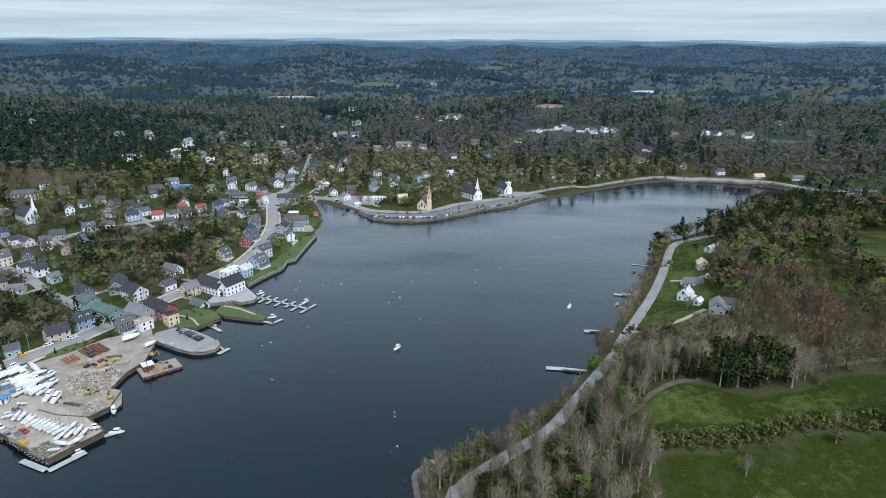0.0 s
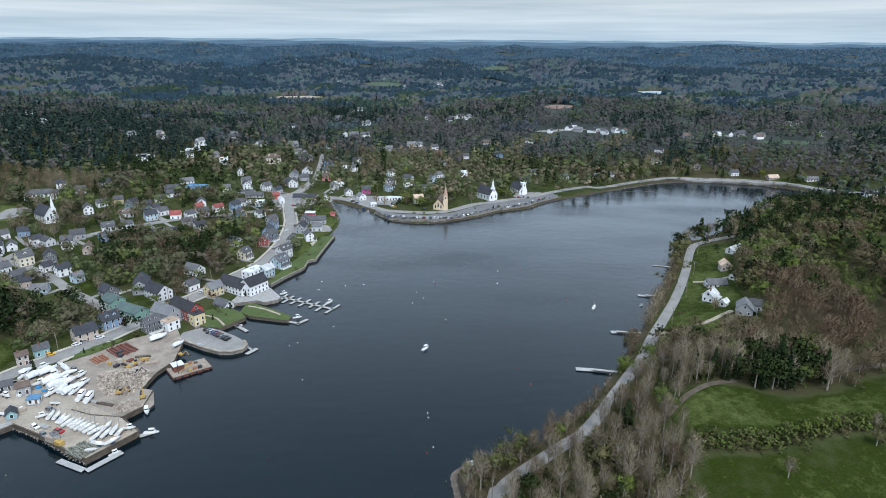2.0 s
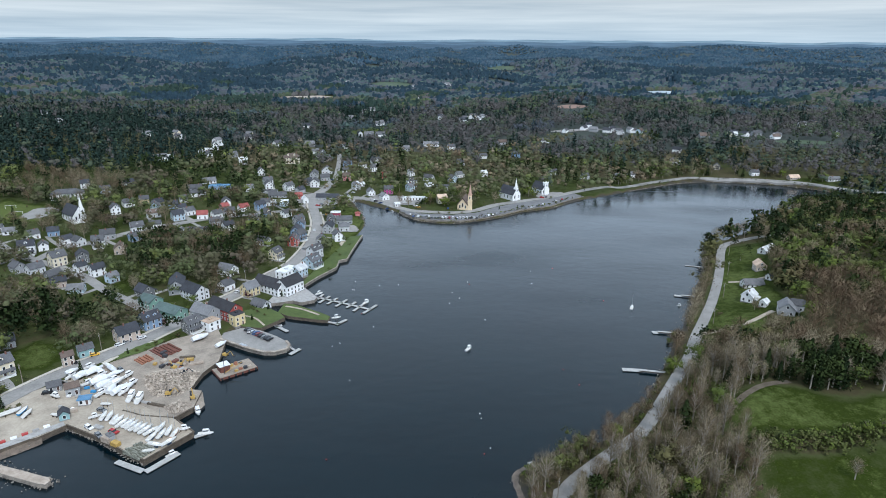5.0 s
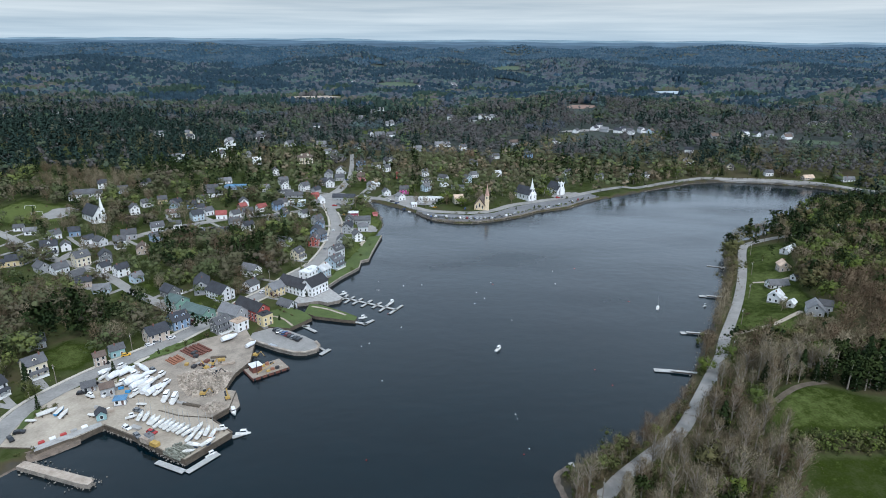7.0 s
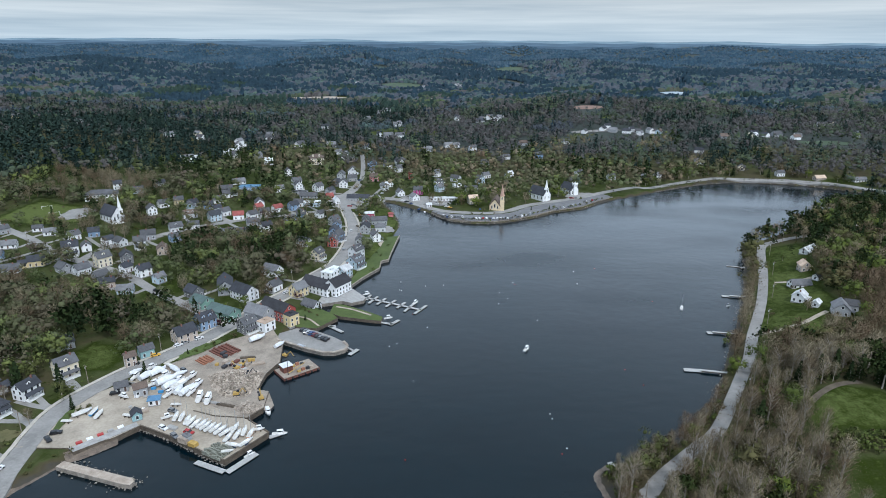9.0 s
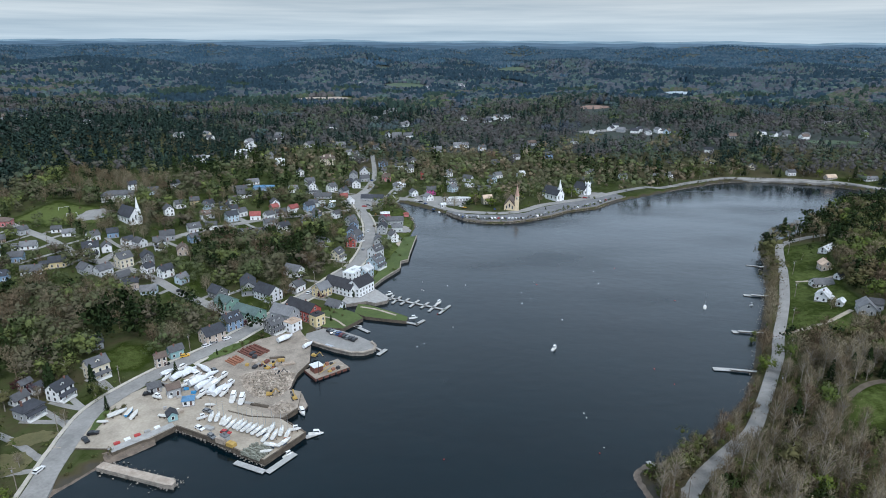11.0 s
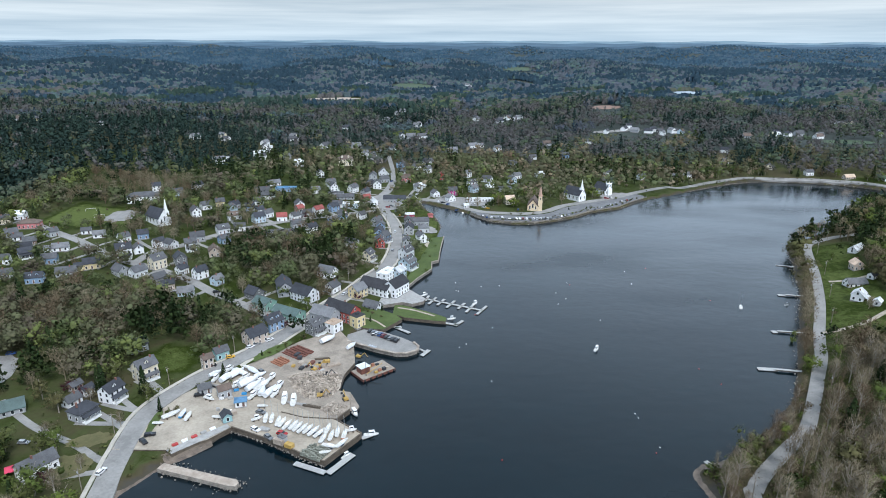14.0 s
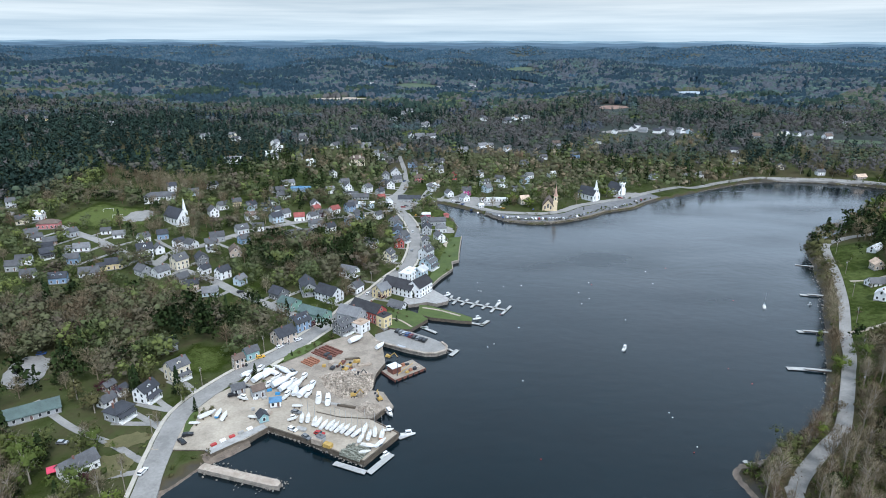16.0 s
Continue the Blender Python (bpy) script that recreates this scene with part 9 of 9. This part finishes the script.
# past this uneven line trees take the colours with more haze mixed in
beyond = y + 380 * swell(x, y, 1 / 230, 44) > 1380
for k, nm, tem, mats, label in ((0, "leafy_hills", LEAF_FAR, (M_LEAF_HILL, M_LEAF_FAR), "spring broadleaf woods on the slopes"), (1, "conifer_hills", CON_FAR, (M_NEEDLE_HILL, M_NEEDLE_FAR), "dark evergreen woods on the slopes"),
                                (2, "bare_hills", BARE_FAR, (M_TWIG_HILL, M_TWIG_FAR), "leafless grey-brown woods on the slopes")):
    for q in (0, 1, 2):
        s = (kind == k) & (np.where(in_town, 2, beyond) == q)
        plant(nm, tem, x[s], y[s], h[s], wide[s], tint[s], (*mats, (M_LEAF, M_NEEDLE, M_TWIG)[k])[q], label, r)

# far woods
TUFTS = (LEAF_TUFT, CON_TUFT)
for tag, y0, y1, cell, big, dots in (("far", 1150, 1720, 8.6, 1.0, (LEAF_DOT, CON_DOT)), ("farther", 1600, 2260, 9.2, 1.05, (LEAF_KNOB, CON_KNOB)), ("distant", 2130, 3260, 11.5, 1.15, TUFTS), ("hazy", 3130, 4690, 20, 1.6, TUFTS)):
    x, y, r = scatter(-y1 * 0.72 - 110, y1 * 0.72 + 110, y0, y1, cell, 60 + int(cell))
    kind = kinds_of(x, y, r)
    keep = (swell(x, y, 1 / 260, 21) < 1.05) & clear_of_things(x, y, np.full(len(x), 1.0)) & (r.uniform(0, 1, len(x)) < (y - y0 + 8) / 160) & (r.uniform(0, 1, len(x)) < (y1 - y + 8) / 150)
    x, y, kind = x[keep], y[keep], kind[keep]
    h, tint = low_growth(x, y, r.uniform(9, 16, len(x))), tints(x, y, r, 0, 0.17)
    # haze step of each tree's colour: 0 slight, 1 middling, 2 deepest
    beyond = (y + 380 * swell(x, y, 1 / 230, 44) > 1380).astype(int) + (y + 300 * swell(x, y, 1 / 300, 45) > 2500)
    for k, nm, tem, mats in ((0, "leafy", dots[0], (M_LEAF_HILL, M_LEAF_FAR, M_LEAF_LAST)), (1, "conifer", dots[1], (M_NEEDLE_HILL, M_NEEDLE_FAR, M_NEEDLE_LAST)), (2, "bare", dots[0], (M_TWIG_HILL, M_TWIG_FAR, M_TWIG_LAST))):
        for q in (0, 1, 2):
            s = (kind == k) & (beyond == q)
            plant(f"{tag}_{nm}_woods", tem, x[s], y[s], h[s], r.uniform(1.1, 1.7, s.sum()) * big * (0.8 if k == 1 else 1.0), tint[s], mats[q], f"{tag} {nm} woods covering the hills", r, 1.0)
